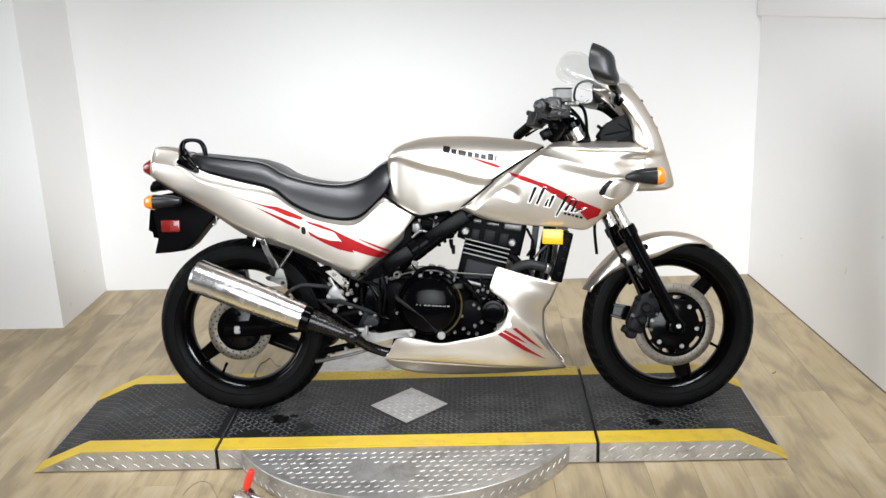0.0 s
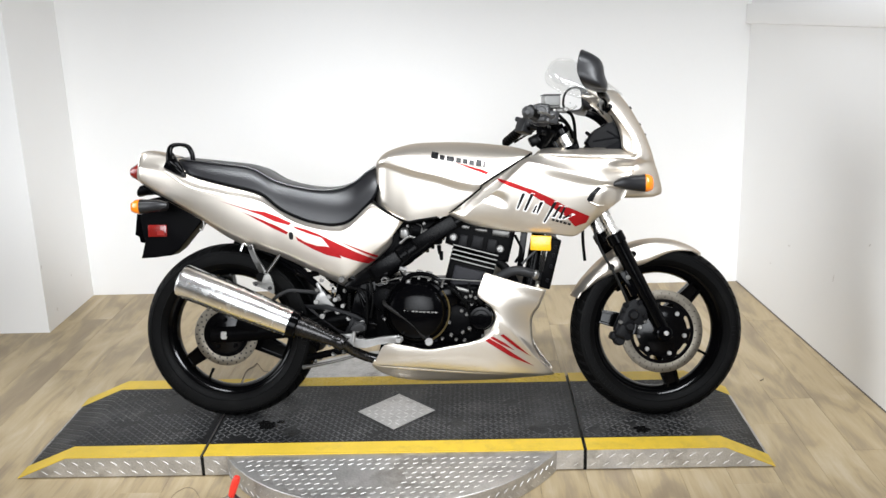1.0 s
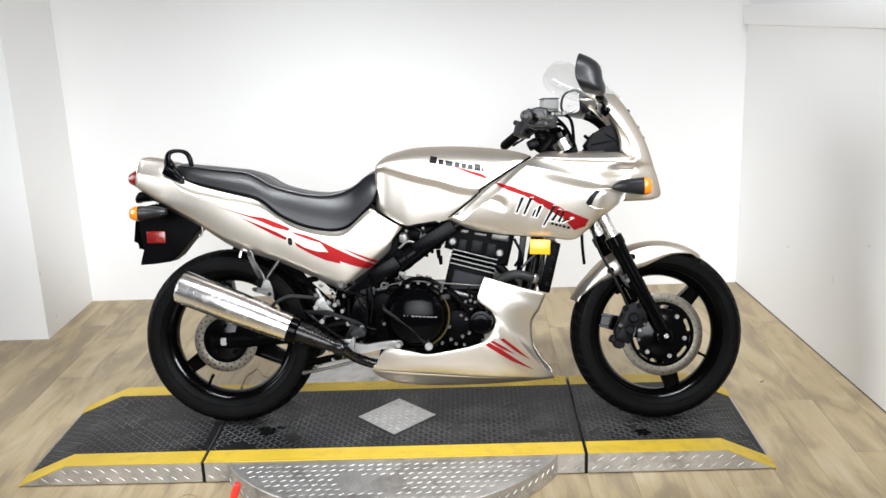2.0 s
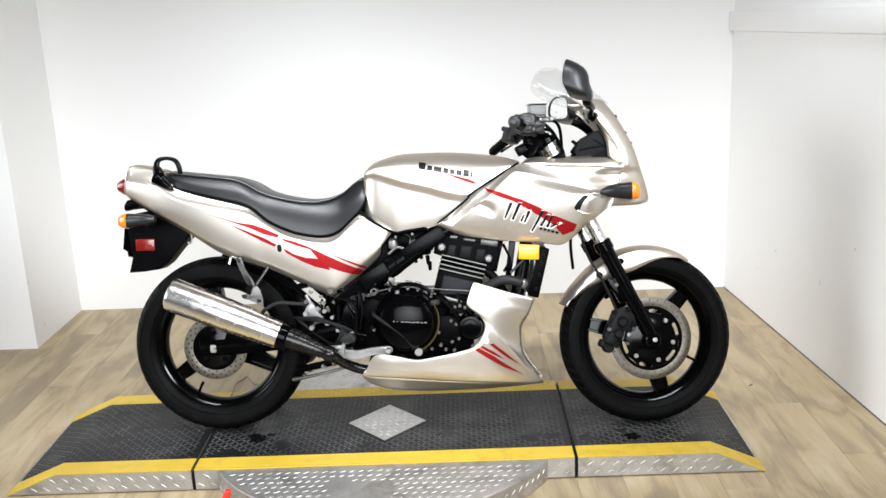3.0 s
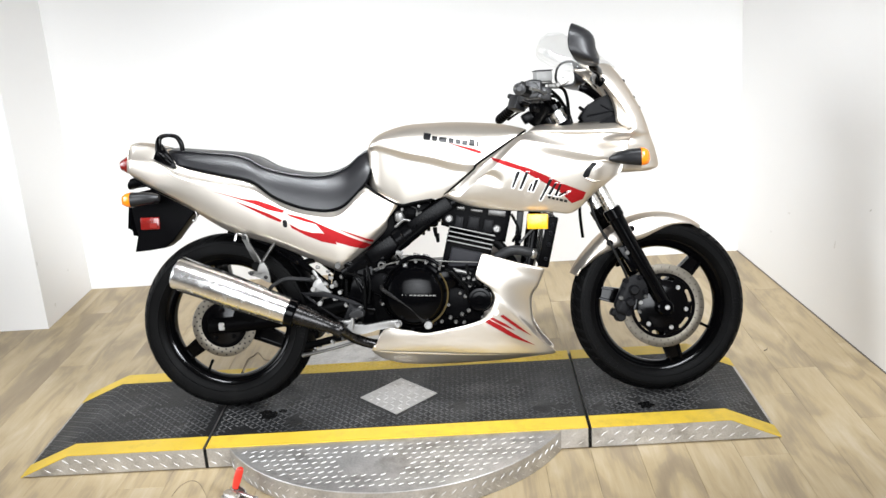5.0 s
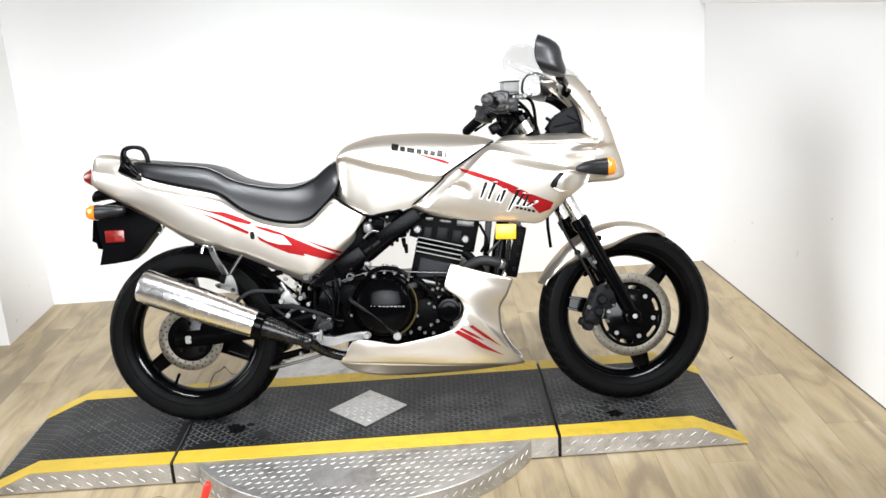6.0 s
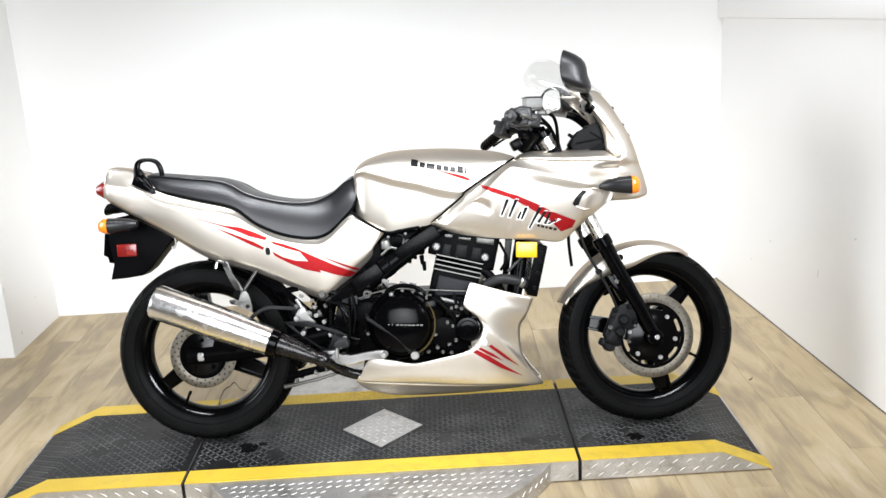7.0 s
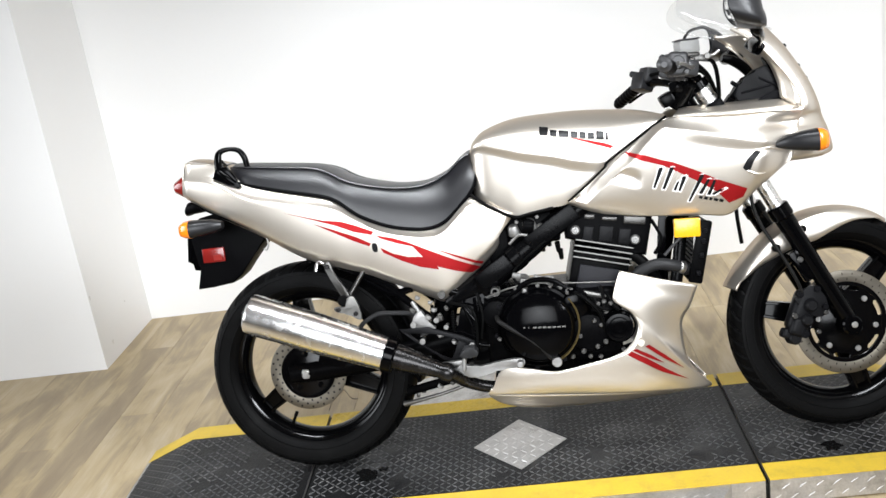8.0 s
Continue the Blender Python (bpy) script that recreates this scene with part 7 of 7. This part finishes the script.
for x, z, h in ((-0.352, 0.404, 0.05), (-0.298, 0.392, 0.04)):
    bm = bmesh.new()
    for k in range(7):
        rod(bm, (x + 0.0004 * k, -0.140, z + h * k / 7), (x + 0.0004 * k, -0.140, z + h * (k + 0.55) / 7), 0.0062, seg=10)
    rod(bm, (x, -0.140, z - 0.008), (x + 0.003, -0.140, z + h + 0.006), 0.0042, seg=8)
    part("rubber_boot", bm, HOSE, BIKE, "ribbed black rubber boot")
bm = bmesh.new()
pipe(bm, [(-0.56, -0.115, 0.40), (-0.545, -0.125, 0.425), (-0.50, -0.13, 0.448), (-0.45, -0.13, 0.446), (-0.39, -0.135, 0.440)], 0.0065, 8)
part("rear_brake_hose", bm, GREY_HOSE, BIKE, "grey rubber brake hose")
for k in range(10):
    bm = bmesh.new()
    x, z = -0.48 + 0.16 * ((k * 7) % 10) / 10, 0.285 - 0.09 * ((k * 3) % 10) / 10
    block(bm, (x + 0.04, -0.09, z), (0.014, 0.012, 0.010), 0.003, (0, 30 * k, 0))
    part("linkage_nut", bm, BOLT, BIKE)
bm = bmesh.new()
pipe(bm, [(-0.462, -0.115, 0.188), (-0.42, -0.12, 0.196), (-0.35, -0.12, 0.210), (-0.28, -0.11, 0.226)], [0.008, 0.006, 0.005, 0.005], 10)
part("stand_link", bm, DARK_ALLOY, BIKE, "bare metal stand linkage")
bm = bmesh.new()
pipe(bm, [(-0.45, -0.09, 0.215), (-0.36, -0.10, 0.235), (-0.28, -0.10, 0.25)], 0.012, 10)
block(bm, (-0.33, -0.02, 0.30), (0.12, 0.14, 0.10), 0.02, (0, 20, 0))
rod(bm, (-0.36, 0, 0.30), (-0.30, 0, 0.55), 0.034, seg=20, ease=0.004)
part("rear_linkage", bm, CAST_BLACK, BIKE, "black suspension linkage")
bm = bmesh.new()
pipe(bm, [(-0.42, 0.12, 0.26), (-0.54, 0.17, 0.14), (-0.605, 0.205, 0.045)], [0.012, 0.011, 0.010], 10)
block(bm, (-0.612, 0.208, 0.042), (0.05, 0.035, 0.008), 0.003, (11, 0, 0))
part("side_stand", bm, BLACK_METAL, BIKE, "black side stand")

# ---- handlebars, instruments, mirrors ----
def make_bar(s, inner, root, end):
    """A clip-on bar with grip, switch housing and lever; inner: clamp at the fork, root and end: of the grip."""
    inner, root, end = Vector(inner), Vector(root), Vector(end)
    way = (end - root).normalized()
    bm = bmesh.new()
    pipe(bm, [tuple(inner), tuple(inner * 0.55 + root * 0.45 + Vector((0, 0, 0.012))), tuple(root), tuple(end)], 0.011, 12)
    bar = part("handlebar", bm, BLACK_METAL, BIKE, "black clip-on handlebar")
    bm = bmesh.new()
    rings = [root + (end - root) * (k / 24) for k in range(25)] + [end + way * 0.010]
    pipe(bm, [tuple(p) for p in rings], [0.0178 if k % 3 == 1 else 0.0160 for k in range(25)] + [0.011], 16, 2)
    part("grip", bm, HOSE, bar, "black rubber grip")
    c = root - way * 0.02
    bm = bmesh.new()
    block(bm, tuple(c), (0.05, 0.052, 0.054), 0.010, (0, 20, s * 35))
    block(bm, tuple(c + Vector((0.018, -s * 0.012, 0.018))), (0.045, 0.045, 0.045), 0.010, (0, 10, s * 30))
    rod(bm, c + Vector((-0.01, s * 0.01, 0.022)), c + Vector((-0.032, s * 0.02, 0.03)), 0.010, 0.009, 14, 0.003)
    rod(bm, c + Vector((-0.005, s * 0.028, -0.01)), c + Vector((-0.008, s * 0.038, -0.012)), 0.009, 0.008, 14, 0.002)
    part("switch_box", bm, MIRROR_SHELL, bar, "black switch housing")
    bm = bmesh.new()
    side = Vector((0.040, 0, 0.0))
    pipe(bm, [tuple(c + side * 1.2), tuple(root + side * 1.15 + Vector((0, 0, -0.004))), tuple(root * 0.4 + end * 0.6 + side), tuple(end + side * 0.8)], [0.005, 0.0045, 0.004, 0.005], 8)
    part("lever", bm, STEEL if s < 0 else BLACK_METAL, bar, "hand lever")


make_bar(-1, (0.398, -0.10, 0.955), (0.322, -0.225, 0.998), (0.290, -0.335, 1.004))
make_bar(1, (0.385, 0.10, 0.955), (0.285, 0.235, 0.976), (0.228, 0.318, 0.932))
bm = bmesh.new()
rod(bm, (0.290, -0.340, 1.004), (0.289, -0.349, 1.004), 0.0185, 0.0185, 24, 0.003)
rod(bm, (0.289, -0.347, 1.004), (0.288, -0.356, 1.004), 0.0150, 0.0100, 24, 0.003)
part("bar_end_weight", bm, GREY_CAST, BIKE, "grey metal bar end weight")
bm = bmesh.new()
block(bm, (0.333, -0.230, 1.005), (0.050, 0.046, 0.058), 0.010, (0, 0, 12), 3)
block(bm, (0.368, -0.190, 0.994), (0.036, 0.040, 0.040), 0.008, (0, 12, 20))
rod(bm, (0.333, -0.252, 1.010), (0.333, -0.257, 1.010), 0.017, 0.016, 20, 0.002)
rod(bm, (0.352, -0.250, 0.985), (0.352, -0.258, 0.985), 0.0075, 0.007, 14, 0.002)
part("throttle_housing", bm, GREY_CAST, BIKE, "dark grey throttle and switch housing")
bm = bmesh.new()
block(bm, (0.366, -0.19, 1.046), (0.052, 0.045, 0.032), 0.006, (0, 0, 15))
res = part("brake_reservoir", bm, SMOKE, BIKE, "smoky translucent brake fluid reservoir")
bm = bmesh.new()
block(bm, (0.366, -0.19, 1.0635), (0.054, 0.047, 0.0035), 0.0012, (0, 0, 15))
part("reservoir_lid", bm, GREY_CAST, res)
bm = bmesh.new()
block(bm, (0.366, -0.19, 1.026), (0.05, 0.042, 0.008), 0.003, (0, 0, 15))
block(bm, (0.398, -0.185, 1.016), (0.034, 0.024, 0.016), 0.005, (0, 8, 0))
bolt_head(bm, (0.412, -0.197, 1.018), 0.008, 0.008)
part("master_cylinder", bm, DARK_ALLOY, BIKE, "dull alloy brake master cylinder")
bm = bmesh.new()
rod(bm, (0.372, -0.128, 0.965), (0.336, -0.100, 0.905), 0.026, 0.026, 20, 0.005)
rod(bm, (0.330, -0.150, 0.958), (0.385, -0.095, 0.936), 0.016, 0.018, 16, 0.004)
block(bm, (0.316, -0.118, 0.925), (0.036, 0.05, 0.034), 0.008, (0, -27, 0))
part("bar_clamp", bm, FRAME_BLACK, BIKE, "black handlebar clamp")
for pts in ([(0.395, -0.17, 1.02), (0.435, -0.15, 1.00), (0.447, -0.12, 0.93), (0.445, -0.08, 0.86)], [(0.385, -0.16, 1.01), (0.425, -0.12, 0.97), (0.452, -0.08, 0.90), (0.46, -0.06, 0.85)],
            [(0.35, -0.17, 0.98), (0.41, -0.11, 0.985), (0.452, -0.05, 0.93), (0.47, -0.04, 0.86)], [(0.30, 0.2, 1.0), (0.39, 0.11, 1.0), (0.44, 0.04, 0.92), (0.45, 0.03, 0.86)]):
    bm = bmesh.new()
    pipe(bm, pts, 0.0052, 8)
    part("control_cable", bm, HOSE, BIKE)
bm = bmesh.new()
pipe(bm, [(0.402, -0.17, 1.022), (0.430, -0.165, 1.020), (0.448, -0.16, 1.030)], 0.004, 8)
part("banjo_pipe", bm, STEEL, BIKE)
bm = bmesh.new()
prism(bm, [(0.500, 0.888), (0.486, 0.914), (0.499, 0.944), (0.516, 0.952), (0.538, 0.972), (0.570, 0.982), (0.590, 0.945), (0.594, 0.886)], -0.114, -0.072, 0.006)
prism(bm, [(0.505, 0.885), (0.500, 0.912), (0.530, 0.926), (0.575, 0.934), (0.592, 0.886)], -0.072, -0.035, 0.005)
prism(bm, [(0.520, 0.880), (0.520, 0.905), (0.585, 0.912), (0.592, 0.880)], -0.035, 0.095, 0.006)
dash = part("instrument_panel", bm, SATIN_BLACK, BIKE, "black instrument cluster")
bm = bmesh.new()
prism(bm, rounded([(0.536, 0.890), (0.566, 0.908), (0.594, 0.915), (0.594, 0.888)], 3), -0.122, -0.113, 0.002)
part("housing_bracket", bm, GREY_PLASTIC, dash, "dark grey bracket under the instruments")
for x0, z0, x1, z1 in ((0.503, 0.918, 0.588, 0.932), (0.548, 0.952, 0.592, 0.925)):
    bm = bmesh.new()
    rod(bm, (x0, -0.112, z0), (x1, -0.112, z1), 0.004, 0.004, 8, 0.001)
    part("housing_rib", bm, GREY_PLASTIC, dash)
face = Vector((-0.80, 0, 0.60))
for y, z, r in ((-0.088, 0.928, 0.026), (0.045, 0.900, 0.024)):
    bm = bmesh.new()
    c = Vector((0.497, y, z))
    rod(bm, c - face * 0.012, c + face * 0.008, r, r * 0.97, 28, 0.003)
    part("dial", bm, GREY_PLASTIC, dash)
bm = bmesh.new()
rod(bm, (0.496, -0.100, 0.938), (0.482, -0.104, 0.949), 0.006, 0.005, 10, 0.001)
part("trip_knob", bm, GREY_PLASTIC, dash)
bm = bmesh.new()
pipe(bm, [(0.500, 0.10, 1.020), (0.530, 0.105, 1.010), (0.562, 0.112, 0.985), (0.585, 0.118, 0.950), (0.592, 0.12, 0.915)], [0.011, 0.014, 0.014, 0.012, 0.012], 10)
part("fairing_stay", bm, BLACK_METAL, BIKE, "black fairing stay")


def make_mirror(s, at, yaw, half, foot):
    """A black mirror head on a folding stem; the glass faces back and inwards."""
    turn = Matrix.Translation(at) @ Matrix.Rotation(radians(s * yaw), 4, "Z") @ Matrix.Rotation(radians(5), 4, "Y")
    ring = []
    for i in range(40):
        t = 2 * math.pi * i / 40
        ring.append((0.080 * math.copysign(abs(math.cos(t)) ** 0.68, math.cos(t)), half * math.copysign(abs(math.sin(t)) ** 0.68, math.sin(t))))
    place = lambda x, y, z, k: turn @ Vector((x * 1.12 * (1 - 1.2 * z) - 0.005 + 9.0 * max(0.0, -z * k) ** 2 + 2.0 * max(0.0, z * k) ** 2, y * k * (1 - 2.0 * z), z * k - 0.30 * max(0.0, x)))
    bm = bmesh.new()
    rows = []
    for x, k in ((0.002, 0.93), (-0.002, 0.97), (0.0, 1.0), (0.014, 0.995), (0.032, 0.96), (0.050, 0.87), (0.062, 0.72), (0.069, 0.50), (0.072, 0.22)):
        rows.append([place(x, y, z, k) for y, z in ring])
    g = sheet(bm, rows, True)
    bm.faces.new(g[0][::-1])
    bm.faces.new(g[-1])
    bmesh.ops.recalc_face_normals(bm, faces=bm.faces[:])
    ob = part("mirror", bm, MIRROR_SHELL, BIKE, "black plastic mirror head", 40)
    bm = bmesh.new()
    bm.faces.new([bm.verts.new(place(0.0005, y, z, 0.80)) for y, z in ring])
    bmesh.ops.solidify(bm, geom=bm.faces[:], thickness=0.002)
    part("mirror_glass", bm, MIRROR, ob, "mirror glass")
    foot = Vector(foot)
    mid = place(0.050, -s * 0.045, -half * 0.7, 0.9)
    bm = bmesh.new()
    pipe(bm, [tuple(foot), tuple(foot + Vector((-0.006, s * 0.040, 0.008))), tuple((foot + mid) / 2 + Vector((0.004, s * 0.02, -0.004))), tuple(mid + Vector((0, 0, -0.012))), tuple(mid + Vector((-0.006, s * 0.01, 0.014)))], [0.019, 0.017, 0.014, 0.014, 0.012], 14)
    block(bm, tuple(foot), (0.045, 0.03, 0.032), 0.008, (0, 40, 0))
    part("mirror_stem", bm, BLACK_METAL, ob, "black mirror stem")


make_mirror(-1, (0.447, -0.330, 1.128), 7, 0.056, (0.540, -0.135, 1.030))
make_mirror(1, (0.478, 0.330, 1.084), 24, 0.047, (0.540, 0.135, 1.020))


# ---------------- stains and scuffs ----------------
def blot(name, at, size, seed, material, parent, label):
    """A thin irregular splash lying on a flat surface."""
    rng = random.Random(seed)
    bm = bmesh.new()
    n = 44
    waves = [(rng.uniform(0.5, 1.0) * a, k, rng.uniform(0, 6.28)) for a, k in ((0.22, 1), (0.20, 2), (0.14, 3), (0.12, 5), (0.09, 9), (0.06, 14))]
    ring = []
    for i in range(n):
        t = 2 * math.pi * i / n
        r = 0.8 + sum(a * math.sin(k * t + p) for a, k, p in waves)
        ring.append(bm.verts.new((at[0] + size[0] * r * math.cos(t), at[1] + size[1] * r * math.sin(t), at[2])))
    low = bm.faces.new(ring)
    top = bmesh.ops.extrude_face_region(bm, geom=[low])
    for v in [g for g in top["geom"] if isinstance(g, bmesh.types.BMVert)]:
        v.co.z += 0.0012
    bmesh.ops.recalc_face_normals(bm, faces=bm.faces[:])
    ob = part(name, bm, material, parent, label)
    ob.matrix_parent_inverse = parent.matrix_world.inverted()
    return ob


for at, size, seed, owner in (((-0.602, -0.152), (0.040, 0.036), 3, "turntable"), ((-0.560, -0.135), (0.016, 0.014), 4, "turntable"), ((0.654, -0.240), (0.032, 0.026), 8, "ramp")):
    owner = TURNTABLE if owner == "turntable" else FRONT_RAMP
    blot("oil_stain", (*at, DECK_Z + 0.0008), size, seed, OIL, owner, "glossy black oil stain")
for line, wide in (([(-0.842, -0.52), (-0.834, -0.47), (-0.812, -0.436), (-0.783, -0.443), (-0.753, -0.489), (-0.730, -0.536)], 0.0016),
                   ([(-0.821, 0.414), (-0.822, 0.501), (-0.805, 0.530), (-0.793, 0.565), (-0.754, 0.491), (-0.728, 0.478)], 0.003),
                   ([(1.20, 0.30), (1.215, 0.31), (1.22, 0.325)], 0.004)):
    bm = bmesh.new()
    pipe(bm, [(x, y, 0.0002) for x, y in line], wide, 6, 5, 0.25)
    part("scuff_mark", bm, SCUFF, FLOOR, "dark rubbed scuff mark")

def wall_mark(wall_name, at, across, size, turn_by):
    """A faint rubbed patch on a wall, slightly longer than wide."""
    bm = bmesh.new()
    n = 20
    up = Vector((0, 0, 1))
    u = across * math.cos(radians(turn_by)) + up * math.sin(radians(turn_by))
    v = up * math.cos(radians(turn_by)) - across * math.sin(radians(turn_by))
    out = across.cross(up)
    if out.y > 0 or out.x * at[0] > 0:
        out = -out
    for lift in (0.0002, 0.0009):
        ring = [bm.verts.new(Vector(at) + out * lift + u * size[0] * math.cos(t) * (1 + 0.3 * math.sin(3 * t)) + v * size[1] * math.sin(t)) for t in [2 * math.pi * i / n for i in range(n)]]
        bm.faces.new(ring)
    bmesh.ops.recalc_face_normals(bm, faces=bm.faces[:])
    part("wall_scuff", bm, WALL_SCUFF, bpy.data.objects[wall_name], "faint grey scuff")


RIGHT_WAY = Vector((1.925 - 1.4435, -5.0 - BACK_Y, 0)).normalized()
for away, z, size, turn_by in ((0.61, 0.356, (0.011, 0.004), 10), (1.044, 0.344, (0.016, 0.0035), 78), (0.42, 0.22, (0.006, 0.003), 0), (1.30, 0.55, (0.009, 0.003), 40)):
    wall_mark("wall_right", (*along_right(away).to_2d(), z), RIGHT_WAY, size, turn_by)
for y, z, size, turn_by in ((1.10, 0.075, (0.007, 0.010), 20), (1.002, 0.312, (0.004, 0.010), 0), (1.30, 0.18, (0.004, 0.004), 0)):
    wall_mark("wall_return", (LEFT_X, y, z), Vector((0, 1, 0)), size, turn_by)


# ---------------- floor boards ----------------
def lay_boards():
    """Boards along y in staggered rows; alike boards share one mesh."""
    wide, long = 0.148, 1.22
    rng = random.Random(11)
    sizes = {}

    def board(length):
        key = round(length, 2)
        if key not in sizes:
            bm = bmesh.new()
            w, l, e = wide - 0.0004, key - 0.0005, 0.0007
            lo = [bm.verts.new((x * w / 2, y * l / 2, -0.0035)) for x, y in ((-1, -1), (1, -1), (1, 1), (-1, 1))]
            mid = [bm.verts.new((v.co.x, v.co.y, -0.0008)) for v in lo]
            hi = [bm.verts.new((v.co.x - math.copysign(e, v.co.x), v.co.y - math.copysign(e, v.co.y), 0.0)) for v in lo]
            bm.faces.new(hi)
            for a, b in ((lo, mid), (mid, hi)):
                for i in range(4):
                    j = (i + 1) % 4
                    bm.faces.new((a[i], a[j], b[j], b[i]))
            me = bpy.data.meshes.new("plank")
            bm.to_mesh(me)
            bm.free()
            me.materials.append(OAK)
            sizes[key] = me
        return sizes[key]

    cols = int((1.95 + 3.1) / wide)
    for c in range(cols):
        x = -3.1 + (c + 0.5) * wide
        y = -1.9 - rng.choice((0.0, 0.2, 0.4, 0.6, 0.8, 1.0))
        end = BACK_Y - 0.002 if x > LEFT_X else STEP_Y - 0.002
        while y < end - 0.03:
            l = round(min(long, end - y), 2)
            ob = new("plank", board(l))
            ob.location = (x, y + l / 2, rng.uniform(-0.0004, 0.0))
            ob.parent = FLOOR
            y += l


lay_boards()
